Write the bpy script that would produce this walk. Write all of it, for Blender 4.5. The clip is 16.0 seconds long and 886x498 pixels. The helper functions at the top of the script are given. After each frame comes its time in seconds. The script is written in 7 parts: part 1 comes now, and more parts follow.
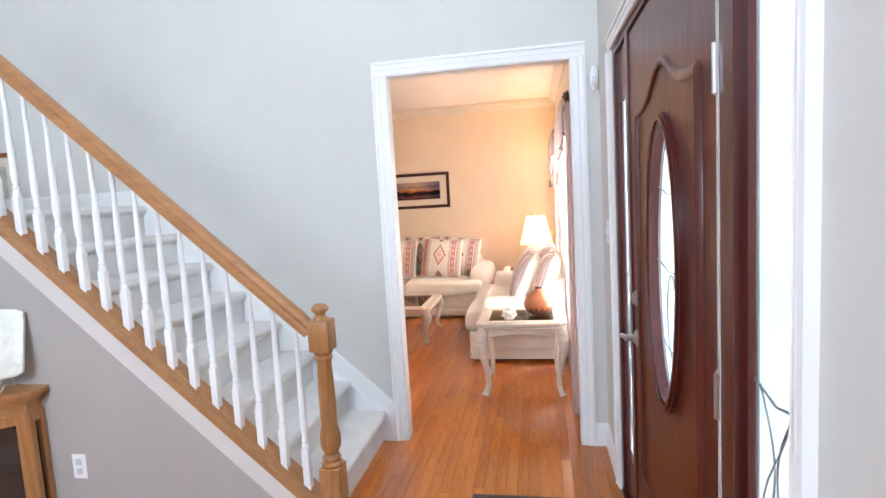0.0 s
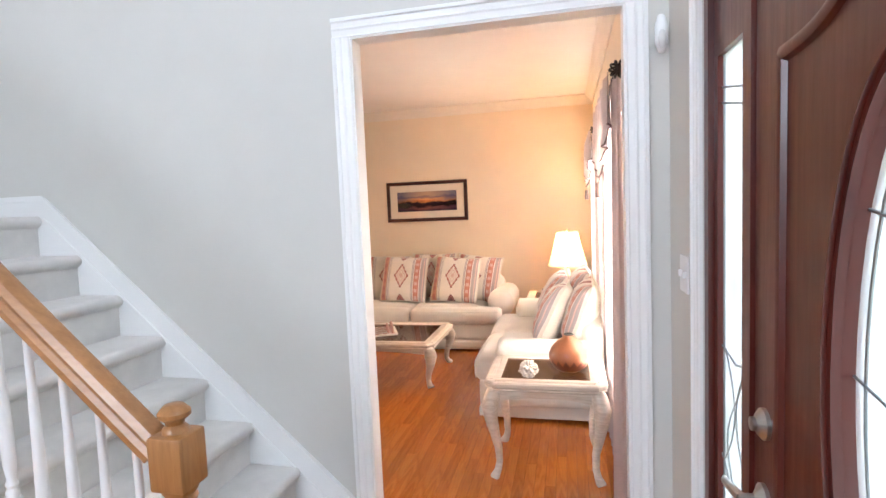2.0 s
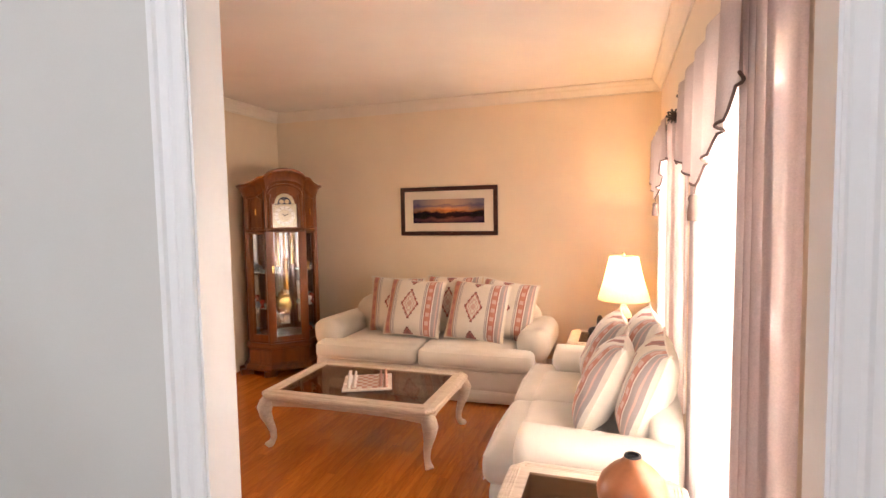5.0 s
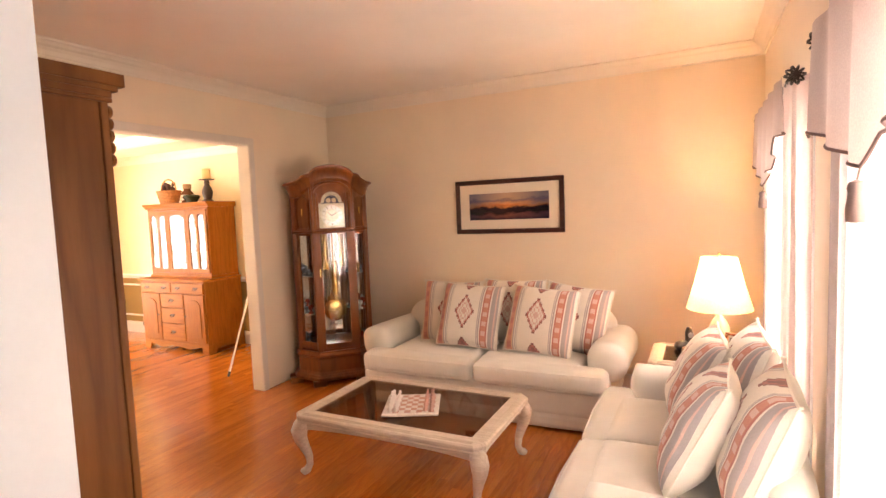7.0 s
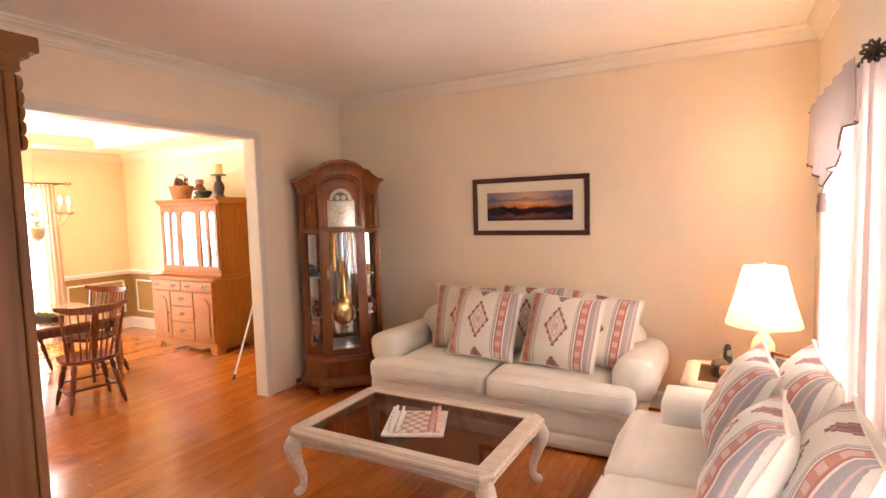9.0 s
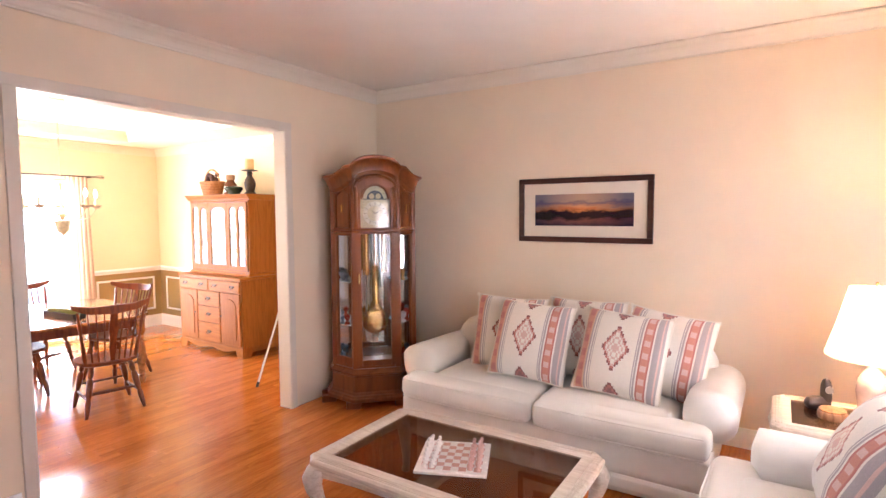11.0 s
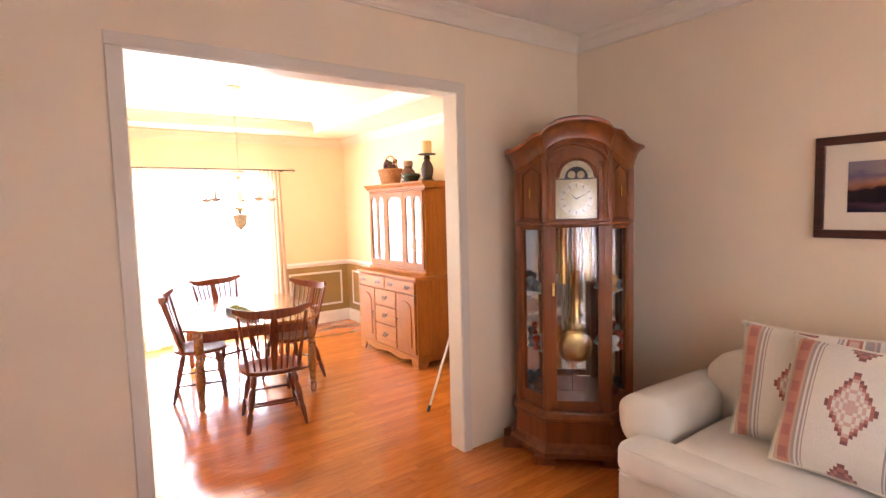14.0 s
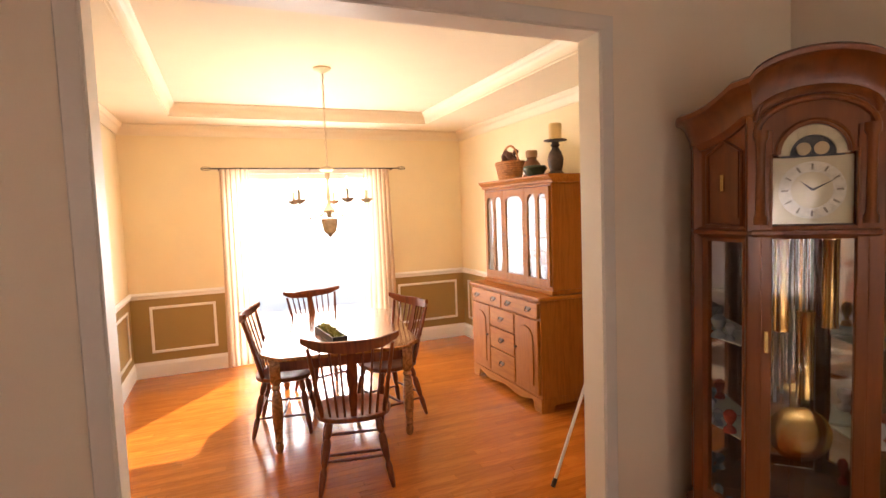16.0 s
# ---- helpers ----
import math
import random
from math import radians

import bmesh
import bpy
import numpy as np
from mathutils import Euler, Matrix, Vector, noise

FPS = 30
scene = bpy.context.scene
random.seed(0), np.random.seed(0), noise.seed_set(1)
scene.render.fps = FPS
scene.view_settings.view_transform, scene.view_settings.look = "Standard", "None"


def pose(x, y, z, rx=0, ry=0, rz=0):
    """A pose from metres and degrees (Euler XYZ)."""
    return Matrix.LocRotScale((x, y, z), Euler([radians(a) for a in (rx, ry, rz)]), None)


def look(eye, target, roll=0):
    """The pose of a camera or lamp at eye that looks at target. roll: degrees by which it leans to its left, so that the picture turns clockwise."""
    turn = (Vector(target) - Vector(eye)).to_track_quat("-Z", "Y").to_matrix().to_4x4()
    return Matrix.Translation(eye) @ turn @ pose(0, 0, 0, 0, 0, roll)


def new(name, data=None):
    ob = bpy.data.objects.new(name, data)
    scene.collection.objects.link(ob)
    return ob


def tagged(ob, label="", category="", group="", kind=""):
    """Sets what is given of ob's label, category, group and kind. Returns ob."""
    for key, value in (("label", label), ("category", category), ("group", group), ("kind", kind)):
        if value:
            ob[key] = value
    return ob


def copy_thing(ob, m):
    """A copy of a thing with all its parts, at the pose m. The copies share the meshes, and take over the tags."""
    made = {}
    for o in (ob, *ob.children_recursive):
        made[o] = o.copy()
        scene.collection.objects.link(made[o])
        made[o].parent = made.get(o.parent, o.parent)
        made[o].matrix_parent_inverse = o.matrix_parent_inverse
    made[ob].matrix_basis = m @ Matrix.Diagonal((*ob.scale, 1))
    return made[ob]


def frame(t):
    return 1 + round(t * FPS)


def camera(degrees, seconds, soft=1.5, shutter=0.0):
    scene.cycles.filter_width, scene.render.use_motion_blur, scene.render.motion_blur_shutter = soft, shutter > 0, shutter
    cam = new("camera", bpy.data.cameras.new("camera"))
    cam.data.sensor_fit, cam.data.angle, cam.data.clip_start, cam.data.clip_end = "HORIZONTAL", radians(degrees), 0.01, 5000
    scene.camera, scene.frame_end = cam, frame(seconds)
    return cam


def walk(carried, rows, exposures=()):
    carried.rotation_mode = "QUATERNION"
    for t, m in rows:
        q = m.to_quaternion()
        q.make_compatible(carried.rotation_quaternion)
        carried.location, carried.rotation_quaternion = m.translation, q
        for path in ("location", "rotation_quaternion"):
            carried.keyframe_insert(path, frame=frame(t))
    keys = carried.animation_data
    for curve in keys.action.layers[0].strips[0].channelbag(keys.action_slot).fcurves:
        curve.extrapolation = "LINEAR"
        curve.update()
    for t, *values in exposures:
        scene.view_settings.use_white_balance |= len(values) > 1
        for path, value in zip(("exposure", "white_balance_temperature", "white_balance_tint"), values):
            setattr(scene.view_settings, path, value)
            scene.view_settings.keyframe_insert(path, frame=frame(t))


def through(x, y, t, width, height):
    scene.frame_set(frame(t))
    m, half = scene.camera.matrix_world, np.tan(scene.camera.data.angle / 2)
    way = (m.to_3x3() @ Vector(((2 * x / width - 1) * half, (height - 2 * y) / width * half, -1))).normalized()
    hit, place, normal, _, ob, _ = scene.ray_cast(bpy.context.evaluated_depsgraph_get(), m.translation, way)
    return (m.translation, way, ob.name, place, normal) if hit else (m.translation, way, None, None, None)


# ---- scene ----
cam = camera(80.4, 16.0)
METRES, EYE, TILT, LEAN, TURN = 5.3, 1.4, 0.0, 0.0, 10.1
PATH = [
    (0, (0.004, 1.34, 1.501), (-0.349, 3.299, 1.305), -3.3),
    (0.5, (0.02, 1.561, 1.542), (-0.363, 3.512, 1.323), -3.5),
    (1, (0.006, 1.833, 1.53), (-0.408, 3.779, 1.325), -3.6),
    (1.5, (-0.005, 2.091, 1.521), (-0.442, 4.034, 1.335), -3.1),
    (2, (0.009, 2.341, 1.52), (-0.456, 4.28, 1.363), -2.4),
    (2.5, (0.012, 2.574, 1.518), (-0.47, 4.511, 1.389), -1.6),
    (3, (-0.004, 2.783, 1.525), (-0.494, 4.719, 1.419), -0.7),
    (3.5, (-0.012, 3.004, 1.541), (-0.521, 4.935, 1.439), -0.3),
    (4, (-0.03, 3.197, 1.552), (-0.563, 5.123, 1.447), -0.3),
    (6.5, (-0.078, 4.021, 1.604), (-0.91, 5.832, 1.439), -2.4),
    (7, (-0.101, 4.11, 1.604), (-0.988, 5.896, 1.453), -2.4),
    (7.5, (-0.12, 4.209, 1.601), (-1.035, 5.981, 1.456), -2.2),
    (8, (-0.13, 4.296, 1.6), (-1.065, 6.058, 1.457), -2.1),
    (8.5, (-0.136, 4.364, 1.602), (-1.092, 6.115, 1.454), -1.9),
    (11, (-0.426, 4.744, 1.589), (-1.503, 6.424, 1.453), -0.3),
    (11.5, (-0.514, 4.869, 1.593), (-1.667, 6.498, 1.461), 0.0),
    (12, (-0.615, 5.009, 1.579), (-1.868, 6.562, 1.451), 0.3),
    (12.5, (-0.746, 5.139, 1.578), (-2.092, 6.612, 1.432), 0.2),
    (13, (-0.892, 5.26, 1.573), (-2.315, 6.657, 1.416), -0.3),
    (13.5, (-1.043, 5.426, 1.568), (-2.548, 6.734, 1.405), -0.9),
    (14, (-1.2, 5.592, 1.57), (-2.802, 6.778, 1.406), -1.5),
    (14.5, (-1.394, 5.751, 1.571), (-3.09, 6.8, 1.412), -1.9),
    (15, (-1.611, 5.913, 1.567), (-3.373, 6.847, 1.41), -2.1),
    (15.5, (-1.817, 6.075, 1.57), (-3.629, 6.908, 1.413), -2.3),
    (16, (-2.022, 6.192, 1.564), (-3.866, 6.953, 1.42), -2.1),
]
EXPOSURES = [(0.0, 2.60, 6050, 12), (2.5, 2.42, 6400, 14), (4.0, 2.18, 6900, 17), (7.0, 2.30, 7000, 19), (8.7, 2.28, 6500, 17), (11.0, 2.56, 5200, 14), (12.2, 2.52, 5200, 14), (13.5, 2.46, 5400, 15), (16.0, 1.46, 6500, 15)]
walk(cam, [(t, look(eye, target, roll)) for t, eye, target, roll in PATH], EXPOSURES)

# ---- world, sun, large lights ----
world = bpy.data.worlds.new("sky")
scene.world = world
world.use_nodes = True
wn = world.node_tree.nodes
sky = wn.new("ShaderNodeTexSky")
sky.sky_type = "NISHITA"
sky.sun_disc = False
SUN_WAY = Vector((0.66, -0.47, -0.575)).normalized()
sky.sun_elevation = math.asin(-SUN_WAY.z)
sky.sun_rotation = math.atan2(-SUN_WAY.x, -SUN_WAY.y)
world.node_tree.links.new(sky.outputs[0], wn["Background"].inputs[0])
wn["Background"].inputs[1].default_value = 0.15


def lamp(name, kind, m, energy, colour, size=0.1, size_y=0.0):
    data = bpy.data.lights.new(name, kind)
    data.energy, data.color = energy, colour
    if kind == "AREA":
        data.shape, data.size, data.size_y = "RECTANGLE", size, size_y
    elif kind == "SUN":
        data.angle = size
    else:
        data.shadow_soft_size = size
    ob = new(name, data)
    ob.matrix_world = m
    return ob


lamp("sun", "SUN", look((0, 0, 0), SUN_WAY), 5.0, (1.0, 0.93, 0.82), radians(0.5))
DAY = (1.0, 0.92, 0.80)
SKYBLUE = (0.78, 0.89, 1.0)
LAMP_W = 23.0
CHAND_W = 8.0
# daylight in the openings: dining patio door, two living-room windows
lamp("patio_daylight", "AREA", look((-8.03, 7.04, 1.05), (-5, 7.04, 0.95)), 42, (1.0, 0.94, 0.84), 1.45, 1.9)
lamp("window_daylight", "AREA", look((0.47, 5.40, 1.25), (-3.3, 8.2, 1.3)), 43, DAY, 0.55, 1.5)
lamp("window_daylight", "AREA", look((0.44, 7.30, 1.25), (-3, 7.30, 1.2)), 38, DAY, 0.9, 1.5)
# two bluish fill lamps added to brighten the foyer; no window behind them
lamp("upper_fill", "AREA", look((0.45, 2.9, 3.7), (-3, 3.2, 2.0)), 20, SKYBLUE, 1.5, 1.3)
lamp("hall_fill", "AREA", look((-1.6, -0.55, 2.3), (-1.6, 4.0, 1.4)), 38, SKYBLUE, 2.0, 1.8)

# ---- materials ----
MATS = {}


def shader(name):
    m = bpy.data.materials.new(name)
    m.use_nodes = True
    nt = m.node_tree
    return m, nt, nt.nodes["Principled BSDF"]


def link(nt, a, b):
    nt.links.new(a, b)


def coords(nt, scale=(1, 1, 1), space="Object"):
    tc = nt.nodes.new("ShaderNodeTexCoord")
    mp = nt.nodes.new("ShaderNodeMapping")
    mp.inputs["Scale"].default_value = scale
    link(nt, tc.outputs[space], mp.inputs[0])
    return mp.outputs[0]


def noisy(nt, vec, scale, detail=4, rough=0.55):
    n = nt.nodes.new("ShaderNodeTexNoise")
    n.inputs["Scale"].default_value, n.inputs["Detail"].default_value, n.inputs["Roughness"].default_value = scale, detail, rough
    link(nt, vec, n.inputs["Vector"])
    return n.outputs["Fac"]


def ramp(nt, fac, stops, mode="LINEAR"):
    r = nt.nodes.new("ShaderNodeValToRGB")
    r.color_ramp.interpolation = mode
    while len(r.color_ramp.elements) < len(stops):
        r.color_ramp.elements.new(0.5)
    for e, (p, c) in zip(r.color_ramp.elements, stops):
        e.position, e.color = p, (*c, 1) if len(c) == 3 else c
    link(nt, fac, r.inputs[0])
    return r.outputs[0]


def bumped(nt, bsdf, height, strength, distance):
    b = nt.nodes.new("ShaderNodeBump")
    b.inputs["Strength"].default_value, b.inputs["Distance"].default_value = strength, distance
    link(nt, height, b.inputs["Height"])
    link(nt, b.outputs[0], bsdf.inputs["Normal"])


def mix(nt, fac, a, b, mode="MIX"):
    m = nt.nodes.new("ShaderNodeMix")
    m.data_type, m.blend_type = "RGBA", mode
    if isinstance(fac, (int, float)):
        m.inputs[0].default_value = fac
    else:
        link(nt, fac, m.inputs[0])
    for s, v in ((6, a), (7, b)):
        if isinstance(v, tuple):
            m.inputs[s].default_value = (*v, 1)
        else:
            link(nt, v, m.inputs[s])
    return m.outputs[2]


def shade(c, k):
    return tuple(min(1.0, v * k) for v in c)


def plain(name, colour, rough=0.5, metal=0.0, vary=0.06, scale=3.0, grain=60.0, bump=0.15, dist=0.001, spec=None, sheen=0.0, coat=0.0):
    """A surface with slow stains and fine grain."""
    if name in MATS:
        return MATS[name]
    m, nt, b = shader(name)
    v = coords(nt)
    slow, fine = noisy(nt, v, scale, 3), noisy(nt, v, grain, 3)
    c = ramp(nt, slow, [(0.3, shade(colour, 1 - vary)), (0.7, shade(colour, 1 + vary * 0.5))])
    c2 = ramp(nt, fine, [(0.3, shade((1, 1, 1), 1 - vary * 0.6)), (0.7, (1, 1, 1))])
    link(nt, mix(nt, 1.0, c, c2, "MULTIPLY"), b.inputs["Base Color"])
    r = ramp(nt, slow, [(0.25, (max(0.02, rough - 0.05),) * 3), (0.75, (min(1, rough + 0.06),) * 3)])
    link(nt, r, b.inputs["Roughness"])
    b.inputs["Metallic"].default_value = metal
    b.inputs["Sheen Weight"].default_value = sheen
    b.inputs["Coat Weight"].default_value = coat
    if bump:
        bumped(nt, b, fine, bump, dist)
    MATS[name] = m
    return m


def wood(name, dark, light, rough=0.3, axis="z", ring=9.0, coat=0.3, tint=0.0, bump=0.12, gloss=0.5):
    """Wood whose grain runs along an axis of its thing."""
    if name in MATS:
        return MATS[name]
    m, nt, b = shader(name)
    s = {"x": (0.09, 1, 1), "y": (1, 0.09, 1), "z": (1, 1, 0.09)}[axis]
    v = coords(nt, s)
    big, fine = noisy(nt, v, ring, 3, 0.5), noisy(nt, v, ring * 14, 4, 0.7)
    w = nt.nodes.new("ShaderNodeMath")
    w.operation = "PINGPONG"
    w.inputs[1].default_value = 0.06
    link(nt, big, w.inputs[0])
    mid = tuple((a + c) / 2 for a, c in zip(dark, light))
    c = ramp(nt, w.outputs[0], [(0.0, dark), (0.02, mid), (0.06, light)])
    c2 = ramp(nt, fine, [(0.35, (0.84, 0.81, 0.78)), (0.6, (1, 1, 1))])
    out = mix(nt, 0.8, c, c2, "MULTIPLY")
    if tint:
        oi = nt.nodes.new("ShaderNodeObjectInfo")
        t = ramp(nt, oi.outputs["Random"], [(0, (1 - tint, 1 - tint * 1.15, 1 - tint * 1.3)), (1, (1 + tint * 0.3,) * 3)])
        out = mix(nt, 1.0, out, t, "MULTIPLY")
    link(nt, out, b.inputs["Base Color"])
    link(nt, ramp(nt, fine, [(0.3, (rough + 0.1,) * 3), (0.7, (rough,) * 3)]), b.inputs["Roughness"])
    b.inputs["Coat Weight"].default_value, b.inputs["Coat Roughness"].default_value = coat, 0.12
    b.inputs["Specular IOR Level"].default_value = gloss
    bumped(nt, b, fine, bump, 0.0008)
    MATS[name] = m
    return m


def glassy(name, tint=(1, 1, 1), rough=0.0, clear=0.85):
    """A thin pane: light passes, with a mirror gloss by Fresnel."""
    if name in MATS:
        return MATS[name]
    m, nt, b = shader(name)
    out = nt.nodes["Material Output"]
    tr, gl, fr, pw, ma, mx = (nt.nodes.new("ShaderNode" + k) for k in ("BsdfTransparent", "BsdfGlossy", "LayerWeight", "Math", "Math", "MixShader"))
    tr.inputs[0].default_value = (*shade(tint, clear), 1)
    gl.inputs["Roughness"].default_value = rough
    fr.inputs[0].default_value = 0.5
    pw.operation, ma.operation = "POWER", "MULTIPLY_ADD"
    pw.inputs[1].default_value, ma.inputs[1].default_value, ma.inputs[2].default_value = 5.0, 0.9, 0.03
    link(nt, fr.outputs["Facing"], pw.inputs[0])
    link(nt, pw.outputs[0], ma.inputs[0])
    link(nt, ma.outputs[0], mx.inputs[0])
    link(nt, tr.outputs[0], mx.inputs[1])
    link(nt, gl.outputs[0], mx.inputs[2])
    link(nt, mx.outputs[0], out.inputs[0])
    MATS[name] = m
    return m


def sheer(name, colour, through=0.5, holes=0.25):
    """Thin cloth that lets light through."""
    m, nt, b = shader(name)
    out = nt.nodes["Material Output"]
    v = coords(nt)
    weave = noisy(nt, v, 220, 2)
    c = ramp(nt, weave, [(0.3, shade(colour, 0.88)), (0.7, colour)])
    df, tl, tp, m1, m2 = (nt.nodes.new("ShaderNode" + k) for k in ("BsdfDiffuse", "BsdfTranslucent", "BsdfTransparent", "MixShader", "MixShader"))
    link(nt, c, df.inputs[0])
    link(nt, c, tl.inputs[0])
    m1.inputs[0].default_value, m2.inputs[0].default_value = through, holes
    link(nt, df.outputs[0], m1.inputs[1])
    link(nt, tl.outputs[0], m1.inputs[2])
    link(nt, m1.outputs[0], m2.inputs[1])
    link(nt, tp.outputs[0], m2.inputs[2])
    link(nt, m2.outputs[0], out.inputs[0])
    return m


FOYER = plain("foyer_paint", (0.645, 0.63, 0.595), 0.65, vary=0.03, grain=180, bump=0.08)
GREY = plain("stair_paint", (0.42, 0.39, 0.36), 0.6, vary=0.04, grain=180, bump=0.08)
BEIGE = plain("living_paint", (0.79, 0.66, 0.505), 0.62, vary=0.03, grain=180, bump=0.08)
CREAM = plain("dining_paint", (0.84, 0.73, 0.49), 0.62, vary=0.03, grain=180, bump=0.08)
OLIVE = plain("wainscot_paint", (0.34, 0.24, 0.085), 0.55, vary=0.05, grain=180, bump=0.08)
CEIL = plain("ceiling_paint", (0.83, 0.78, 0.72), 0.8, vary=0.03, grain=90, bump=0.25, dist=0.002)
WHITE = plain("white_trim", (0.86, 0.86, 0.855), 0.35, vary=0.03, grain=120, bump=0.05)
CARPET = plain("cream_carpet", (0.78, 0.75, 0.72), 0.95, vary=0.10, scale=9, grain=350, bump=0.7, dist=0.006, sheen=0.3)
UPHOL = plain("cream_upholstery", (0.74, 0.685, 0.60), 0.85, vary=0.06, scale=6, grain=420, bump=0.35, dist=0.002, sheen=0.25)
OAK = wood("oak", (0.31, 0.135, 0.044), (0.41, 0.19, 0.066), 0.33, coat=0.15)
OAK_X = wood("oak_rail", (0.36, 0.165, 0.062), (0.43, 0.205, 0.078), 0.3, axis="x", ring=5, coat=0.15)
CHERRY = wood("cherry", (0.160, 0.043, 0.007), (0.225, 0.065, 0.011), 0.30, coat=0.12, ring=3, gloss=0.35)
HUTCHW = wood("maple_hutch", (0.29, 0.097, 0.013), (0.355, 0.124, 0.018), 0.42, coat=0.0, gloss=0.12)
HUTCHX = wood("maple_drawer", (0.32, 0.108, 0.014), (0.40, 0.143, 0.020), 0.42, axis="x", coat=0.0, gloss=0.12)
CHAIRW = wood("dark_maple", (0.12, 0.026, 0.007), (0.20, 0.047, 0.011), 0.30, coat=0.12, gloss=0.35)
TABLEW = wood("table_maple", (0.20, 0.07, 0.02), (0.38, 0.15, 0.045), 0.16, axis="x", coat=0.7)
MAHOG = wood("mahogany_door", (0.062, 0.009, 0.007), (0.095, 0.015, 0.010), 0.30, ring=5, coat=0.1)
PICKLE = wood("pickled_wood", (0.62, 0.51, 0.40), (0.74, 0.64, 0.53), 0.4, axis="x", ring=12, coat=0.2)
SMOKE = glassy("smoked_glass", (0.60, 0.50, 0.43), 0.02, 1.0)
CLEAR = glassy("clear_glass", (1, 1, 1), 0.0, 0.93)
BRASS = plain("brass", (0.78, 0.52, 0.18), 0.22, 1.0, bump=0)
STEEL = plain("brushed_nickel", (0.55, 0.54, 0.52), 0.3, 1.0, bump=0)
IRON = plain("dark_iron", (0.035, 0.022, 0.016), 0.45, 0.6, vary=0.2, bump=0.1)
BLACK = plain("black", (0.015, 0.013, 0.012), 0.4, vary=0.1, bump=0.05)
MIRROR = plain("mirror", (0.88, 0.88, 0.87), 0.02, 1.0, vary=0.0, bump=0)

# ---- shapes ----


def part(name, bm, material, parent=None, label="", smooth=False, angle=40):
    me = bpy.data.meshes.new(name)
    bmesh.ops.recalc_face_normals(bm, faces=bm.faces)
    bm.to_mesh(me)
    bm.free()
    if smooth:
        for p in me.polygons:
            p.use_smooth = True
        me.set_sharp_from_angle(angle=radians(angle))
    me.materials.append(material)
    ob = new(name, me)
    ob.parent = parent
    if label:
        ob["label"] = label
    return ob


def thing(name, m, label, category, group=""):
    ob = new(name)
    ob.empty_display_size = 0.1
    ob.matrix_world = m
    return tagged(ob, label, category, group)


def setting(name, bm, material, label, category="wall", smooth=False):
    return tagged(part(name, bm, material, smooth=smooth), label, category, kind="structure")


def box(bm, x0, x1, y0, y1, z0, z1, bevel=0.0, seg=2):
    tmp = bmesh.new()
    bmesh.ops.create_cube(tmp, size=1, matrix=Matrix.Translation(((x0 + x1) / 2, (y0 + y1) / 2, (z0 + z1) / 2)) @ Matrix.Diagonal((abs(x1 - x0), abs(y1 - y0), abs(z1 - z0), 1)))
    if bevel:
        bmesh.ops.bevel(tmp, geom=tmp.edges[:], offset=bevel, segments=seg, affect="EDGES", profile=0.5)
    merge(bm, tmp)
    return bm


def merge(bm, tmp, m=None):
    if m is not None:
        bmesh.ops.transform(tmp, matrix=m, verts=tmp.verts)
    made = [bm.verts.new(v.co) for v in tmp.verts]
    tmp.verts.index_update()
    for f in tmp.faces:
        bm.faces.new([made[v.index] for v in f.verts])
    tmp.free()


def prism(bm, outline, axis, a, b, bevel=0.0):
    """An outline in the plane across an axis, drawn out along it from a to b."""
    def at(p, d):
        return {"x": (d, p[0], p[1]), "y": (p[0], d, p[1]), "z": (p[0], p[1], d)}[axis]
    tmp = bmesh.new()
    lo, hi = [tmp.verts.new(at(p, a)) for p in outline], [tmp.verts.new(at(p, b)) for p in outline]
    n = len(outline)
    tmp.faces.new(lo), tmp.faces.new(hi)
    for i in range(n):
        tmp.faces.new((lo[i], lo[(i + 1) % n], hi[(i + 1) % n], hi[i]))
    if bevel:
        bmesh.ops.recalc_face_normals(tmp, faces=tmp.faces)
        bmesh.ops.bevel(tmp, geom=tmp.edges[:], offset=bevel, segments=2, affect="EDGES", profile=0.5)
    merge(bm, tmp)
    return bm


def lathe(bm, profile, seg=20, m=None):
    """Radius and height pairs turned round z."""
    tmp = bmesh.new()
    rings = []
    for r, z in profile:
        rings.append([tmp.verts.new((r * math.cos(2 * math.pi * i / seg), r * math.sin(2 * math.pi * i / seg), z)) for i in range(seg)] if r > 1e-5 else [tmp.verts.new((0, 0, z))])
    for a, b in zip(rings, rings[1:]):
        for i in range(seg):
            j = (i + 1) % seg
            if len(a) == 1 and len(b) == 1:
                continue
            if len(a) == 1:
                tmp.faces.new((a[0], b[i], b[j]))
            elif len(b) == 1:
                tmp.faces.new((a[i], a[j], b[0]))
            else:
                tmp.faces.new((a[i], a[j], b[j], b[i]))
    for end in (rings[0], rings[-1]):
        if len(end) > 2:
            tmp.faces.new(end)
    merge(bm, tmp, m)
    return bm


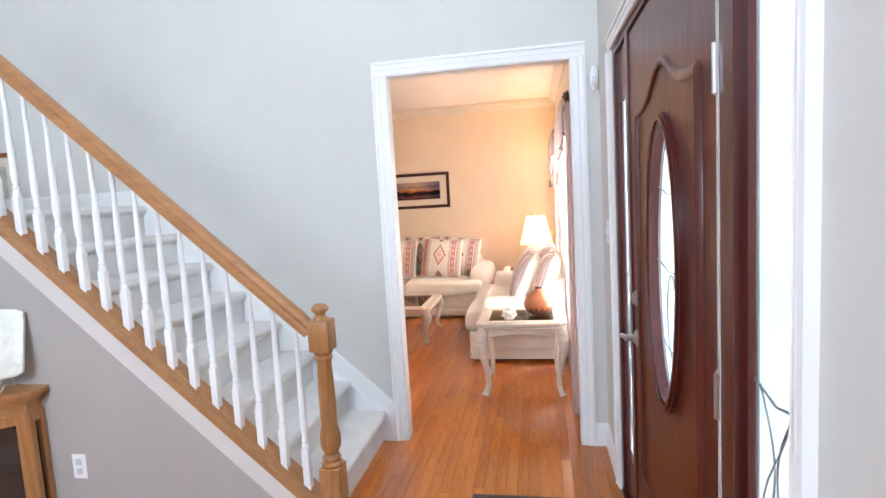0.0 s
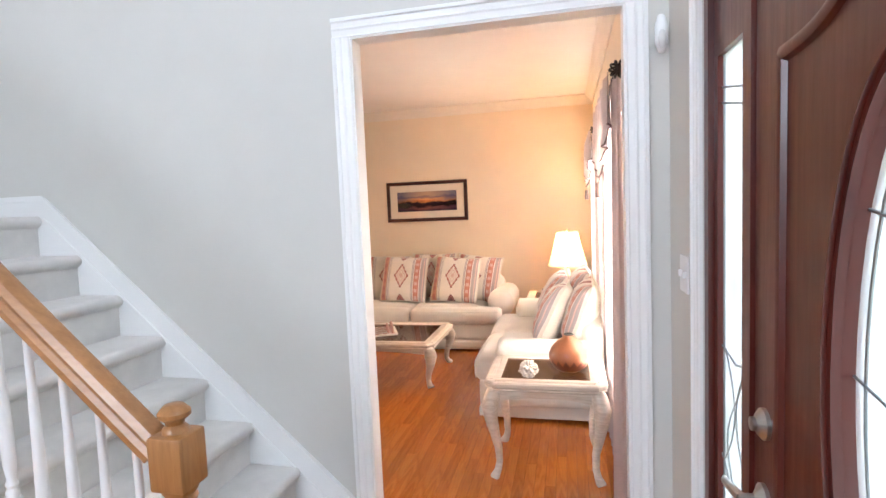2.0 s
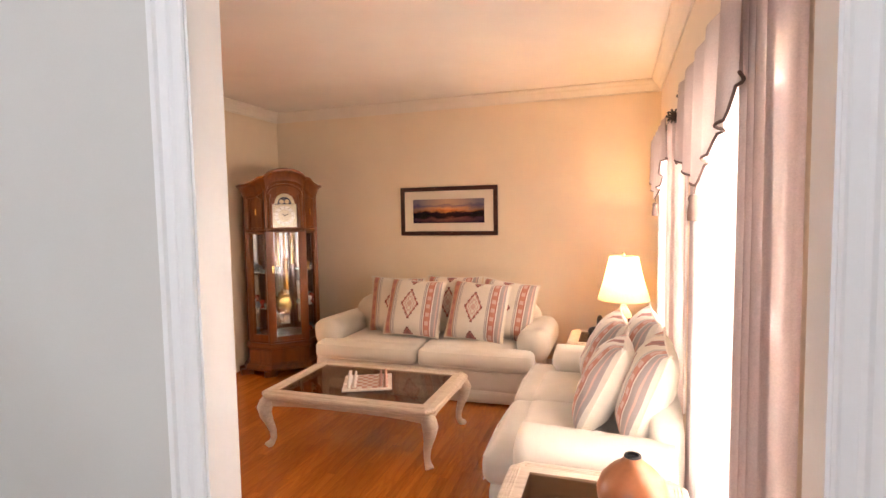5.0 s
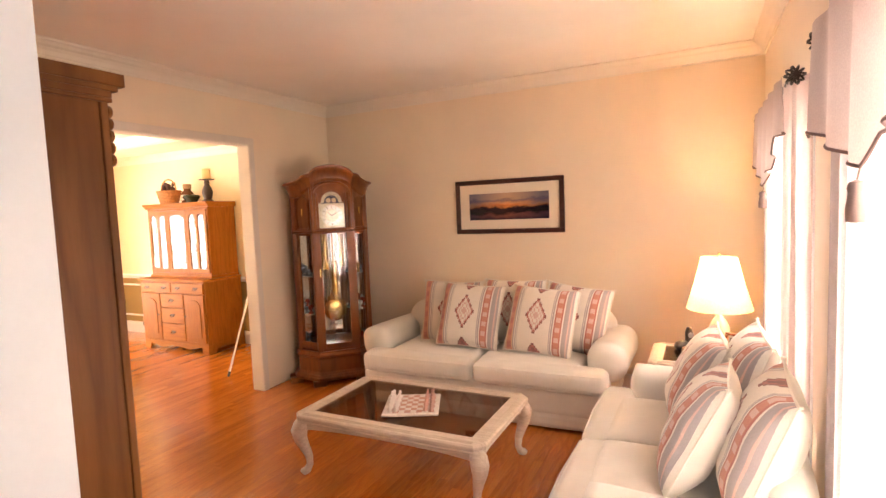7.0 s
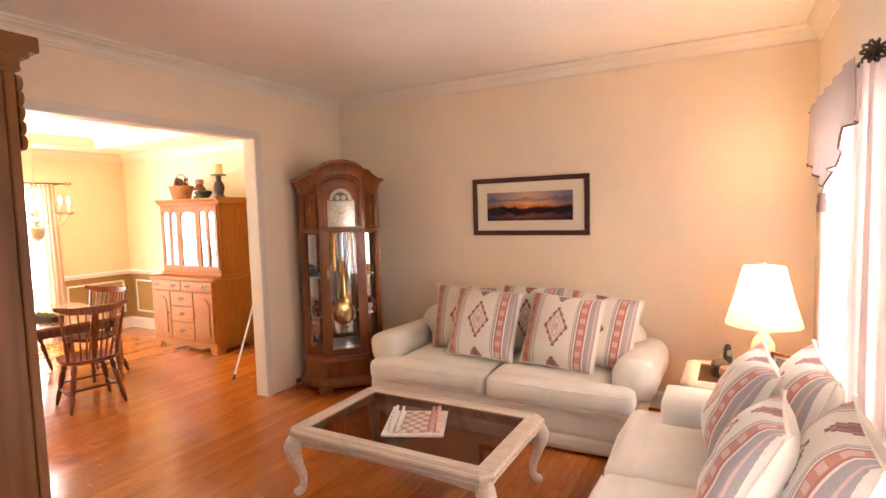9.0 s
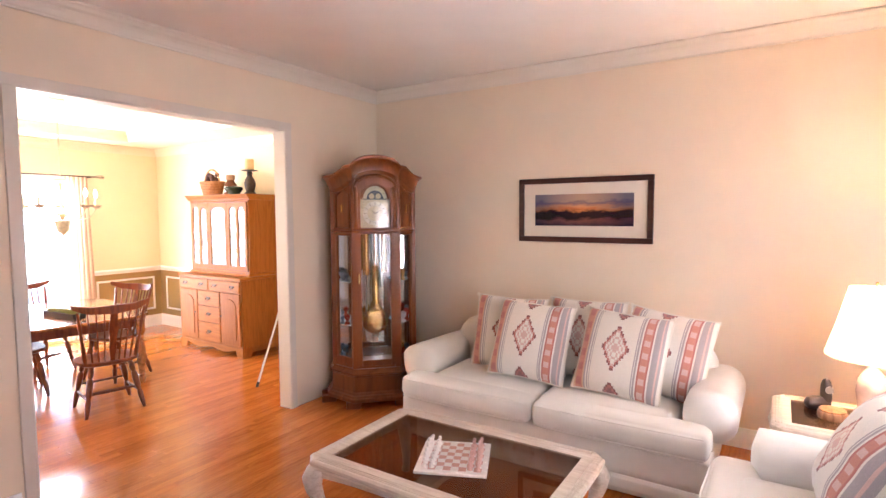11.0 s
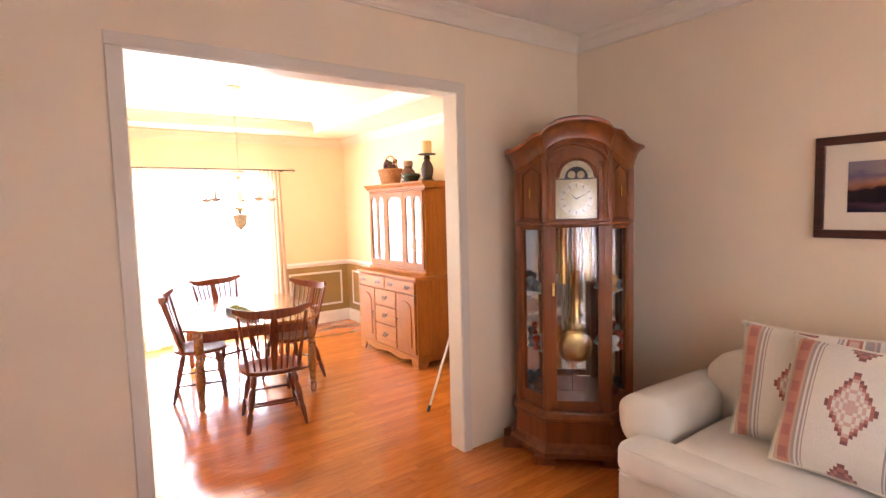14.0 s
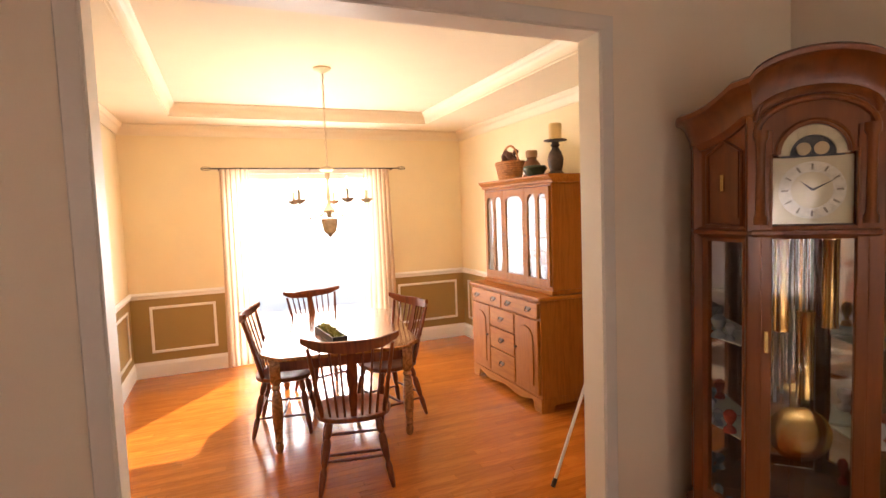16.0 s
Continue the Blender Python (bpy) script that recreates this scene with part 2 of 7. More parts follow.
def sweep(bm, pts, radii, seg=8, flat=1.0, closed=False):
    """A tube through points; flat squeezes its second axis."""
    pts = [Vector(p) for p in pts]
    if isinstance(radii, (int, float)):
        radii = [radii] * len(pts)
    rings, n = [], len(pts)
    up = None
    for i, p in enumerate(pts):
        d = (pts[(i + 1) % n if closed else min(i + 1, n - 1)] - pts[(i - 1) % n if closed else max(i - 1, 0)]).normalized()
        if up is None:
            up = d.orthogonal().normalized() if abs(d.z) > 0.95 else Vector((0, 0, 1))
        side = d.cross(up).normalized()
        up = side.cross(d).normalized()
        rings.append([bm.verts.new(p + radii[i] * (math.cos(2 * math.pi * k / seg) * side + flat * math.sin(2 * math.pi * k / seg) * up)) for k in range(seg)])
    pairs = list(zip(rings, rings[1:])) + ([(rings[-1], rings[0])] if closed else [])
    for a, b in pairs:
        for k in range(seg):
            bm.faces.new((a[k], a[(k + 1) % seg], b[(k + 1) % seg], b[k]))
    if not closed:
        bm.faces.new(rings[0]), bm.faces.new(rings[-1])
    return bm


def cushion(bm, x0, x1, y0, y1, z0, z1, r=0.06, puff=(0, 0, 0.02), n=10, wrinkle=0.0, m=None):
    """A soft block with round edges and full faces."""
    tmp = bmesh.new()
    bmesh.ops.create_cube(tmp, size=2)
    bmesh.ops.subdivide_edges(tmp, edges=tmp.edges[:], cuts=n, use_grid_fill=True)
    h = Vector(((x1 - x0) / 2, (y1 - y0) / 2, (z1 - z0) / 2))
    c = Vector(((x1 + x0) / 2, (y1 + y0) / 2, (z1 + z0) / 2))
    for v in tmp.verts:
        u = v.co.copy()
        p = Vector([math.copysign(1 - (1 - abs(a)) ** 1.5 if abs(a) < 1 else 1, a) * b for a, b in zip(u, h)])
        q = Vector([max(-b + min(r, b), min(b - min(r, b), a)) for a, b in zip(p, h)])
        d = p - q
        if d.length > 1e-6:
            p = q + d.normalized() * min(r, *h)
        for k in range(3):
            o1, o2 = u[(k + 1) % 3], u[(k + 2) % 3]
            p[k] += u[k] * puff[k] * (1 - o1 * o1) * (1 - o2 * o2)
        if wrinkle:
            p += Vector(noise.noise_vector((p + c) * 9)) * wrinkle
        v.co = p + c
    merge(bm, tmp, m)
    return bm


def arc(cx, cy, r, a0, a1, n, ry=None):
    return [(cx + r * math.cos(radians(a0 + (a1 - a0) * i / n)), cy + (ry or r) * math.sin(radians(a0 + (a1 - a0) * i / n))) for i in range(n + 1)]


def wall_with(bm, axis, a, b, u0, u1, z0, z1, holes=()):
    """A wall across an axis from a to b, with openings (u0, u1, z0, z1) through it."""
    def slab(p, q, lo, hi):
        if q - p > 1e-6 and hi - lo > 1e-6:
            box(bm, a, b, p, q, lo, hi) if axis == "x" else box(bm, p, q, a, b, lo, hi)
    edge = u0
    for p, q, lo, hi in sorted(holes):
        slab(edge, p, z0, z1)
        slab(p, q, z0, lo)
        slab(p, q, hi, z1)
        edge = q
    slab(edge, u1, z0, z1)
    return bm

# ---- the large structure ----
XF, XL = 0.375, 0.32          # front wall's inner face: foyer, living room
YD, YD2 = 4.40, 4.48          # wall between foyer and living room
XO, XO2 = -3.74, -3.86        # wall between living and dining room
YP, YR = 8.73, 8.90           # picture wall; dining room's wall behind the hutch
XW, YL = -7.95, 5.27          # dining room's far wall and its wall by the stairs
ZC, ZS, ZT, ZF = 2.745, 2.515, 2.635, 5.3
DOOR = (2.17, 3.93, 0.0, 2.13)
WINS = ((4.92, 5.88, 0.45, 2.0), (6.82, 7.78, 0.45, 2.0))
PATIO = (6.25, 7.83, 0.03, 2.03)
FD = (-0.835, 0.225, 0.0, 2.225)
DD = (5.862, 7.60, 0.0, 2.25)

bm = bmesh.new()
box(bm, -8.10, 0.52, -0.75, 8.98, -0.12, -0.02)
setting("floor", bm, plain("subfloor", (0.2, 0.1, 0.04), 0.6), "dark timber subfloor under honey oak strip boards", "floor")

setting("wall_front_foyer", wall_with(bmesh.new(), "x", XF, XF + 0.17, -0.75, YD, 0, ZF, [DOOR]), FOYER, "light grey painted foyer wall round the entry door")
setting("wall_front_living", wall_with(bmesh.new(), "x", XL, XL + 0.17, YD2, 8.98, 0, 2.95, WINS), BEIGE, "beige painted wall with two tall windows")
bm = wall_with(bmesh.new(), "y", YD, YD + 0.045, -3.9, XF + 0.17, 0, ZF, [FD])
setting("wall_stairs", bm, FOYER, "light grey painted foyer wall with a cased opening")
bm = wall_with(bmesh.new(), "y", YD + 0.045, YD2, XO2, XF + 0.17, 0, 2.95, [FD])
setting("wall_living_south", bm, BEIGE, "beige living room wall with a cased opening")
setting("wall_opening", wall_with(bmesh.new(), "x", XO - 0.06, XO, YD2, YP, 0, 2.95, [DD]), BEIGE, "beige wall with a wide opening to the dining room")
setting("wall_dining_east", wall_with(bmesh.new(), "x", XO2, XO - 0.06, YL, YR, 0, 2.95, [DD]), CREAM, "cream dining room side of the wide opening")
setting("wall_picture", wall_with(bmesh.new(), "y", YP, 8.98, XO2 + 0.06, XL, 0, 2.95), BEIGE, "beige painted wall behind the sofa")
setting("wall_hutch", wall_with(bmesh.new(), "y", YR, 8.98, XW - 0.15, XO2 + 0.06, 0, 2.95), CREAM, "cream yellow dining room wall behind the hutch")
setting("wall_patio", wall_with(bmesh.new(), "x", XW - 0.15, XW, YL - 0.12, YR, 0, 2.95, [PATIO]), CREAM, "cream yellow dining room wall with a patio door")
setting("wall_dining_south", wall_with(bmesh.new(), "y", YL - 0.12, YL, XW, XO2, 0, 2.95), CREAM, "cream yellow dining room side wall")
setting("wall_foyer_west", wall_with(bmesh.new(), "x", -3.9, -3.78, -0.75, YD, 0, ZF), FOYER, "light grey foyer wall beyond the landing")
setting("wall_foyer_south", wall_with(bmesh.new(), "y", -0.75, -0.6, -3.78, XF, 0, ZF), FOYER, "light grey foyer wall")
setting("ceiling_foyer", box(bmesh.new(), -3.9, XF + 0.17, -0.75, YD + 0.06, ZF, ZF + 0.1), CEIL, "white two-storey foyer ceiling", "ceiling")
setting("ceiling_living", box(bmesh.new(), XO, XL, YD2, YP, ZC, ZC + 0.1), CEIL, "white painted living room ceiling", "ceiling")
# tray ceiling: a lower border with a raised field
bm = bmesh.new()
TX0, TX1, TY0, TY1 = XW + 0.5, XO2 - 0.5, YL + 0.5, YR - 0.62
outer = ((XW, YL), (XO2, YL), (XO2, YR), (XW, YR))
inner = ((TX0, TY0), (TX1, TY0), (TX1, TY1), (TX0, TY1))
rows = [[bm.verts.new((x, y, z)) for x, y in loop] for loop, z in ((outer, ZT + 0.1), (outer, ZS), (inner, ZS), (inner, ZT))]
for a, b in zip(rows, rows[1:]):
    for i in range(4):
        bm.faces.new((a[i], a[(i + 1) % 4], b[(i + 1) % 4], b[i]))
bm.faces.new(rows[0]), bm.faces.new(rows[-1])
setting("ceiling_dining", bm, plain("tray_paint", (0.84, 0.76, 0.60), 0.8, vary=0.03, grain=90, bump=0.2), "cream tray ceiling with a lowered border", "ceiling")
# ground outdoors
bm = bmesh.new()
box(bm, -400, 400, -400, 400, -0.6, -0.3)
setting("ground", bm, plain("lawn", (0.09, 0.14, 0.05), 0.9, vary=0.35, scale=0.8, grain=30, bump=0.8, dist=0.03), "green lawn round the house", "ground")
# made-up pale slab, added so the ground beyond the patio door turns white
STONE = plain("pale_slab", (0.58, 0.56, 0.52), 0.85, vary=0.12, scale=2, grain=60, bump=0.3)
setting("pale_ground_slab", box(bmesh.new(), -15.2, XW - 0.15, -6, 22, -0.3, -0.06), STONE, "pale slab added outside the glass to whiten the ground", "pavement")
# glowing daylight beyond the windows
def backdrop(name, m, w, h, colour, green, power):
    mat, nt, b = shader(name)
    v = coords(nt)
    em = nt.nodes.new("ShaderNodeEmission")
    em.inputs[1].default_value = power
    link(nt, ramp(nt, noisy(nt, v, 0.7, 4), [(0.40, green), (0.60, colour)]), em.inputs[0])
    link(nt, em.outputs[0], nt.nodes["Material Output"].inputs[0])
    ob = part(name, box(bmesh.new(), -w / 2, w / 2, -0.02, 0.02, 0, h), mat)
    ob.matrix_world = m
    tagged(ob, "pale sunlit garden seen far beyond the glass", "backdrop", kind="structure")


backdrop("backdrop", pose(-15.0, 8, -0.3, 0, 0, 90), 40, 3.4, (1, 1, 1), (0.9, 0.95, 0.9), 2.4)
backdrop("backdrop_street", pose(9.0, 5, -0.3, 0, 0, 90), 60, 5.0, (1, 1, 1), (0.74, 0.87, 0.76), 1.35)

# ---- trim ----


def moulding(name, label, runs, material=WHITE, category="trim"):
    """Runs of trim, each a part: (outline, axis, from, to)."""
    ob = tagged(new(name), label, category, kind="structure")
    for piece, outline, axis, a, b in runs:
        part(piece, prism(bmesh.new(), outline, axis, a, b), material, ob)
    return ob


def base_out(face, way, h=0.135, t=0.016):
    f, g, k = face, face + way * t, face + way * t * 0.45
    return [(f, 0), (g, 0), (g, h * 0.78), (k + way * t * 0.2, h * 0.9), (k, h), (f, h)]


def crown_out(face, way, z, d=0.085):
    w = way
    pts = [(0, 0), (d, 0), (d, -0.012), (d * 0.86, -0.02), (d * 0.72, -0.034), (d * 0.5, -0.045), (d * 0.34, -0.062), (d * 0.22, -0.085), (0.012, -0.094), (0.012, -0.105), (0, -0.105)]
    return [(face + w * p, z + q) for p, q in pts]


CZ = ZC - 0.001
moulding("crown_living", "white crown moulding round the living room", [
    ("crown", crown_out(YP, -1, CZ), "x", XO, XL), ("crown", crown_out(YD2, 1, CZ), "x", XO, XL),
    ("crown", crown_out(XO, 1, CZ), "y", YD2, YP), ("crown", crown_out(XL, -1, CZ), "y", YD2, YP)],
    plain("crown_paint", (0.76, 0.69, 0.60), 0.45, vary=0.03))
moulding("crown_dining", "cream crown moulding of the tray ceiling", [
    ("crown", crown_out(TY0, 1, ZT - 0.001, 0.06), "x", TX0, TX1), ("crown", crown_out(TY1, -1, ZT - 0.001, 0.06), "x", TX0, TX1),
    ("crown", crown_out(TX0, 1, ZT - 0.001, 0.06), "y", TY0, TY1), ("crown", crown_out(TX1, -1, ZT - 0.001, 0.06), "y", TY0, TY1),
    ("crown", crown_out(YR, -1, ZS - 0.001, 0.07), "x", XW, XO2), ("crown", crown_out(YL, 1, ZS - 0.001, 0.07), "x", XW, XO2),
    ("crown", crown_out(XW, 1, ZS - 0.001, 0.07), "y", YL, YR), ("crown", crown_out(XO2, -1, ZS - 0.001, 0.07), "y", YL, YR)],
    plain("tray_trim", (0.84, 0.76, 0.60), 0.45, vary=0.03))
moulding("baseboard", "white painted baseboards along the walls", [
    ("board", base_out(YP, -1), "x", XO, XL), ("board", base_out(YD2, 1), "x", XO, FD[0] - 0.08), ("board", base_out(XL, -1), "y", YD2, YP),
    ("board", base_out(XO, 1), "y", YD2, DD[0] - 0.075),
    ("board", base_out(YD, -1), "x", FD[1] + 0.075, XF), ("board", base_out(XF, -1), "y", DOOR[1] + 0.07, YD), ("board", base_out(XF, -1), "y", -0.6, DOOR[0] - 0.07),
    ("board", base_out(YR, -1, 0.16), "x", XW, XO2), ("board", base_out(YL, 1, 0.16), "x", XW, XO2),
    ("board", base_out(XW, 1, 0.16), "y", YL, PATIO[0] - 0.08), ("board", base_out(XW, 1, 0.16), "y", PATIO[1] + 0.08, YR)])


def casing_out(inner, face, out, way, w=0.078):
    """Casing in plan: inner edge, wall face, outward sign, sign towards the room; a narrow one is flat."""
    if w < 0.061:
        return [(inner + out * p, face + way * q) for p, q in ((0, 0), (w, 0), (w, 0.010), (w - 0.004, 0.013), (0.004, 0.013), (0, 0.010))]
    pts = [(0, 0), (w, 0), (w, 0.021), (w - 0.014, 0.022), (w - 0.018, 0.015), (w * 0.55, 0.013), (w * 0.45, 0.016), (w * 0.36, 0.012), (w * 0.12, 0.010), (0.004, 0.012), (0, 0.009)]
    return [(inner + out * p, face + way * q) for p, q in pts]


def cased(name, label, axis, face, way, u0, u1, top, w=0.078, material=WHITE):
    """Casing round an opening in a wall across an axis."""
    ob = tagged(new(name), label, "trim", kind="structure")
    def sw(o):
        return [(b, a) for a, b in o] if axis == "x" else o
    part("jamb_casing", prism(bmesh.new(), sw(casing_out(u0, face, -1, way, w)), "z", 0, top), material, ob)
    part("jamb_casing", prism(bmesh.new(), sw(casing_out(u1, face, 1, way, w)), "z", 0, top), material, ob)
    head = [(b, a) for a, b in casing_out(top, face, 1, way, w)]
    bm = bmesh.new()
    prism(bm, head, "y" if axis == "x" else "x", u0 - w, u1 + w)
    part("head_casing", bm, material, ob)
    return ob


cased("trim_foyer_opening", "white moulded casing round the living room opening", "y", YD, -1, FD[0], FD[1], FD[3])
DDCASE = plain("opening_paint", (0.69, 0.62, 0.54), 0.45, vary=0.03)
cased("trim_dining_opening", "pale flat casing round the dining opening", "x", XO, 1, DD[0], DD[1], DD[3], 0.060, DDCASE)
cased("trim_entry", "white moulded casing round the entry door", "x", XF, -1, DOOR[0], DOOR[1], DOOR[3], 0.062)
# jamb linings
bm = bmesh.new()
box(bm, FD[0] - 0.002, FD[0] + 0.006, YD - 0.006, YD2 + 0.004, 0, FD[3]), box(bm, FD[1] - 0.006, FD[1] + 0.002, YD - 0.006, YD2 + 0.004, 0, FD[3]), box(bm, FD[0] + 0.006, FD[1] - 0.006, YD - 0.006, YD2 + 0.004, FD[3] - 0.006, FD[3] + 0.002)
setting("trim_foyer_jamb", bm, WHITE, "white painted jamb lining of the opening", "trim")
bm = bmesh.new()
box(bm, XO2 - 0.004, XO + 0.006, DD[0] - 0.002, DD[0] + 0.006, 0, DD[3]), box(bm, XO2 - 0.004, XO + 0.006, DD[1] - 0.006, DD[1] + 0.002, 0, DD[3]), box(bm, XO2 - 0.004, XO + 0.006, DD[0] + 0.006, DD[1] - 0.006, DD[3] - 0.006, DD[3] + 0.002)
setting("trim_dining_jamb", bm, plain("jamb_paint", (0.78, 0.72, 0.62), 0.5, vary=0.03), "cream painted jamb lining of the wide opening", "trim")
# wainscot of the dining room: tan field, white chair rail and panel frames
bm = bmesh.new()
for u0, u1 in ((YL, PATIO[0] - 0.03), (PATIO[1] + 0.03, YR)):
    box(bm, XW, XW + 0.004, u0, u1, 0.1, 0.815)
box(bm, XW + 0.004, XO2, YR - 0.004, YR, 0.1, 0.815)
box(bm, XW + 0.004, XO2, YL, YL + 0.004, 0.1, 0.815)
setting("wall_wainscot", bm, OLIVE, "tan painted wainscot below the chair rail", "wall")
RAIL = [(p, z + 0.028) for p, z in ((0, 0.765), (0.012, 0.77), (0.012, 0.79), (0.024, 0.80), (0.024, 0.812), (0.014, 0.822), (0.010, 0.83), (0, 0.83))]
runs = []
for face, way, axis, a, b in ((XW, 1, "y", YL, PATIO[0] - 0.03), (XW, 1, "y", PATIO[1] + 0.03, YR), (YR, -1, "x", XW, XO2), (YL, 1, "x", XW, XO2)):
    runs.append(("rail", [(face + way * (p + 0.004), z) for p, z in RAIL], axis, a, b))
moulding("chair_rail", "white chair rail above the wainscot", runs)


def panel_frame(face, way, axis, a, b, z0=0.245, z1=0.715):
    ob = tagged(new("panel_moulding"), "white rectangular picture-frame moulding on the wainscot", "trim", kind="structure")
    w, f0, f1 = 0.026, face + way * 0.004, face + way * 0.018
    for p, q, lo, hi in ((a, b, z0, z0 + w), (a, b, z1 - w, z1), (a, a + w, z0 + w, z1 - w), (b - w, b, z0 + w, z1 - w)):
        bm = bmesh.new()
        (box(bm, min(f0, f1), max(f0, f1), p, q, lo, hi, 0.004) if axis == "y" else box(bm, p, q, min(f0, f1), max(f0, f1), lo, hi, 0.004))
        part("strip", bm, WHITE, ob)


panel_frame(XW, 1, "y", 5.44, 6.05)
panel_frame(XW, 1, "y", 8.04, 8.80)
panel_frame(YL, 1, "x", -7.75, -6.70), panel_frame(YL, 1, "x", -6.40, -5.40), panel_frame(YL, 1, "x", -5.2, -4.2)
panel_frame(YR, -1, "x", -7.80, -6.75), panel_frame(YR, -1, "x", -5.2, -4.4)

# ---- entry door with sidelights ----
DX0, DX1 = XF + 0.012, XF + 0.056      # slab


def leaded(name):
    """Textured clear door glass, wavy and slightly green."""
    m, nt, b = shader(name)
    out = nt.nodes["Material Output"]
    v = coords(nt)
    tr, tl, gl, m1, m2 = (nt.nodes.new("ShaderNode" + k) for k in ("BsdfTransparent", "BsdfTranslucent", "BsdfGlossy", "MixShader", "MixShader"))
    c = ramp(nt, noisy(nt, v, 6, 3), [(0.30, (0.88, 0.95, 0.92)), (0.55, (1, 1, 1))])
    link(nt, c, tr.inputs[0])
    link(nt, c, tl.inputs[0])
    gl.inputs["Roughness"].default_value = 0.08
    m1.inputs[0].default_value, m2.inputs[0].default_value = 0.35, 0.06
    link(nt, tr.outputs[0], m1.inputs[1])
    link(nt, tl.outputs[0], m1.inputs[2])
    link(nt, m1.outputs[0], m2.inputs[1])
    link(nt, gl.outputs[0], m2.inputs[2])
    link(nt, m2.outputs[0], out.inputs[0])
    return m


LEADED = leaded("leaded_glass")
LEAD = plain("lead_came", (0.26, 0.27, 0.28), 0.4, 0.8, bump=0)


def oval(cy, cz, a, b, n=40):
    return [(cy + a * math.cos(2 * math.pi * i / n), cz + b * math.sin(2 * math.pi * i / n)) for i in range(n)]


def ring(bm, inner, outer, x0, x1):
    n = len(inner)
    vs = [[bm.verts.new((x, *p)) for p in loop] for x in (x0, x1) for loop in (inner, outer)]
    for i in range(n):
        j = (i + 1) % n
        for a, b in ((0, 1), (1, 3), (3, 2), (2, 0)):
            bm.faces.new((vs[a][i], vs[a][j], vs[b][j], vs[b][i]))


DY0, DY1 = 2.52, 3.545
door = tagged(new("door_1"), "closed dark mahogany entry door with an oval leaded glass", "door", kind="structure")
OC = ((DY0 + DY1) / 2 - 0.02, 1.255)
OA, OB = 0.176, 0.425
bm = bmesh.new()
n = 40
inner = oval(*OC, OA, OB, n)
rect = []
for p in inner:
    d = Vector((p[0] - OC[0], p[1] - OC[1]))
    k = min(abs((DY1 - OC[0] if d.x > 0 else OC[0] - DY0) / d.x) if abs(d.x) > 1e-6 else 1e9, abs((2.09 - OC[1] if d.y > 0 else OC[1] - 0.012) / d.y) if abs(d.y) > 1e-6 else 1e9)
    rect.append((OC[0] + d.x * k, OC[1] + d.y * k))
for cy in (DY0, DY1):
    for cz in (0.012, 2.09):
        i = min(range(n), key=lambda q: (rect[q][0] - cy) ** 2 + (rect[q][1] - cz) ** 2)
        rect[i] = (cy, cz)
ring(bm, inner, rect, DX0, DX1)
part("slab", bm, MAHOG, door)
bm = bmesh.new()
ring(bm, oval(*OC, OA, OB, 48), oval(*OC, OA + 0.035, OB + 0.035, 48), DX0 - 0.014, DX0 + 0.002)
ring(bm, oval(*OC, OA + 0.012, OB + 0.012, 48), oval(*OC, OA + 0.026, OB + 0.026, 48), DX0 - 0.022, DX0 - 0.012)
part("oval_frame", bm, MAHOG, door, smooth=True)
bm = bmesh.new()
prism(bm, oval(*OC, OA + 0.005, OB + 0.005, 40), "x", DX0 + 0.018, DX0 + 0.024)
g = part("oval_pane", bm, LEADED, door, "bevelled leaded oval glass")
g.visible_shadow = False


def came(bm, pts, r=0.0024):
    sweep(bm, [(DX0 + 0.016, y, z) for y, z in pts], r, 6)


bm = bmesh.new()
cy, cz = OC
for dz in (0.22, -0.02, -0.27):
    w = OA * math.sqrt(max(0, 1 - (dz / OB) ** 2))
    came(bm, [(cy - w, cz + dz + 0.02), (cy - 0.03, cz + dz), (cy + 0.03, cz + dz - 0.005), (cy + w, cz + dz + 0.02)])
came(bm, oval(cy, cz, OA - 0.03, OB - 0.035, 36) + oval(cy, cz, OA - 0.03, OB - 0.035, 36)[:1])
came(bm, oval(cy, cz - 0.16, 0.055, 0.13, 24) + oval(cy, cz - 0.16, 0.055, 0.13, 24)[:1])
part("came", bm, LEAD, door, "dark lead came tracery")
# raised panel lines: a swan-neck arch above the oval, straight sides, a panel below
bm = bmesh.new()
def strip(pts, r=0.016):
    sweep(bm, [(DX0, y, z) for y, z in pts], r, 8, 0.8)
ya, yb = DY0 + 0.14, DY1 - 0.14
arch = [(ya + (yb - ya) * i / 24, 1.765 + 0.10 * math.exp(-((i / 24 - 0.5) / 0.2) ** 2)) for i in range(25)]
strip([(ya, 0.35), (ya, 1.2), (ya, 1.765)] + arch + [(yb, 1.765), (yb, 1.2), (yb, 0.35), (ya, 0.35)])
part("panel_mould", bm, MAHOG, door, smooth=True)
for z in (1.73, 1.04, 0.25):
    bm = bmesh.new()
    box(bm, DX0 - 0.006, DX0 + 0.002, DY0 - 0.035, DY0 + 0.03, z - 0.05, z + 0.05, 0.002)
    lathe(bm, [(0.0, -0.052), (0.008, -0.05), (0.008, 0.05), (0.0, 0.052)], 10, Matrix.Translation((DX0 - 0.012, DY0 - 0.003, z)))
    part("hinge", bm, STEEL, door, "brushed nickel butt hinge")
bm = bmesh.new()
lathe(bm, [(0.0, 0), (0.032, 0), (0.032, 0.008), (0.022, 0.016), (0.014, 0.02), (0.014, 0.028), (0, 0.03)], 20, pose(DX0, DY1 - 0.065, 1.06, 0, -90, 0))
part("deadbolt", bm, STEEL, door, "round nickel deadbolt")
bm = bmesh.new()
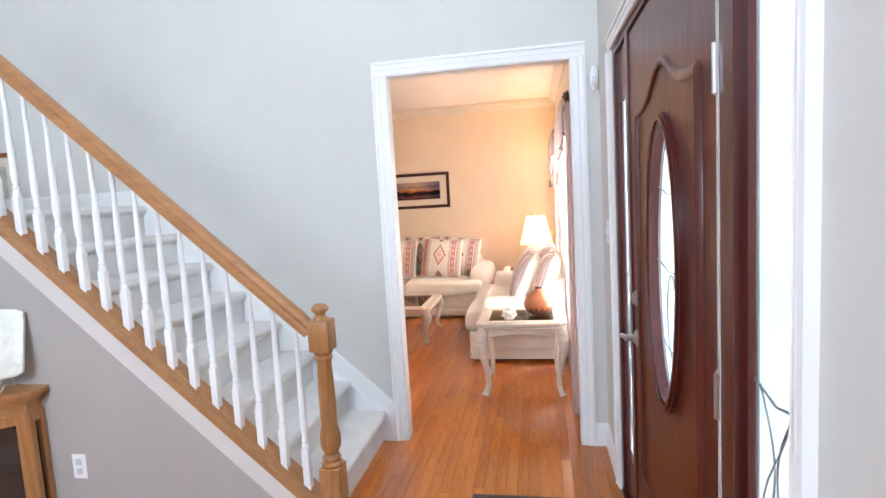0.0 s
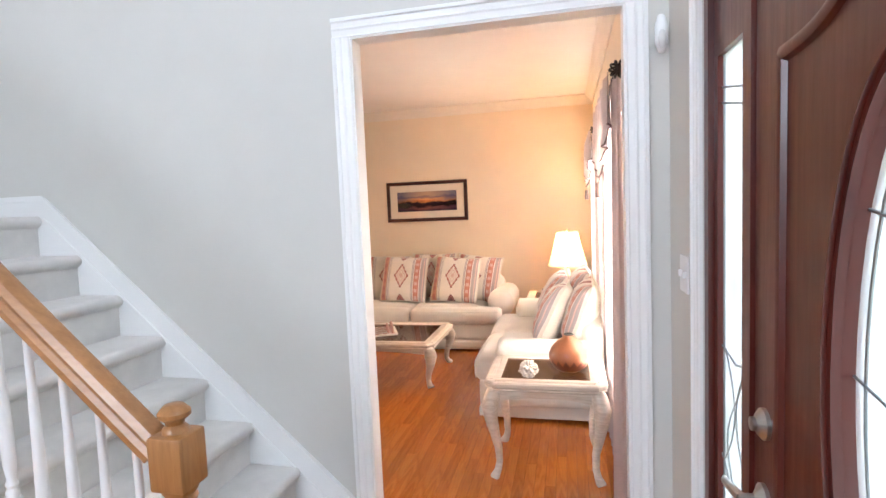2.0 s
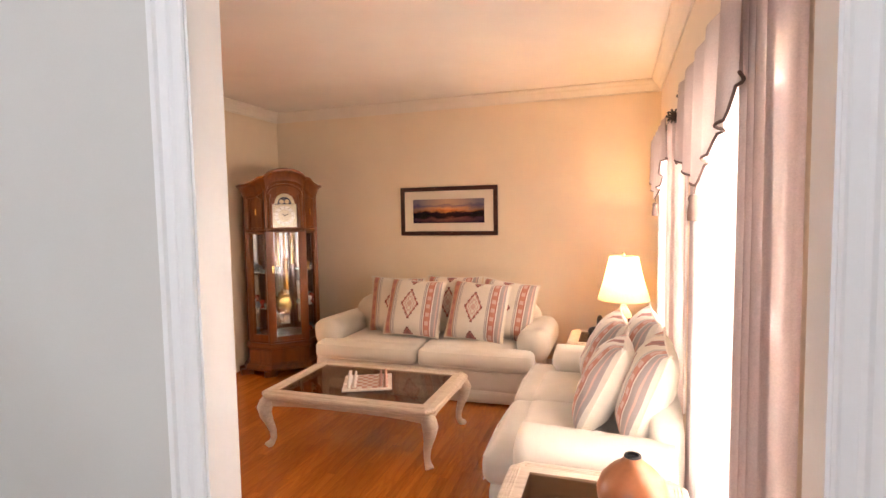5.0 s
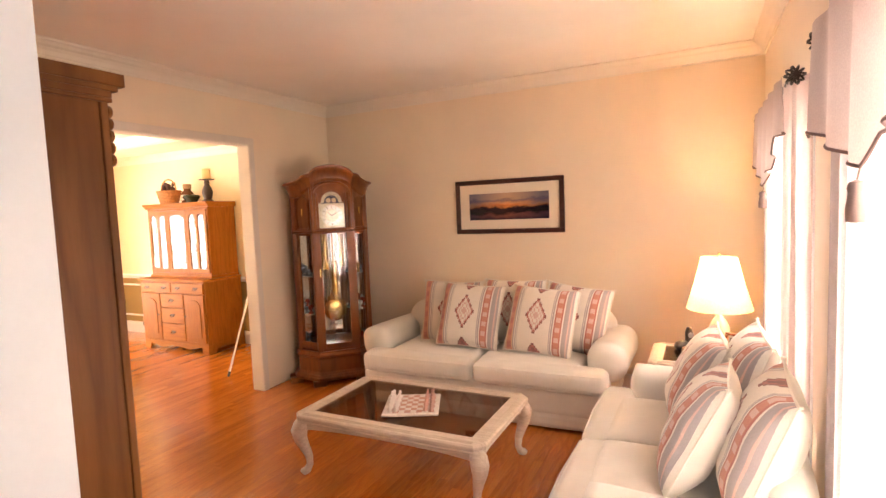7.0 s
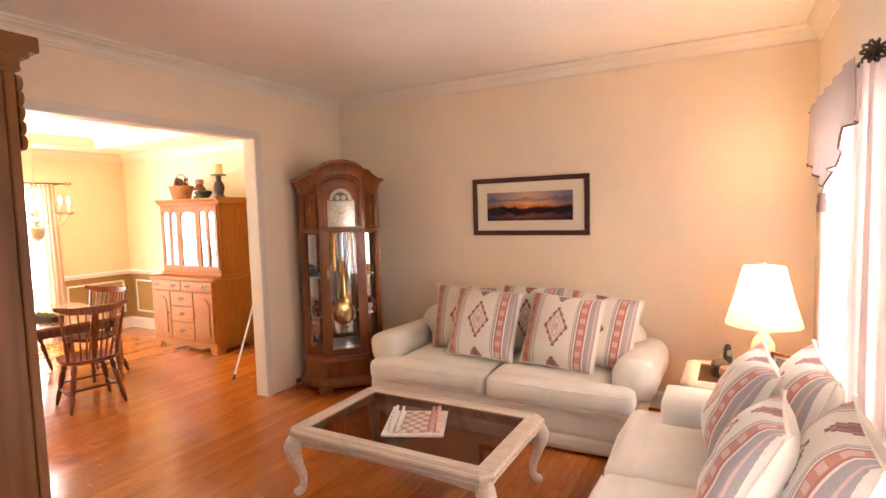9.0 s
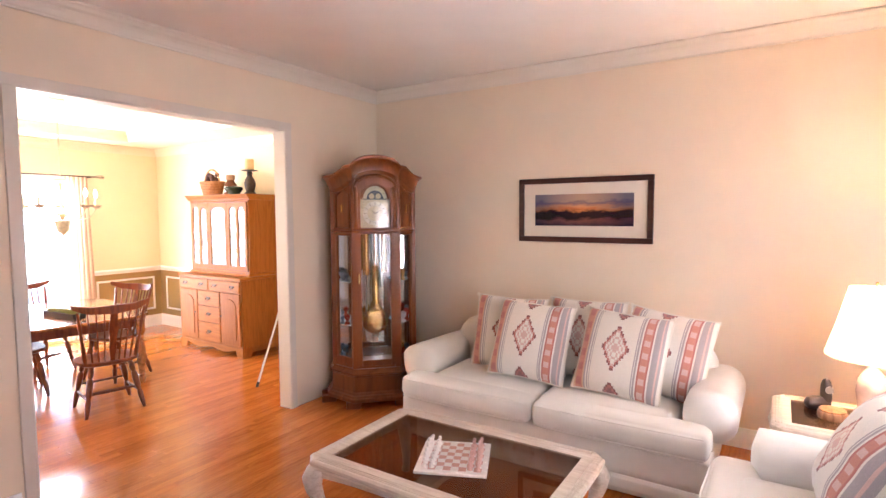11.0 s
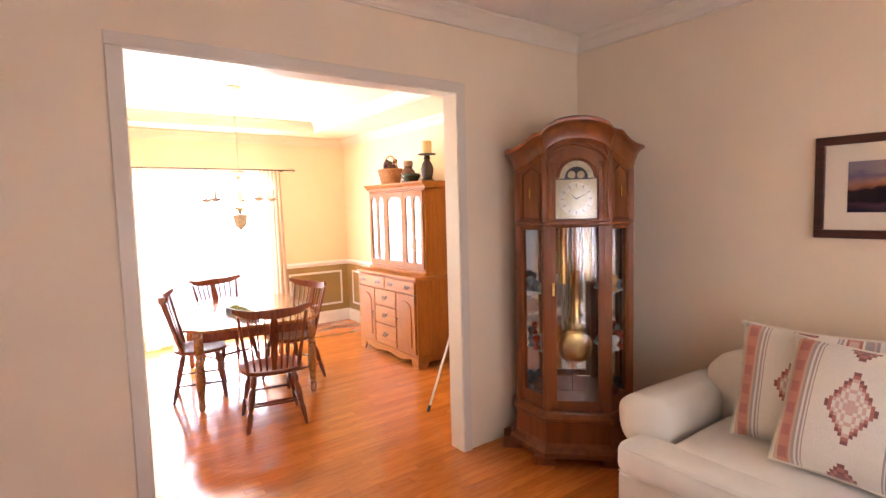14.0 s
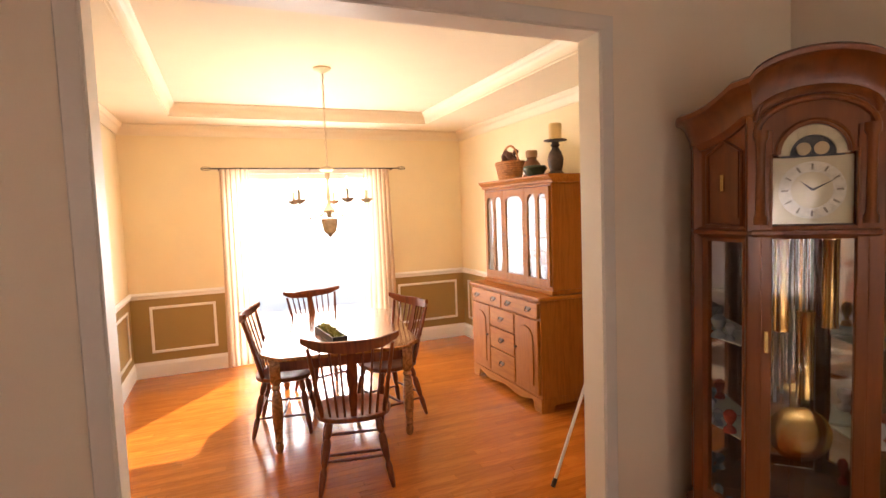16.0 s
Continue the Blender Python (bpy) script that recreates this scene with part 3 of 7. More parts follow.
lathe(bm, [(0.0, 0), (0.034, 0), (0.034, 0.008), (0.02, 0.016), (0.012, 0.022), (0.012, 0.05), (0, 0.052)], 20, pose(DX0, DY1 - 0.065, 0.90, 0, -90, 0))
sweep(bm, [(DX0 - 0.045, DY1 - 0.065, 0.90), (DX0 - 0.05, DY1 - 0.02, 0.897), (DX0 - 0.05, DY1 + 0.03, 0.888), (DX0 - 0.045, DY1 + 0.05, 0.884)], [0.011, 0.01, 0.008, 0.006], 8)
part("lever", bm, STEEL, door, "curved nickel lever handle")
# posts, head and sill of the frame
bm = bmesh.new()
for a, b in ((DOOR[0], DOOR[0] + 0.02), (2.435, 2.51), (DY1 + 0.008, DY1 + 0.06), (DOOR[1] - 0.04, DOOR[1])):
    box(bm, XF + 0.004, XF + 0.12, a, b, 0.02, DOOR[3] - 0.03)
box(bm, XF + 0.004, XF + 0.12, DOOR[0], DOOR[1], DOOR[3] - 0.03, DOOR[3])
box(bm, XF + 0.0, XF + 0.14, DOOR[0], DOOR[1], 0.0, 0.012)
part("door_frame", bm, MAHOG, door, "dark mahogany frame posts")
bm = bmesh.new()
box(bm, XF + 0.001, XF + 0.02, 2.508, 2.519, 0.0, 2.1)
part("weatherstrip", bm, plain("weatherstrip", (0.55, 0.53, 0.49), 0.6), door, "pale weatherstrip by the hinges")
for k, (a, b) in enumerate(((DOOR[0] + 0.02, 2.435), (DY1 + 0.06, DOOR[1] - 0.04))):
    side = tagged(new("window_sidelight"), "narrow leaded glass sidelight in a mahogany frame", "window", kind="structure")
    bm = bmesh.new()
    f = 0.03
    z0, z1, zt = 0.25, 1.88 if k else 2.0, DOOR[3] - 0.03
    box(bm, XF + 0.02, XF + 0.06, a, a + f, 0.02, zt), box(bm, XF + 0.02, XF + 0.06, b - f, b, 0.02, zt)
    box(bm, XF + 0.02, XF + 0.06, a + f, b - f, 0.02, z0), box(bm, XF + 0.02, XF + 0.06, a + f, b - f, z1, zt)
    part("frame", bm, MAHOG, side)
    p = part("pane", box(bmesh.new(), XF + 0.034, XF + 0.04, a + f - 0.003, b - f + 0.003, z0, z1), LEADED, side)
    p.visible_shadow = False
    bm = bmesh.new()
    ym, hw = (a + b) / 2, (b - a) / 2 - f
    X = XF + 0.032
    def line(pts, r=0.0026):
        sweep(bm, [(X, y, z) for y, z in pts], r, 6)
    for z in (z1 - 0.10, z1 - 0.14):
        line([(ym - hw, z - 0.02), (ym + hw, z + 0.02)])
    line([(ym - hw, 1.12), (ym, 1.10), (ym + hw, 1.12)])
    line([(ym - hw, 0.80), (ym, 0.74), (ym + hw, 0.82)])
    line([(ym + hw * 0.6 * math.sin(i / 10 * 5), 0.75 + 0.4 * i / 10) for i in range(11)], 0.002)
    for sg in (-1, 1):
        line([(ym + sg * hw * (0.75 - 0.7 * math.sin(i / 12 * math.pi)), 0.82 + 0.30 * i / 12) for i in range(13)], 0.002)
        line([(ym + sg * hw * 0.8 * math.sin(i / 12 * 2.6), z0 + 0.05 + 0.42 * i / 12) for i in range(13)], 0.0024)
    line(oval(ym, 0.52, hw * 0.6, 0.2, 22) + oval(ym, 0.52, hw * 0.6, 0.2, 22)[:1], 0.002)
    line([(ym - hw * 0.85, z0), (ym - hw * 0.85, z1)], 0.003), line([(ym + hw * 0.85, z0), (ym + hw * 0.85, z1)], 0.003)
    part("came", bm, LEAD, side)

sens = thing("alarm_detector", pose(0.345, YD - 0.002, 2.10), "small white alarm detector high on the wall", "alarm sensor")
part("housing", cushion(bmesh.new(), -0.028, 0.028, -0.04, 0, -0.055, 0.055, 0.026, n=5), WHITE, sens, smooth=True)
part("lens", cushion(bmesh.new(), -0.018, 0.018, -0.046, -0.03, -0.04, -0.005, 0.012, n=4), plain("lens_plastic", (0.7, 0.7, 0.69), 0.3), sens, smooth=True)


def plate(name, m, label, category, w, h, kind):
    t = thing(name, m, label, category)
    part("cover", box(bmesh.new(), -w / 2, w / 2, -0.006, 0, -h / 2, h / 2, 0.003), WHITE, t)
    if kind == "switch":
        for dx in (-w / 4, w / 4):
            part("toggle", box(bmesh.new(), dx - 0.005, dx + 0.005, -0.016, -0.004, -0.012, 0.012, 0.002), WHITE, t)
    else:
        for dz in (-0.022, 0.022):
            part("socket", box(bmesh.new(), -0.015, 0.015, -0.009, -0.004, dz - 0.014, dz + 0.014, 0.003), plain("socket", (0.6, 0.6, 0.59), 0.4), t)


plate("light_switch", pose(XF, 4.155, 1.275, 0, 0, -90), "white double light switch plate on the wall", "light switch", 0.115, 0.12, "switch")
plate("wall_outlet", pose(-2.08, 3.29, 0.38, 0, 0, 0), "white wall outlet below the stairs", "outlet", 0.07, 0.115, "outlet")

# ---- stairs ----
RISE, GOING, NOSE, KN = 0.195, 0.218, -0.965, 3.34
YS0, YS1 = KN + 0.05, YD
stair = tagged(new("staircase"), "cream carpeted staircase rising beside the wall", "stairs", kind="structure")
for i in range(7):
    x1 = NOSE - GOING * i
    x0 = x1 - GOING - 0.03
    z = RISE * (i + 1)
    prof = [(x0, z - RISE - 0.01), (x1 - 0.028, z - RISE - 0.01), (x1 - 0.024, z - 0.06)] + arc(x1 - 0.02, z - 0.026, 0.026, -70, 90, 8) + [(x0, z)]
    part("step", prism(bmesh.new(), prof, "y", YS0, YS1 - 0.018), CARPET, stair, smooth=True)
zl = RISE * 8
x1 = NOSE - GOING * 7
prof = [(-3.78, zl - RISE - 0.01), (x1 - 0.028, zl - RISE - 0.01), (x1 - 0.024, zl - 0.06)] + arc(x1 - 0.02, zl - 0.026, 0.026, -70, 90, 8) + [(-3.78, zl)]
part("landing", prism(bmesh.new(), prof, "y", YS0, YS1 - 0.018), CARPET, stair, smooth=True)
SLOPE = RISE / GOING


def skirt_line(x, up):
    return RISE * 0.35 + up + (NOSE - x) * SLOPE


XT = -2.47
moulding("trim_stair_skirt", "white stair skirt board against the wall", [
    ("board", [(-0.895, 0), (-0.895, 0.20), (-0.935, 0.27), (XT, skirt_line(XT, 0.235)), (-3.78, skirt_line(XT, 0.235)), (-3.78, 1.3), (XT, 1.1), (-1.2, 0.0)], "y", YD - 0.018, YD),
    ("cap", [(-0.905, 0.205), (-0.94, 0.278), (XT, skirt_line(XT, 0.245)), (-3.78, skirt_line(XT, 0.245)), (-3.78, skirt_line(XT, 0.22)), (XT, skirt_line(XT, 0.22)), (-0.94, 0.25), (-0.92, 0.2)], "y", YD - 0.026, YD - 0.016),
    ("bead", [(-0.96, 0.17), (XT, skirt_line(XT, 0.135)), (XT, skirt_line(XT, 0.12)), (-0.96, 0.155)], "y", YD - 0.023, YD - 0.016)])


def cap_z(x):
    return 0.262 + (-0.955 - x) * SLOPE


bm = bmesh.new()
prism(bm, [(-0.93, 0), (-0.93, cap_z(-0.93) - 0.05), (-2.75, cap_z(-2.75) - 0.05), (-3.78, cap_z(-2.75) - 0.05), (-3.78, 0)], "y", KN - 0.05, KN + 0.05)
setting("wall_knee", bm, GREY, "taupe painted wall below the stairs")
moulding("trim_knee", "pale trim board under the stair cap", [
    ("board", [(-0.94, cap_z(-0.94) - 0.03), (-2.75, cap_z(-2.75) - 0.03), (-3.78, cap_z(-2.75) - 0.03), (-3.78, cap_z(-2.75) - 0.14), (-2.75, cap_z(-2.75) - 0.14), (-0.94, max(0.0, cap_z(-0.94) - 0.14))], "y", KN - 0.066, KN - 0.05)],
    plain("knee_trim", (0.66, 0.63, 0.60), 0.45))
rail = thing("stair_railing", pose(0, 0, 0), "oak handrail with white turned balusters on an oak cap", "railing")
part("cap_board", prism(bmesh.new(), [(-0.93, cap_z(-0.93) - 0.03), (-0.93, cap_z(-0.93)), (-2.75, cap_z(-2.75)), (-3.7, cap_z(-2.75)), (-3.7, cap_z(-2.75) - 0.03), (-2.75, cap_z(-2.75) - 0.03)], "y", KN - 0.075, KN + 0.06), OAK_X, rail)


def rail_z(x):
    return 0.985 + (-0.93 - x) * SLOPE


bm = bmesh.new()
top = Vector((-2.75, KN, rail_z(-2.75)))
bot = Vector((-0.93, KN, rail_z(-0.93)))
d = (top - bot).normalized()
nrm = Vector((-d.z, 0, d.x)) * -1
side = Vector((0, 1, 0))
prof = [(-0.031, -0.03), (0.031, -0.03), (0.033, -0.012), (0.025, 0.0), (0.031, 0.014), (0.022, 0.03), (0.0, 0.036), (-0.022, 0.03), (-0.031, 0.014), (-0.025, 0.0), (-0.033, -0.012)]
if nrm.z < 0:
    nrm = -nrm
loops = [[bm.verts.new(p + side * a + nrm * b) for a, b in prof] for p in (bot, top)]
bm.faces.new(loops[0]), bm.faces.new(loops[1])
for i in range(len(prof)):
    j = (i + 1) % len(prof)
    bm.faces.new((loops[0][i], loops[0][j], loops[1][j], loops[1][i]))
part("handrail", bm, OAK_X, rail, "rounded oak handrail", smooth=True)
BAL = plain("baluster_paint", (0.82, 0.82, 0.82), 0.35, vary=0.02)
SP = 0.0985
for i in range(17):
    x = -1.0 - SP * i
    zb, zt = cap_z(x), rail_z(x) - 0.02
    h = zt - zb
    bm = bmesh.new()
    box(bm, x - 0.016, x + 0.016, KN - 0.016, KN + 0.016, zb - 0.025, zb + 0.17, 0.003, 1)
    pr = [(0.015, 0.17), (0.016, 0.185), (0.011, 0.195), (0.015, 0.205), (0.010, 0.218), (0.016, 0.26), (0.0155, 0.32), (0.0105, h * 0.75), (0.0095, h)]
    lathe(bm, pr, 10, Matrix.Translation((x, KN, zb)))
    part("baluster", bm, BAL, rail, smooth=True)
    part("fillet", prism(bmesh.new(), [(x + 0.017, cap_z(x + 0.017)), (x + SP - 0.017, cap_z(x + SP - 0.017)), (x + SP - 0.017, cap_z(x + SP - 0.017) + 0.012), (x + 0.017, cap_z(x + 0.017) + 0.012)], "y", KN - 0.016, KN + 0.016), OAK_X, rail)
newel = part("newel_post", lathe(box(box(bmesh.new(), -0.045, 0.045, -0.045, 0.045, 0, 0.40, 0.004), -0.045, 0.045, -0.045, 0.045, 0.90, 1.03, 0.008),
    [(0.044, 0.40), (0.046, 0.415), (0.036, 0.425), (0.040, 0.44), (0.028, 0.455), (0.043, 0.49), (0.044, 0.53), (0.034, 0.58), (0.035, 0.7), (0.030, 0.85), (0.038, 0.872), (0.032, 0.882), (0.040, 0.892), (0.040, 0.90)], 20), OAK, rail, "turned oak newel post with a button cap", smooth=True)
part("cap", lathe(bmesh.new(), [(0.03, 1.03), (0.028, 1.04), (0.02, 1.048), (0.022, 1.056), (0.036, 1.068), (0.036, 1.078), (0.022, 1.094), (0, 1.098)], 20), OAK, newel, smooth=True)
newel.location = (-0.885, KN, 0)

# glazed oak cabinet with canted sides beside the stairs, with a plate on an easel
cab = thing("curio_cabinet", pose(-2.83, 3.285, 0), "low oak curio cabinet with canted glass sides by the stairs", "cabinet")
HEX = [(0.60, 0.0), (0.60, -0.07), (0.28, -0.33), (-0.28, -0.33), (-0.60, -0.07), (-0.60, 0.0)]


def hexed(k, drop=0.0):
    return [(x * (1 + k / 0.6), y * (1 + k / 0.33) if y else 0.0) for x, y in HEX]


part("plinth", prism(bmesh.new(), hexed(0.0), "z", 0.0, 0.11), OAK, cab)
bm = bmesh.new()
prism(bm, hexed(-0.01), "z", 0.66, 0.71), prism(bm, hexed(0.012), "z", 0.71, 0.728), prism(bm, hexed(0.03), "z", 0.728, 0.745), prism(bm, hexed(0.045), "z", 0.745, 0.765)
part("top", bm, OAK_X, cab)
# the dimness behind the panes is put into the back's colour
part("back", box(bmesh.new(), -0.58, 0.58, -0.012, 0.0, 0.11, 0.66), plain("dim_interior", (0.05, 0.045, 0.045), 0.3), cab, "near-black back standing for the dim interior")
part("shelf", prism(bmesh.new(), hexed(-0.03), "z", 0.38, 0.388), CLEAR, cab, "glass shelf")
for (ax, ay), (bx, by) in zip(HEX, HEX[1:]):
    a, b = Vector((ax, ay)), Vector((bx, by))
    d = (b - a).normalized()
    nrm = Vector((d.y, -d.x))
    if nrm.dot((a + b) / 2 - Vector((0, -0.1))) < 0:
        nrm = -nrm
    def quad(p, q, o0, o1):
        return [tuple(p + nrm * o0), tuple(q + nrm * o0), tuple(q + nrm * o1), tuple(p + nrm * o1)]
    ln = (b - a).length
    w = min(0.05, ln * 0.3)
    bm = bmesh.new()
    prism(bm, quad(a, a + d * w, -0.02, 0.002), "z", 0.11, 0.66), prism(bm, quad(b - d * w, b, -0.02, 0.002), "z", 0.11, 0.66)
    prism(bm, quad(a + d * w, b - d * w, -0.02, 0.002), "z", 0.11, 0.15), prism(bm, quad(a + d * w, b - d * w, -0.02, 0.002), "z", 0.615, 0.66)
    side = part("side_frame", bm, OAK, cab)
    part("pane", prism(bmesh.new(), quad(a + d * w, b - d * w, -0.012, -0.008), "z", 0.15, 0.615), CLEAR, side)
easel = thing("display_plate", pose(-2.35, 3.17, 0.766, 0, 0, 22), "cream square plate on a scrolled wire easel", "plate")
bm = bmesh.new()
cushion(bm, -0.13, 0.13, -0.012, 0.012, 0.0, 0.27, 0.008, n=4, m=pose(0, 0, 0.075, -14, 0, 0))
part("plate", bm, plain("cream_ceramic", (0.72, 0.70, 0.62), 0.3, vary=0.12, scale=14), easel)
bm = bmesh.new()
for s in (-1, 1):
    sweep(bm, [(s * 0.05, -0.05 + 0.03 * math.cos(a), 0.035 + 0.03 * math.sin(a)) for a in [i * 0.5 for i in range(12)]] + [(s * 0.05, 0.0, 0.03), (s * 0.05, 0.07, 0.0), (s * 0.05, 0.04, 0.1), (s * 0.04, 0.05, 0.18)], 0.003, 6)
part("wire_stand", bm, plain("antique_white_iron", (0.5, 0.48, 0.44), 0.5), easel)


def framed(name, m, w, h, label, rim, mat_w, frame_mat, board, picture, label2=""):
    t = thing(name, m, label, "picture")
    bm = bmesh.new()
    for a, b, c, d in ((-w / 2, w / 2, -h / 2, -h / 2 + rim), (-w / 2, w / 2, h / 2 - rim, h / 2), (-w / 2, -w / 2 + rim, -h / 2 + rim, h / 2 - rim), (w / 2 - rim, w / 2, -h / 2 + rim, h / 2 - rim)):
        box(bm, a, b, -0.028, -0.001, c, d, 0.004)
    part("frame", bm, frame_mat, t)
    part("mat_board", box(bmesh.new(), -w / 2 + rim - 0.004, w / 2 - rim + 0.004, -0.012, -0.004, -h / 2 + rim - 0.004, h / 2 - rim + 0.004), board, t, "cream mat board")
    a, b = w / 2 - rim - mat_w[0], h / 2 - rim - mat_w[1]
    part("print", box(bmesh.new(), -a, a, -0.0155, -0.011, -b, b), picture, t, label2)
    return t


def sunset():
    m, nt, b = shader("sunset_print")
    tc = nt.nodes.new("ShaderNodeTexCoord")
    sp = nt.nodes.new("ShaderNodeSeparateXYZ")
    link(nt, tc.outputs["Generated"], sp.inputs[0])
    v = coords(nt, (3, 1, 9), "Object")
    n1 = noisy(nt, v, 2.2, 5)
    ad = nt.nodes.new("ShaderNodeMath")
    ad.operation = "MULTIPLY_ADD"
    link(nt, n1, ad.inputs[0])
    ad.inputs[1].default_value = 0.42
    link(nt, sp.outputs[2], ad.inputs[2])
    c = ramp(nt, ad.outputs[0], [(0.22, (0.05, 0.025, 0.035)), (0.38, (0.16, 0.055, 0.05)), (0.47, (0.018, 0.010, 0.014)), (0.66, (0.028, 0.013, 0.018)), (0.72, (0.50, 0.17, 0.06)), (0.82, (0.55, 0.26, 0.13)), (0.93, (0.22, 0.15, 0.16)), (1.0, (0.40, 0.27, 0.20))])
    # the glow in the middle of the sky
    gx = nt.nodes.new("ShaderNodeMath")
    gx.operation = "SUBTRACT"
    link(nt, sp.outputs[0], gx.inputs[0])
    gx.inputs[1].default_value = 0.5
    ab = nt.nodes.new("ShaderNodeMath")
    ab.operation = "ABSOLUTE"
    link(nt, gx.outputs[0], ab.inputs[0])
    side = ramp(nt, ab.outputs[0], [(0.03, (1.3, 1.25, 1.1)), (0.42, (0.42, 0.55, 0.95))])
    link(nt, mix(nt, 1.0, c, side, "MULTIPLY"), b.inputs["Base Color"])
    b.inputs["Roughness"].default_value = 0.25
    return m


MATB = plain("mat_board", (0.72, 0.64, 0.52), 0.8, vary=0.02)
framed("framed_picture", pose(-1.703, YP, 1.609), 1.04, 0.50, "wide sunset lake print in a dark cherry frame", 0.042, (0.095, 0.085), wood("frame_wood", (0.028, 0.007, 0.005), (0.065, 0.017, 0.012), 0.3, axis="x"), MATB, sunset(), "dark sunset over a lake")
framed("framed_print", pose(-3.61, YD, 1.76), 0.30, 0.42, "small framed print on the landing wall", 0.03, (0.05, 0.06), CHERRY, MATB, plain("pale_print", (0.5, 0.48, 0.42), 0.5, vary=0.3, scale=20))
mat_rug = thing("door_mat", pose(0.0, 3.32, 0), "dark brown woven door mat on the floor", "mat")
part("pile", box(bmesh.new(), -0.36, 0.34, -0.48, 0.5, 0.0, 0.012, 0.005), plain("mat_pile", (0.055, 0.03, 0.025), 0.95, vary=0.3, scale=30, grain=300, bump=0.9, dist=0.004), mat_rug)

# ---- living room ----


def sofa(m, W, D, label, cushions=2, seat=0.455, arm=0.487, back=0.20, top=0.80):
    """Upholstered sofa with rolled arms; its front looks along -y."""
    t = thing("sofa", m, label, "sofa")
    hw, f, bk = W / 2, -D / 2, D / 2
    sw = hw - 0.11
    bm = bmesh.new()
    cushion(bm, -sw, sw, f + 0.03, bk - 0.03, 0.11, 0.30, 0.03, (0, 0.004, 0), n=8)
    part("base", bm, UPHOL, t, smooth=True, angle=60)
    part("front_band", cushion(bmesh.new(), -sw + 0.005, sw - 0.005, f + 0.025, f + 0.06, 0.035, 0.115, 0.016, n=6), UPHOL, t, smooth=True)
    bm = bmesh.new()
    box(bm, -sw + 0.03, sw - 0.03, f + 0.05, bk - 0.05, 0.03, 0.12)
    part("plinth", bm, UPHOL, t)
    for sx in (-1, 1):
        for sy in (f + 0.09, bk - 0.09):
            part("foot", lathe(bmesh.new(), [(0.02, 0), (0.024, 0.004), (0.028, 0.035), (0, 0.036)], 10, Matrix.Translation((sx * (sw - 0.08), sy, 0))), CHAIRW, t)
    n = cushions
    for i in range(n):
        a, b = -sw + 2 * sw * i / n, -sw + 2 * sw * (i + 1) / n
        bm = bmesh.new()
        ia, ib = (a + 0.19 if i == 0 else a + 0.004), (b - 0.19 if i == n - 1 else b - 0.004)
        cushion(bm, ia, ib, f + 0.10, bk - 0.22, 0.292, seat, 0.05, (0.0, 0.0, 0.018), n=10)
        cushion(bm, a + 0.004, b - 0.004, f, f + 0.21, 0.288, seat - 0.006, 0.055, (0.0, 0.012, 0.008), n=10)
        part("seat_cushion", bm, UPHOL, t, smooth=True, angle=60)
        # welt round the front of the cushion
        bm = bmesh.new()
        for z in (0.312, seat - 0.03):
            sweep(bm, [(a + 0.03, f + 0.008, z), ((a + b) / 2, f - 0.006, z), (b - 0.03, f + 0.008, z)], 0.004, 6)
        part("welt", bm, UPHOL, t)
    bm = bmesh.new()
    cushion(bm, -sw + 0.04, sw - 0.04, bk - back, bk, 0.25, top, min(0.085, back * 0.45), (0, 0.02, 0.0), n=10)
    # the back's top rolls off towards the arms
    for v in bm.verts:
        k = max(0.0, (abs(v.co.x) - (sw - 0.32)) / 0.32)
        v.co.z -= 0.20 * k * k * max(0, (v.co.z - 0.45) / 0.41)
    part("backrest", bm, UPHOL, t, smooth=True, angle=60)
    for s in (-1, 1):
        bm = bmesh.new()
        # a full drum that droops outwards and narrows to the back
        n1, n2 = 16, 14
        rings = []
        y0, y1 = f + 0.16, bk - 0.04
        for i in range(n1 + 1):
            u = i / n1
            y = y0 + (y1 - y0) * u
            cap = math.sqrt(max(0.0, 1 - max(0, 1 - u / 0.10) ** 2.4)) if u < 0.10 else 1.0
            loop = []
            for k in range(n2 * 2):
                a = 2 * math.pi * k / (n2 * 2)
                ca, sa = math.cos(a), math.sin(a)
                px = math.copysign(abs(ca) ** 0.8, ca) * 0.137
                pz = math.copysign(abs(sa) ** 0.8, sa) * (0.135 if sa > 0 else 0.155)
                wr = 1 + 0.02 * noise.noise(Vector((a * 2, y * 6, s)))
                loop.append(bm.verts.new((s * (hw - 0.137) + px * wr * (0.35 + 0.65 * cap), y - 0.02 * cap * (1 - u) * sa, arm - 0.02 * u + pz * wr * (0.35 + 0.65 * cap))))
            rings.append(loop)
        for p, q in zip(rings, rings[1:]):
            for k in range(n2 * 2):
                j = (k + 1) % (n2 * 2)
                bm.faces.new((p[k], p[j], q[j], q[k]))
        bm.faces.new(rings[0]), bm.faces.new(rings[-1])
        part("arm", bm, UPHOL, t, smooth=True, angle=70)
        part("arm_panel", cushion(bmesh.new(), s * (hw - 0.20), s * (hw - 0.11), f + 0.20, bk - 0.05, 0.25, arm - 0.035, 0.03, n=6) if s > 0 else cushion(bmesh.new(), -(hw - 0.11), -(hw - 0.20), f + 0.20, bk - 0.05, 0.25, arm - 0.035, 0.03, n=6), UPHOL, t, smooth=True)
    return t


sofa(pose(-1.672, 8.11, 0), 2.20, 0.94, "cream upholstered two-seat sofa with rolled arms below the picture")
sofa(pose(-0.2175, 6.70, 0, 0, 0, -90), 1.82, 0.885, "cream upholstered loveseat with rolled arms before the windows", arm=0.465, back=0.13, top=0.72)


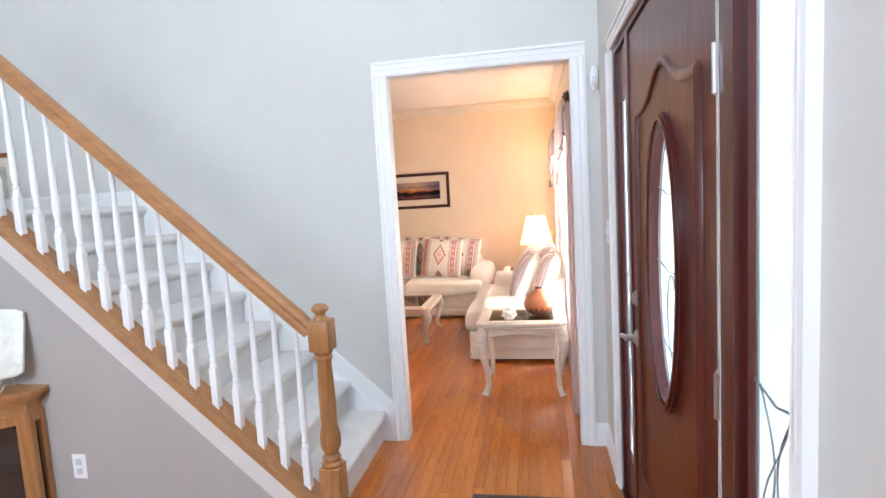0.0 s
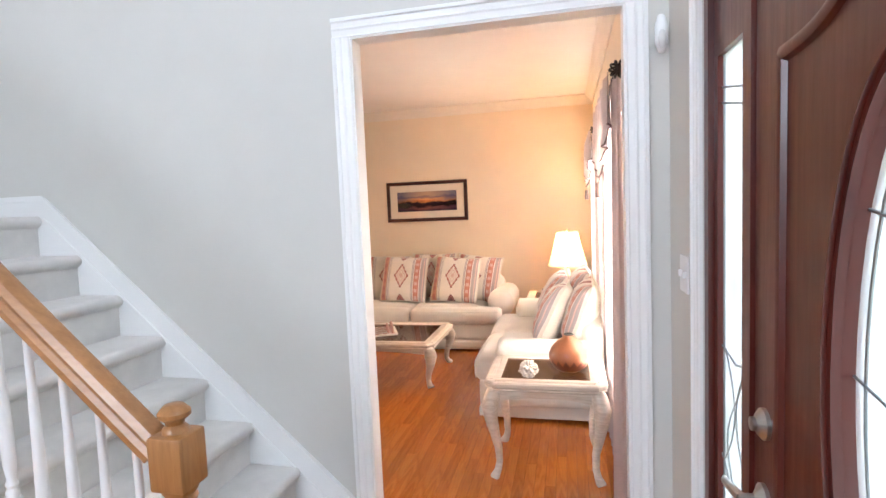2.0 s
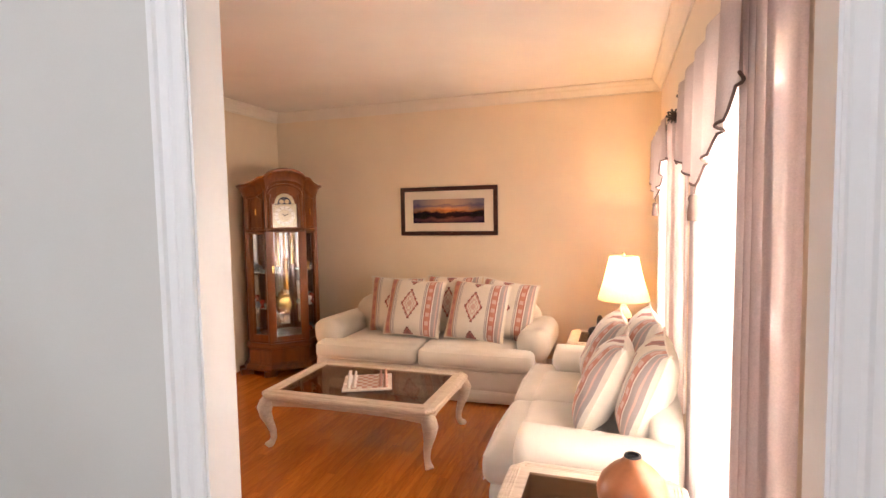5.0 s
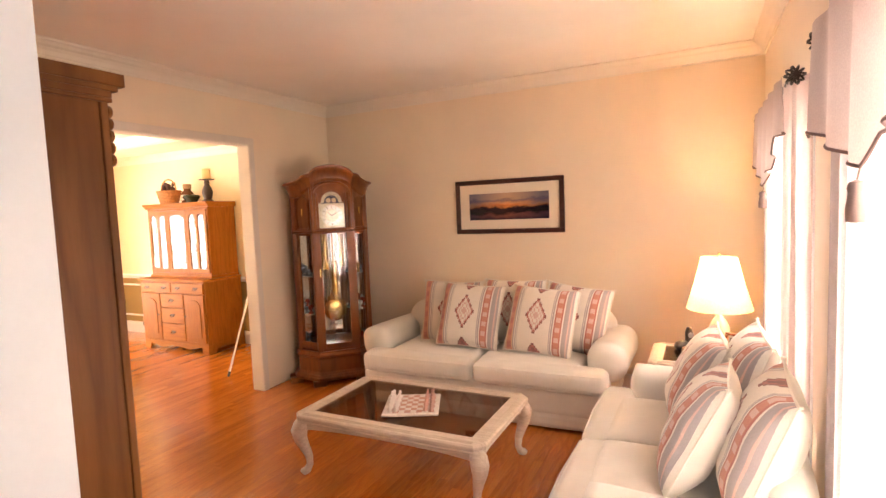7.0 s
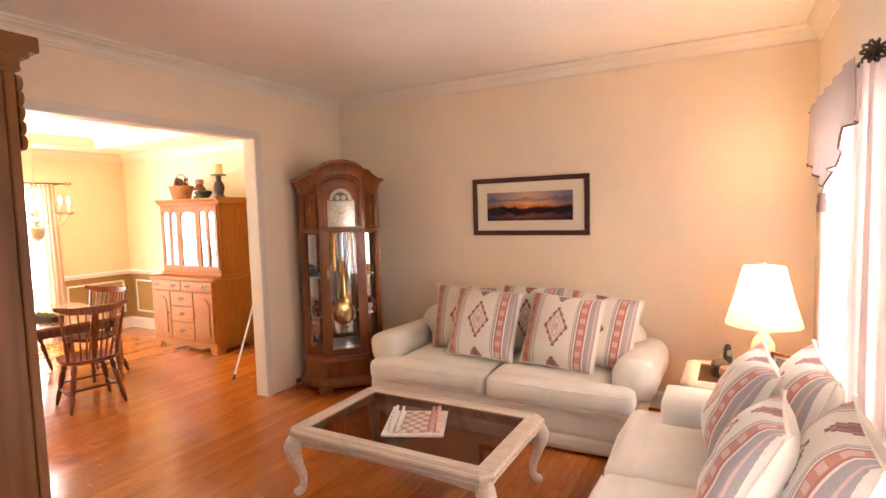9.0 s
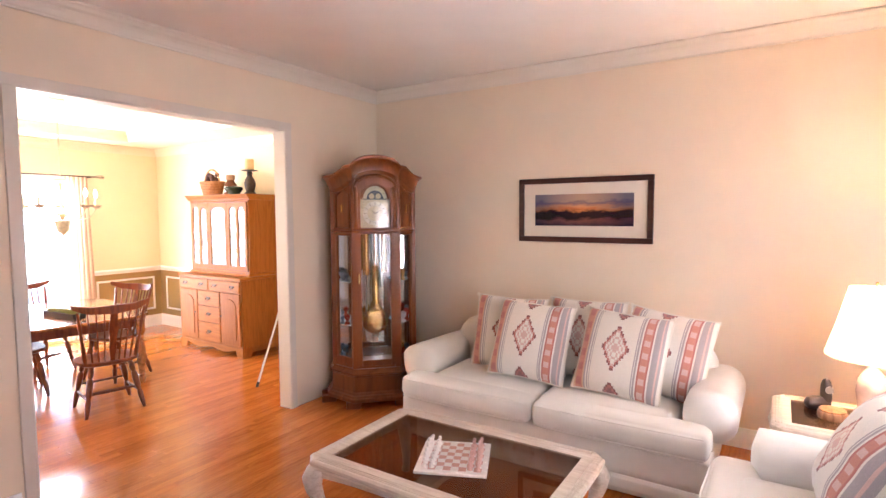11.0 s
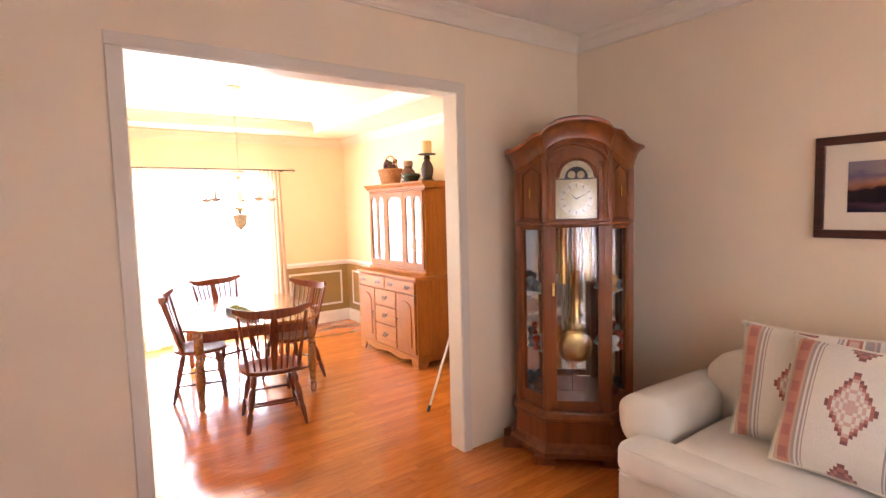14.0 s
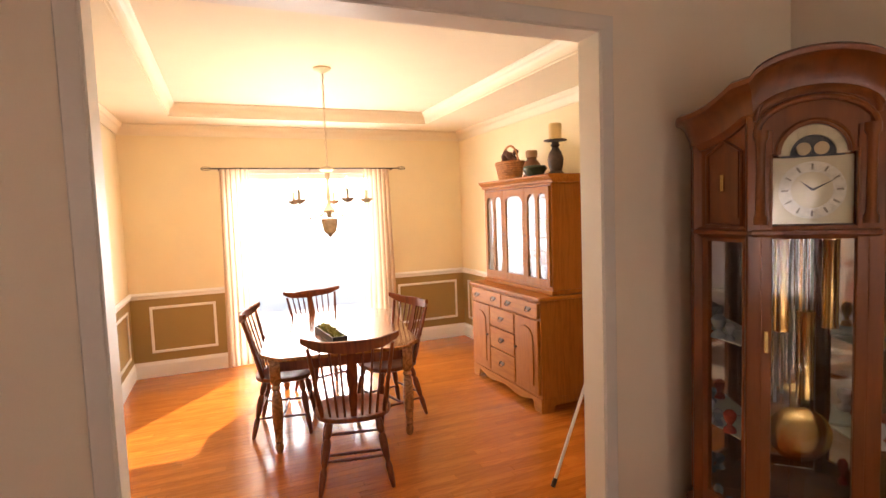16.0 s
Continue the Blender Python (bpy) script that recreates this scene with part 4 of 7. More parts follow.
def pattern():
    """Striped desert weave with a stepped diamond in the middle."""
    m, nt, b = shader("desert_weave")
    tc = nt.nodes.new("ShaderNodeTexCoord")
    sp = nt.nodes.new("ShaderNodeSeparateXYZ")
    link(nt, tc.outputs["Generated"], sp.inputs[0])

    def calc(op, a, c, d=None):
        n = nt.nodes.new("ShaderNodeMath")
        n.operation = op
        for s, v in zip(n.inputs, (a, c, d)):
            if v is None:
                continue
            if isinstance(v, (int, float)):
                s.default_value = v
            else:
                link(nt, v, s)
        return n.outputs[0]
    x, z = sp.outputs[0], sp.outputs[2]
    cream, rose, brick, grey, dk, tan, blush = (0.76, 0.69, 0.60), (0.44, 0.16, 0.13), (0.54, 0.23, 0.16), (0.38, 0.33, 0.32), (0.24, 0.09, 0.08), (0.60, 0.40, 0.27), (0.64, 0.42, 0.36)
    bands = [(0.0, cream), (0.03, tan), (0.055, brick), (0.14, tan), (0.155, grey), (0.175, cream), (0.19, grey), (0.205, cream), (0.215, grey), (0.225, cream), (0.69, grey), (0.70, cream), (0.71, grey), (0.73, cream), (0.745, rose), (0.76, brick), (0.83, rose), (0.845, cream), (0.86, grey), (0.915, blush), (0.93, grey), (0.95, cream)]
    base = ramp(nt, x, bands, "CONSTANT")
    # small blocks up the rose stripe
    zig = calc("GREATER_THAN", calc("PINGPONG", calc("MULTIPLY", z, 7.0), 0.5), 0.27)
    inband = calc("MULTIPLY", calc("GREATER_THAN", x, 0.765), calc("LESS_THAN", x, 0.825))
    base = mix(nt, calc("MULTIPLY", zig, inband), base, blush)
    inb2 = calc("MULTIPLY", calc("GREATER_THAN", x, 0.065), calc("LESS_THAN", x, 0.13))
    base = mix(nt, calc("MULTIPLY", calc("GREATER_THAN", calc("PINGPONG", calc("MULTIPLY", z, 6.0), 0.5), 0.25), inb2), base, rose)
    # the stepped diamond
    ax = calc("SNAP", calc("ABSOLUTE", calc("SUBTRACT", x, 0.47), 0), 0.022)
    az = calc("SNAP", calc("ABSOLUTE", calc("SUBTRACT", z, 0.52), 0), 0.026)
    d = calc("ADD", calc("MULTIPLY", ax, 1.7), az)
    dia = ramp(nt, d, [(0.0, blush), (0.045, cream), (0.08, blush), (0.115, cream), (0.16, blush), (0.18, rose), (0.215, dk), (0.235, cream)], "CONSTANT")
    base = mix(nt, calc("LESS_THAN", d, 0.235), base, dia)
    # half diamonds at top and bottom
    az2 = calc("SNAP", calc("SUBTRACT", 0.5, calc("ABSOLUTE", calc("SUBTRACT", z, 0.5), 0)), 0.026)
    d2 = calc("ADD", calc("MULTIPLY", ax, 1.5), az2)
    dia2 = ramp(nt, d2, [(0.0, dk), (0.06, rose), (0.10, dk), (0.13, cream)], "CONSTANT")
    base = mix(nt, calc("LESS_THAN", d2, 0.13), base, dia2)
    weave = noisy(nt, coords(nt), 320, 2)
    col = mix(nt, 1.0, base, ramp(nt, weave, [(0.3, (0.8, 0.8, 0.8)), (0.7, (1, 1, 1))]), "MULTIPLY")
    link(nt, col, b.inputs["Base Color"])
    b.inputs["Roughness"].default_value, b.inputs["Sheen Weight"].default_value = 0.9, 0.25
    bumped(nt, b, weave, 0.4, 0.002)
    return m


WEAVE = pattern()
PILLOWBACK = plain("pillow_back", (0.74, 0.67, 0.57), 0.88, vary=0.06, scale=8, grain=380, bump=0.35, dist=0.002, sheen=0.25)


def pillow_half(sign, size, n=18, thick=0.115, seed=0):
    bm = bmesh.new()
    grid = []
    for j in range(n + 1):
        row = []
        for i in range(n + 1):
            u, v = 2 * i / n - 1, 2 * j / n - 1
            dome = max(0.0, (1 - abs(u) ** 2.6) * (1 - abs(v) ** 2.6)) ** 0.55
            pull = 1 - 0.055 * (1 - u * u) * abs(v) ** 4
            pull2 = 1 - 0.055 * (1 - v * v) * abs(u) ** 4
            wr = 0.010 * noise.noise(Vector((u * 2.5 + seed, v * 2.5, sign * 3.0))) * dome
            row.append(bm.verts.new((u * size / 2 * pull2, sign * (thick * dome + wr), v * size / 2 * pull)))
        grid.append(row)
    for j in range(n):
        for i in range(n):
            bm.faces.new((grid[j][i], grid[j][i + 1], grid[j + 1][i + 1], grid[j + 1][i]))
    return bm


def pillow(m, size=0.52, seed=0):
    t = thing("throw_pillow", m, "striped southwestern throw pillow in cream, rust and grey", "pillow", "throw pillows on the sofas")
    part("front_cover", pillow_half(-1, size, seed=seed), WEAVE, t, smooth=True, angle=180)
    part("back_cover", pillow_half(1, size, seed=seed), PILLOWBACK, t, "plain cream back", smooth=True, angle=180)
    bm = bmesh.new()
    h = size / 2
    pts = []
    for k in range(40):
        e, f = divmod(k, 10)
        a = -1 + 2 * f / 10
        u, v = ((a, -1), (1, a), (-a, 1), (-1, -a))[e]
        pts.append((u * h * (1 - 0.055 * (1 - v * v) * abs(u) ** 4), 0, v * h * (1 - 0.055 * (1 - u * u) * abs(v) ** 4)))
    sweep(bm, pts, 0.006, 6, closed=True)
    part("welt", bm, PILLOWBACK, t)
    for sx in (-1, 1):
        bm = bmesh.new()
        tuft = random.Random(seed * 2 + sx)
        c = Vector((sx * h * 0.985, 0, h * 0.985))
        for q in range(9):
            d = Vector((sx * tuft.uniform(0.1, 1.0), tuft.uniform(-0.6, 0.6), tuft.uniform(-0.2, 1.0))).normalized()
            sweep(bm, [c, c + d * 0.010, c + d * 0.020 + Vector((0, 0, -0.004))], [0.004, 0.003, 0.0015], 5)
        part("corner_tuft", bm, PILLOWBACK, t, "small white yarn tuft")
    return t


# on the sofa, back row first
for k, (x, y, z, tilt, roll, yaw) in enumerate(((-2.07, 8.20, 0.715, -16, 2, 10), (-1.52, 8.25, 0.73, -14, 0, 0), (-1.00, 8.19, 0.705, -18, 6, -8), (-1.82, 8.02, 0.725, -24, 3, 3), (-1.22, 8.02, 0.715, -25, 4, -2))):
    pillow(pose(x, y, z, tilt, roll, yaw), 0.53, k)
# on the loveseat
for k, (x, y, z, tilt, roll, yaw) in enumerate(((0.075, 6.98, 0.715, -20, 3, -88), (0.09, 6.27, 0.71, -20, 2, -92), (-0.125, 7.10, 0.675, -27, 2, -86), (-0.115, 6.43, 0.675, -26, -3, -93))):
    pillow(pose(x, y, z, tilt, roll, yaw), 0.51, k + 7)


def cabriole(bm, x, y, h, dx, dy, r=0.034):
    """A curved leg that swells at the knee and turns out at the foot."""
    pts, rad = [], []
    for u, o, k in ((0, 0.0, 1.05), (0.08, 0.012, 1.25), (0.18, 0.024, 1.3), (0.32, 0.020, 1.05), (0.5, 0.004, 0.78), (0.68, -0.012, 0.6), (0.84, -0.014, 0.52), (0.93, -0.004, 0.56), (0.98, 0.010, 0.72), (1.0, 0.014, 0.70)):
        pts.append((x + dx * o, y + dy * o, h * (1 - u)))
        rad.append(r * k)
    sweep(bm, pts, rad, 10)


def glass_table(name, m, w, d, h, label, category, drop=0.075, leg=0.036, bars=0):
    t = thing(name, m, label, category)
    bw = 0.10 if bars else 0.088
    top = part("top_frame", bmesh.new(), PICKLE, t)
    bm = bmesh.new()
    c = 0.05
    out = [(-w / 2 + c, -d / 2), (w / 2 - c, -d / 2), (w / 2, -d / 2 + c), (w / 2, d / 2 - c), (w / 2 - c, d / 2), (-w / 2 + c, d / 2), (-w / 2, d / 2 - c), (-w / 2, -d / 2 + c)]
    inn = [(-w / 2 + bw, -d / 2 + bw), (w / 2 - bw, -d / 2 + bw)] + [(w / 2 - bw, -d / 2 + bw)] + [(w / 2 - bw, d / 2 - bw)] + [(w / 2 - bw, d / 2 - bw), (-w / 2 + bw, d / 2 - bw)] + [(-w / 2 + bw, d / 2 - bw), (-w / 2 + bw, -d / 2 + bw)]
    def layer(grow, z):
        return [bm.verts.new((p[0] * (1 + grow * 2 / w), p[1] * (1 + grow * 2 / d), z)) for p in out]
    rows = [layer(-0.012, h - 0.05), layer(-0.004, h - 0.043), layer(-0.010, h - 0.036), layer(0.0, h - 0.026), layer(0.0, h - 0.010), layer(-0.008, h - 0.001), layer(-0.012, h)]
    it = [bm.verts.new((*p, h)) for p in inn]
    ib = [bm.verts.new((*p, h - 0.05)) for p in inn]
    for a, b in zip(rows, rows[1:]):
        for i in range(8):
            j = (i + 1) % 8
            bm.faces.new((a[i], a[j], b[j], b[i]))
    for i in range(8):
        j = (i + 1) % 8
        bm.faces.new((rows[-1][i], rows[-1][j], it[j], it[i]))
        bm.faces.new((rows[0][i], rows[0][j], ib[j], ib[i]))
        bm.faces.new((it[i], it[j], ib[j], ib[i]))
    bmesh.ops.remove_doubles(bm, verts=bm.verts, dist=1e-5)
    for k in (0.022, 0.034, 0.046):     # reeded grooves along the frame
        for s in (-1, 1):
            sweep(bm, [(s * (w / 2 - k), -d / 2 + bw * 0.7, h + 0.0005), (s * (w / 2 - k), d / 2 - bw * 0.7, h + 0.0005)], 0.0035, 6)
            sweep(bm, [(-w / 2 + bw * 0.7, s * (d / 2 - k), h + 0.0005), (w / 2 - bw * 0.7, s * (d / 2 - k), h + 0.0005)], 0.0035, 6)
    bm.to_mesh(top.data)
    bm.free()
    if bars:
        part("crossbar", box(bmesh.new(), -0.045, 0.045, -d / 2 + bw, d / 2 - bw, h - 0.045, h - 0.012, 0.003), PICKLE, t)
    part("glass_top", box(bmesh.new(), -w / 2 + bw - 0.002, w / 2 - bw + 0.002, -d / 2 + bw - 0.002, d / 2 - bw + 0.002, h - 0.011, h - 0.003), SMOKE, t, "smoked glass inset")
    for s in (-1, 1):
        prof = [(-w / 2 + 0.07, h - 0.05), (w / 2 - 0.07, h - 0.05)] + [(w / 2 - 0.07 - (w - 0.14) * i / 16, h - 0.05 - drop * (0.55 + 0.45 * abs(2 * i / 16 - 1) ** 3)) for i in range(17)]
        part("apron", prism(bmesh.new(), prof, "y", s * (d / 2 - 0.045) - 0.009, s * (d / 2 - 0.045) + 0.009), PICKLE, t)
        prof = [(-d / 2 + 0.07, h - 0.05), (d / 2 - 0.07, h - 0.05)] + [(d / 2 - 0.07 - (d - 0.14) * i / 16, h - 0.05 - drop * (0.55 + 0.45 * abs(2 * i / 16 - 1) ** 3)) for i in range(17)]
        part("apron", prism(bmesh.new(), prof, "x", s * (w / 2 - 0.045) - 0.009, s * (w / 2 - 0.045) + 0.009), PICKLE, t)
    for sx in (-1, 1):
        for sy in (-1, 1):
            bm = bmesh.new()
            cabriole(bm, sx * (w / 2 - 0.055), sy * (d / 2 - 0.055), h - 0.05, sx, sy, leg)
            part("leg", bm, PICKLE, t, smooth=True, angle=80)
    return t


HC = 0.385
glass_table("coffee_table", pose(-1.742, 6.905, 0), 1.27, 0.83, HC, "whitewashed coffee table with smoked glass and cabriole legs", "coffee table", 0.05, 0.040, bars=1)
HE = 0.56
glass_table("end_table", pose(-0.133, 5.385, 0), 0.66, 0.56, HE, "whitewashed end table with smoked glass beside the loveseat", "end table")
glass_table("end_table", pose(-0.11, 7.98, 0), 0.64, 0.56, HE - 0.01, "whitewashed end table under the lit lamp", "end table")

# chess set
chess = thing("chess_board", pose(-1.73, 6.87, HC + 0.001, 0, 0, 24), "pink and white stone chess board on the coffee table", "chess board")
PINK, PALE = plain("pink_stone", (0.62, 0.36, 0.30), 0.25, vary=0.12, scale=30), plain("white_stone", (0.80, 0.73, 0.67), 0.25, vary=0.08, scale=30)
S = 0.34
part("slab", box(bmesh.new(), -S / 2, S / 2, -S / 2, S / 2, 0, 0.014, 0.003), PALE, chess)
tile = {}
q = 0.036
for i in range(8):
    for j in range(8):
        x, y = (i - 3.5) * q, (j - 3.5) * q
        if (i + j) % 2 not in tile:
            tile[(i + j) % 2] = part("square", box(bmesh.new(), -q / 2 + 0.0005, q / 2 - 0.0005, -q / 2 + 0.0005, q / 2 - 0.0005, 0.013, 0.0165), PINK if (i + j) % 2 else PALE, chess)
            sq = tile[(i + j) % 2]
        else:
            sq = new("square", tile[(i + j) % 2].data)
            sq.parent = chess
        sq.location = (x, y, 0)
MEN = ((0.048, "rook"), (0.056, "knight"), (0.063, "bishop"), (0.074, "queen"), (0.08, "king"), (0.063, "bishop"), (0.056, "knight"), (0.048, "rook"))
base_m = chess.matrix_world.copy()
for side, mat in ((-1, PALE), (1, PINK)):
    for row in (3.5, 2.5):
        for i in range(8):
            h, nm = MEN[i] if row == 3.5 else (0.042, "pawn")
            r = 0.0135
            man = thing("chess_" + nm, base_m @ pose(side * row * q, (i - 3.5) * q, 0.0165), "white carved stone chess piece" if side < 0 else "pink carved stone chess piece", "chess piece", "chess pieces")
            prof = [(0, 0), (r, 0), (r, h * 0.1), (r * 0.75, h * 0.2), (r * 0.45, h * 0.35), (r * 0.4, h * 0.6), (r * 0.7, h * 0.66), (r * 0.5, h * 0.72), (r * 0.68, h * 0.86), (r * 0.5, h * 0.96), (0, h)]
            part("body", lathe(bmesh.new(), prof, 10), mat, man, smooth=True)

# on the near end table: a gourd vase and a carved stone
gourd = thing("gourd_vase", pose(0.0, 5.36, HE + 0.001), "round terracotta gourd vase with a darker zigzag base", "vase")


def gourd_skin():
    m, nt, b = shader("gourd_skin")
    tc = nt.nodes.new("ShaderNodeTexCoord")
    sp = nt.nodes.new("ShaderNodeSeparateXYZ")
    link(nt, tc.outputs["Object"], sp.inputs[0])
    at = nt.nodes.new("ShaderNodeMath")
    at.operation = "ARCTAN2"
    link(nt, sp.outputs[1], at.inputs[0])
    link(nt, sp.outputs[0], at.inputs[1])
    mu = nt.nodes.new("ShaderNodeMath")
    mu.operation = "MULTIPLY"
    mu.inputs[1].default_value = 2.6
    link(nt, at.outputs[0], mu.inputs[0])
    pp = nt.nodes.new("ShaderNodeMath")
    pp.operation = "PINGPONG"
    pp.inputs[1].default_value = 0.5
    link(nt, mu.outputs[0], pp.inputs[0])
    ma = nt.nodes.new("ShaderNodeMath")
    ma.operation = "MULTIPLY_ADD"
    link(nt, pp.outputs[0], ma.inputs[0])
    ma.inputs[1].default_value = -0.06
    link(nt, sp.outputs[2], ma.inputs[2])
    c = ramp(nt, ma.outputs[0], [(0.0, (0.11, 0.032, 0.016)), (0.045, (0.14, 0.04, 0.02)), (0.055, (0.36, 0.125, 0.05)), (0.2, (0.42, 0.165, 0.07))])
    n = noisy(nt, coords(nt), 14, 4)
    link(nt, mix(nt, 1.0, c, ramp(nt, n, [(0.3, (0.75, 0.72, 0.7)), (0.7, (1.05, 1.0, 1.0))]), "MULTIPLY"), b.inputs["Base Color"])
    b.inputs["Roughness"].default_value = 0.28
    return m


part("body", lathe(bmesh.new(), [(0, 0.0), (0.055, 0.002), (0.09, 0.025), (0.112, 0.065), (0.115, 0.095), (0.10, 0.135), (0.07, 0.168), (0.042, 0.188), (0.027, 0.205), (0.027, 0.212), (0.022, 0.212), (0.02, 0.19)], 36), gourd_skin(), gourd, smooth=True, angle=80)
part("neck_ring", lathe(bmesh.new(), [(0.026, 0.206), (0.0285, 0.21), (0.026, 0.215), (0.02, 0.215), (0.018, 0.20), (0.0, 0.19)], 20), BLACK, gourd, "dark rim of the mouth", smooth=True)
stone = thing("carved_stone", pose(-0.22, 5.23, HE + 0.001, 0, 0, 30), "small white carved mineral stone on the glass", "ornament")
bm = bmesh.new()
bmesh.ops.create_icosphere(bm, subdivisions=4, radius=0.05)
for v in bm.verts:
    v.co *= 1 + 0.28 * noise.noise(v.co * 45) + 0.18 * noise.noise(v.co * 110)
    v.co.z = max(0.0, v.co.z * 0.95 + 0.042)
part("rock", bm, plain("chalk_stone", (0.74, 0.66, 0.58), 0.7, vary=0.3, scale=60, grain=200, bump=0.5), stone)

# lamp on the far end table
def shade_cloth():
    m, nt, b = shader("lamp_shade")
    out = nt.nodes["Material Output"]
    v = coords(nt)
    df, tl, m1 = (nt.nodes.new("ShaderNode" + k) for k in ("BsdfDiffuse", "BsdfTranslucent", "MixShader"))
    c = ramp(nt, noisy(nt, v, 90, 2), [(0.3, (0.66, 0.55, 0.38)), (0.7, (0.74, 0.63, 0.46))])
    link(nt, c, df.inputs[0])
    link(nt, c, tl.inputs[0])
    m1.inputs[0].default_value = 0.4
    link(nt, df.outputs[0], m1.inputs[1])
    link(nt, tl.outputs[0], m1.inputs[2])
    link(nt, m1.outputs[0], out.inputs[0])
    return m


LX, LY, LZ = 0.0, 8.12, HE - 0.009
lmp = thing("table_lamp", pose(LX, LY, LZ), "lit table lamp with a pleated cream shade", "lamp")
bm = bmesh.new()
n = 48
rings = []
for r, z in ((0.203, 0.295), (0.205, 0.30), (0.155, 0.47), (0.112, 0.645), (0.110, 0.65)):
    rings.append([bm.verts.new(((r + 0.002 * (i % 2)) * math.cos(2 * math.pi * i / n), (r + 0.002 * (i % 2)) * math.sin(2 * math.pi * i / n), z)) for i in range(n)])
for a, b in zip(rings, rings[1:]):
    for i in range(n):
        bm.faces.new((a[i], a[(i + 1) % n], b[(i + 1) % n], b[i]))
part("shade", bm, shade_cloth(), lmp, "glowing cream fabric shade", smooth=True)
part("base", lathe(bmesh.new(), [(0, 0), (0.07, 0), (0.072, 0.012), (0.055, 0.022), (0.06, 0.06), (0.068, 0.12), (0.06, 0.18), (0.04, 0.22), (0.022, 0.24), (0.02, 0.26), (0, 0.262)], 24), plain("lamp_ceramic", (0.72, 0.55, 0.46), 0.2, vary=0.1, scale=20), lmp, "pale rose glazed base", smooth=True)
part("stem", lathe(bmesh.new(), [(0.008, 0.255), (0.008, 0.42), (0.014, 0.425), (0.014, 0.45), (0, 0.452)], 12), BRASS, lmp, smooth=True)
m, nt, b = shader("bulb_glow")
b.inputs["Emission Color"].default_value, b.inputs["Emission Strength"].default_value = (1.0, 0.72, 0.38, 1), 4.0
part("bulb", lathe(bmesh.new(), [(0.012, 0.45), (0.03, 0.49), (0.03, 0.515), (0.018, 0.535), (0, 0.54)], 16), m, lmp, "lit warm bulb", smooth=True)
part("finial", lathe(bmesh.new(), [(0.003, 0.54), (0.003, 0.66), (0.009, 0.668), (0.006, 0.68), (0, 0.684)], 10), BRASS, lmp, smooth=True)
lamp("table_lamp_light", "POINT", pose(LX, LY, LZ + 0.52), LAMP_W, (1.0, 0.57, 0.25), 0.04)

# small things beside the lamp
boot = thing("novelty_phone", pose(-0.21, 8.12, HE - 0.009, 0, 0, 25), "small dark boot-shaped ornament on the end table", "ornament")
bm = bmesh.new()
cushion(bm, -0.075, 0.045, -0.03, 0.03, 0.0, 0.04, 0.018, n=5)
cushion(bm, 0.0, 0.05, -0.026, 0.026, 0.02, 0.135, 0.02, n=5)
part("body", bm, plain("dark_leather", (0.03, 0.018, 0.015), 0.35), boot, smooth=True)
bm = bmesh.new()
lathe(bm, [(0, 0), (0.02, 0), (0.02, 0.004), (0, 0.005)], 16, pose(0.025, -0.027, 0.10, 90, 0, 0))
part("dial", bm, plain("grey_dial", (0.25, 0.23, 0.22), 0.3), boot)
rb = thing("wooden_box", pose(-0.17, 7.96, HE - 0.009), "round turned wooden trinket box", "box")
part("body", lathe(bmesh.new(), [(0, 0), (0.06, 0), (0.064, 0.01), (0.064, 0.03), (0.06, 0.036), (0, 0.037)], 24), wood("trinket", (0.22, 0.09, 0.03), (0.4, 0.2, 0.08), 0.3), rb, smooth=True)
part("lid", lathe(bmesh.new(), [(0.058, 0.037), (0.058, 0.046), (0.03, 0.05), (0, 0.05)], 24), wood("trinket", (0, 0, 0), (0, 0, 0)), rb, smooth=True)
ph = framed("photo_frame", pose(0.09, 7.93, HE + 0.075, -12, 0, -35), 0.13, 0.17, "small standing photo frame in reddish wood", 0.018, (0.012, 0.014), CHERRY, MATB, plain("faded_photo", (0.30, 0.22, 0.18), 0.4, vary=0.4, scale=25))
part("strut", box(bmesh.new(), -0.015, 0.015, 0.0, 0.006, -0.083, 0.05), BLACK, ph)

# ---- windows and curtains of the living room ----
SHEER = sheer("sheer_curtain", (0.54, 0.47, 0.47), 0.22, 0.13)
DRAPE = sheer("rose_drape", (0.68, 0.54, 0.50), 0.42, 0.06)
VALANCE = sheer("valance_cloth", (0.60, 0.50, 0.47), 0.16, 0.04)


def cloth(x0f, y0, y1, z0, z1, folds, depth, ny=90, nz=16, gather=0.0, seed=0, bottom=None, flare=0.0):
    """A hanging sheet with folds, across y, bulging along x."""
    bm = bmesh.new()
    grid = []
    for j in range(nz + 1):
        v = j / nz
        row = []
        for i in range(ny + 1):
            u = i / ny
            lo = bottom(u) if bottom else z0
            z = z1 + (lo - z1) * v
            ph = 2 * math.pi * folds * u + 1.3 * noise.noise(Vector((u * 4, seed, v * 0.7)))
            amp = depth * (0.45 + 0.55 * v) * (0.75 + 0.5 * noise.noise(Vector((u * 7, seed + 9, 0))))
            y = y0 + (y1 - y0) * (0.5 + (u - 0.5) * (1 + flare * v) * (1 - gather * math.sin(math.pi * min(1, v * 1.2)) * 0.5))
            row.append(bm.verts.new((x0f + amp * math.sin(ph), y + 0.25 * depth * math.cos(ph), z)))
        grid.append(row)
    for j in range(nz):
        for i in range(ny):
            bm.faces.new((grid[j][i], grid[j][i + 1], grid[j + 1][i + 1], grid[j + 1][i]))
    return bm


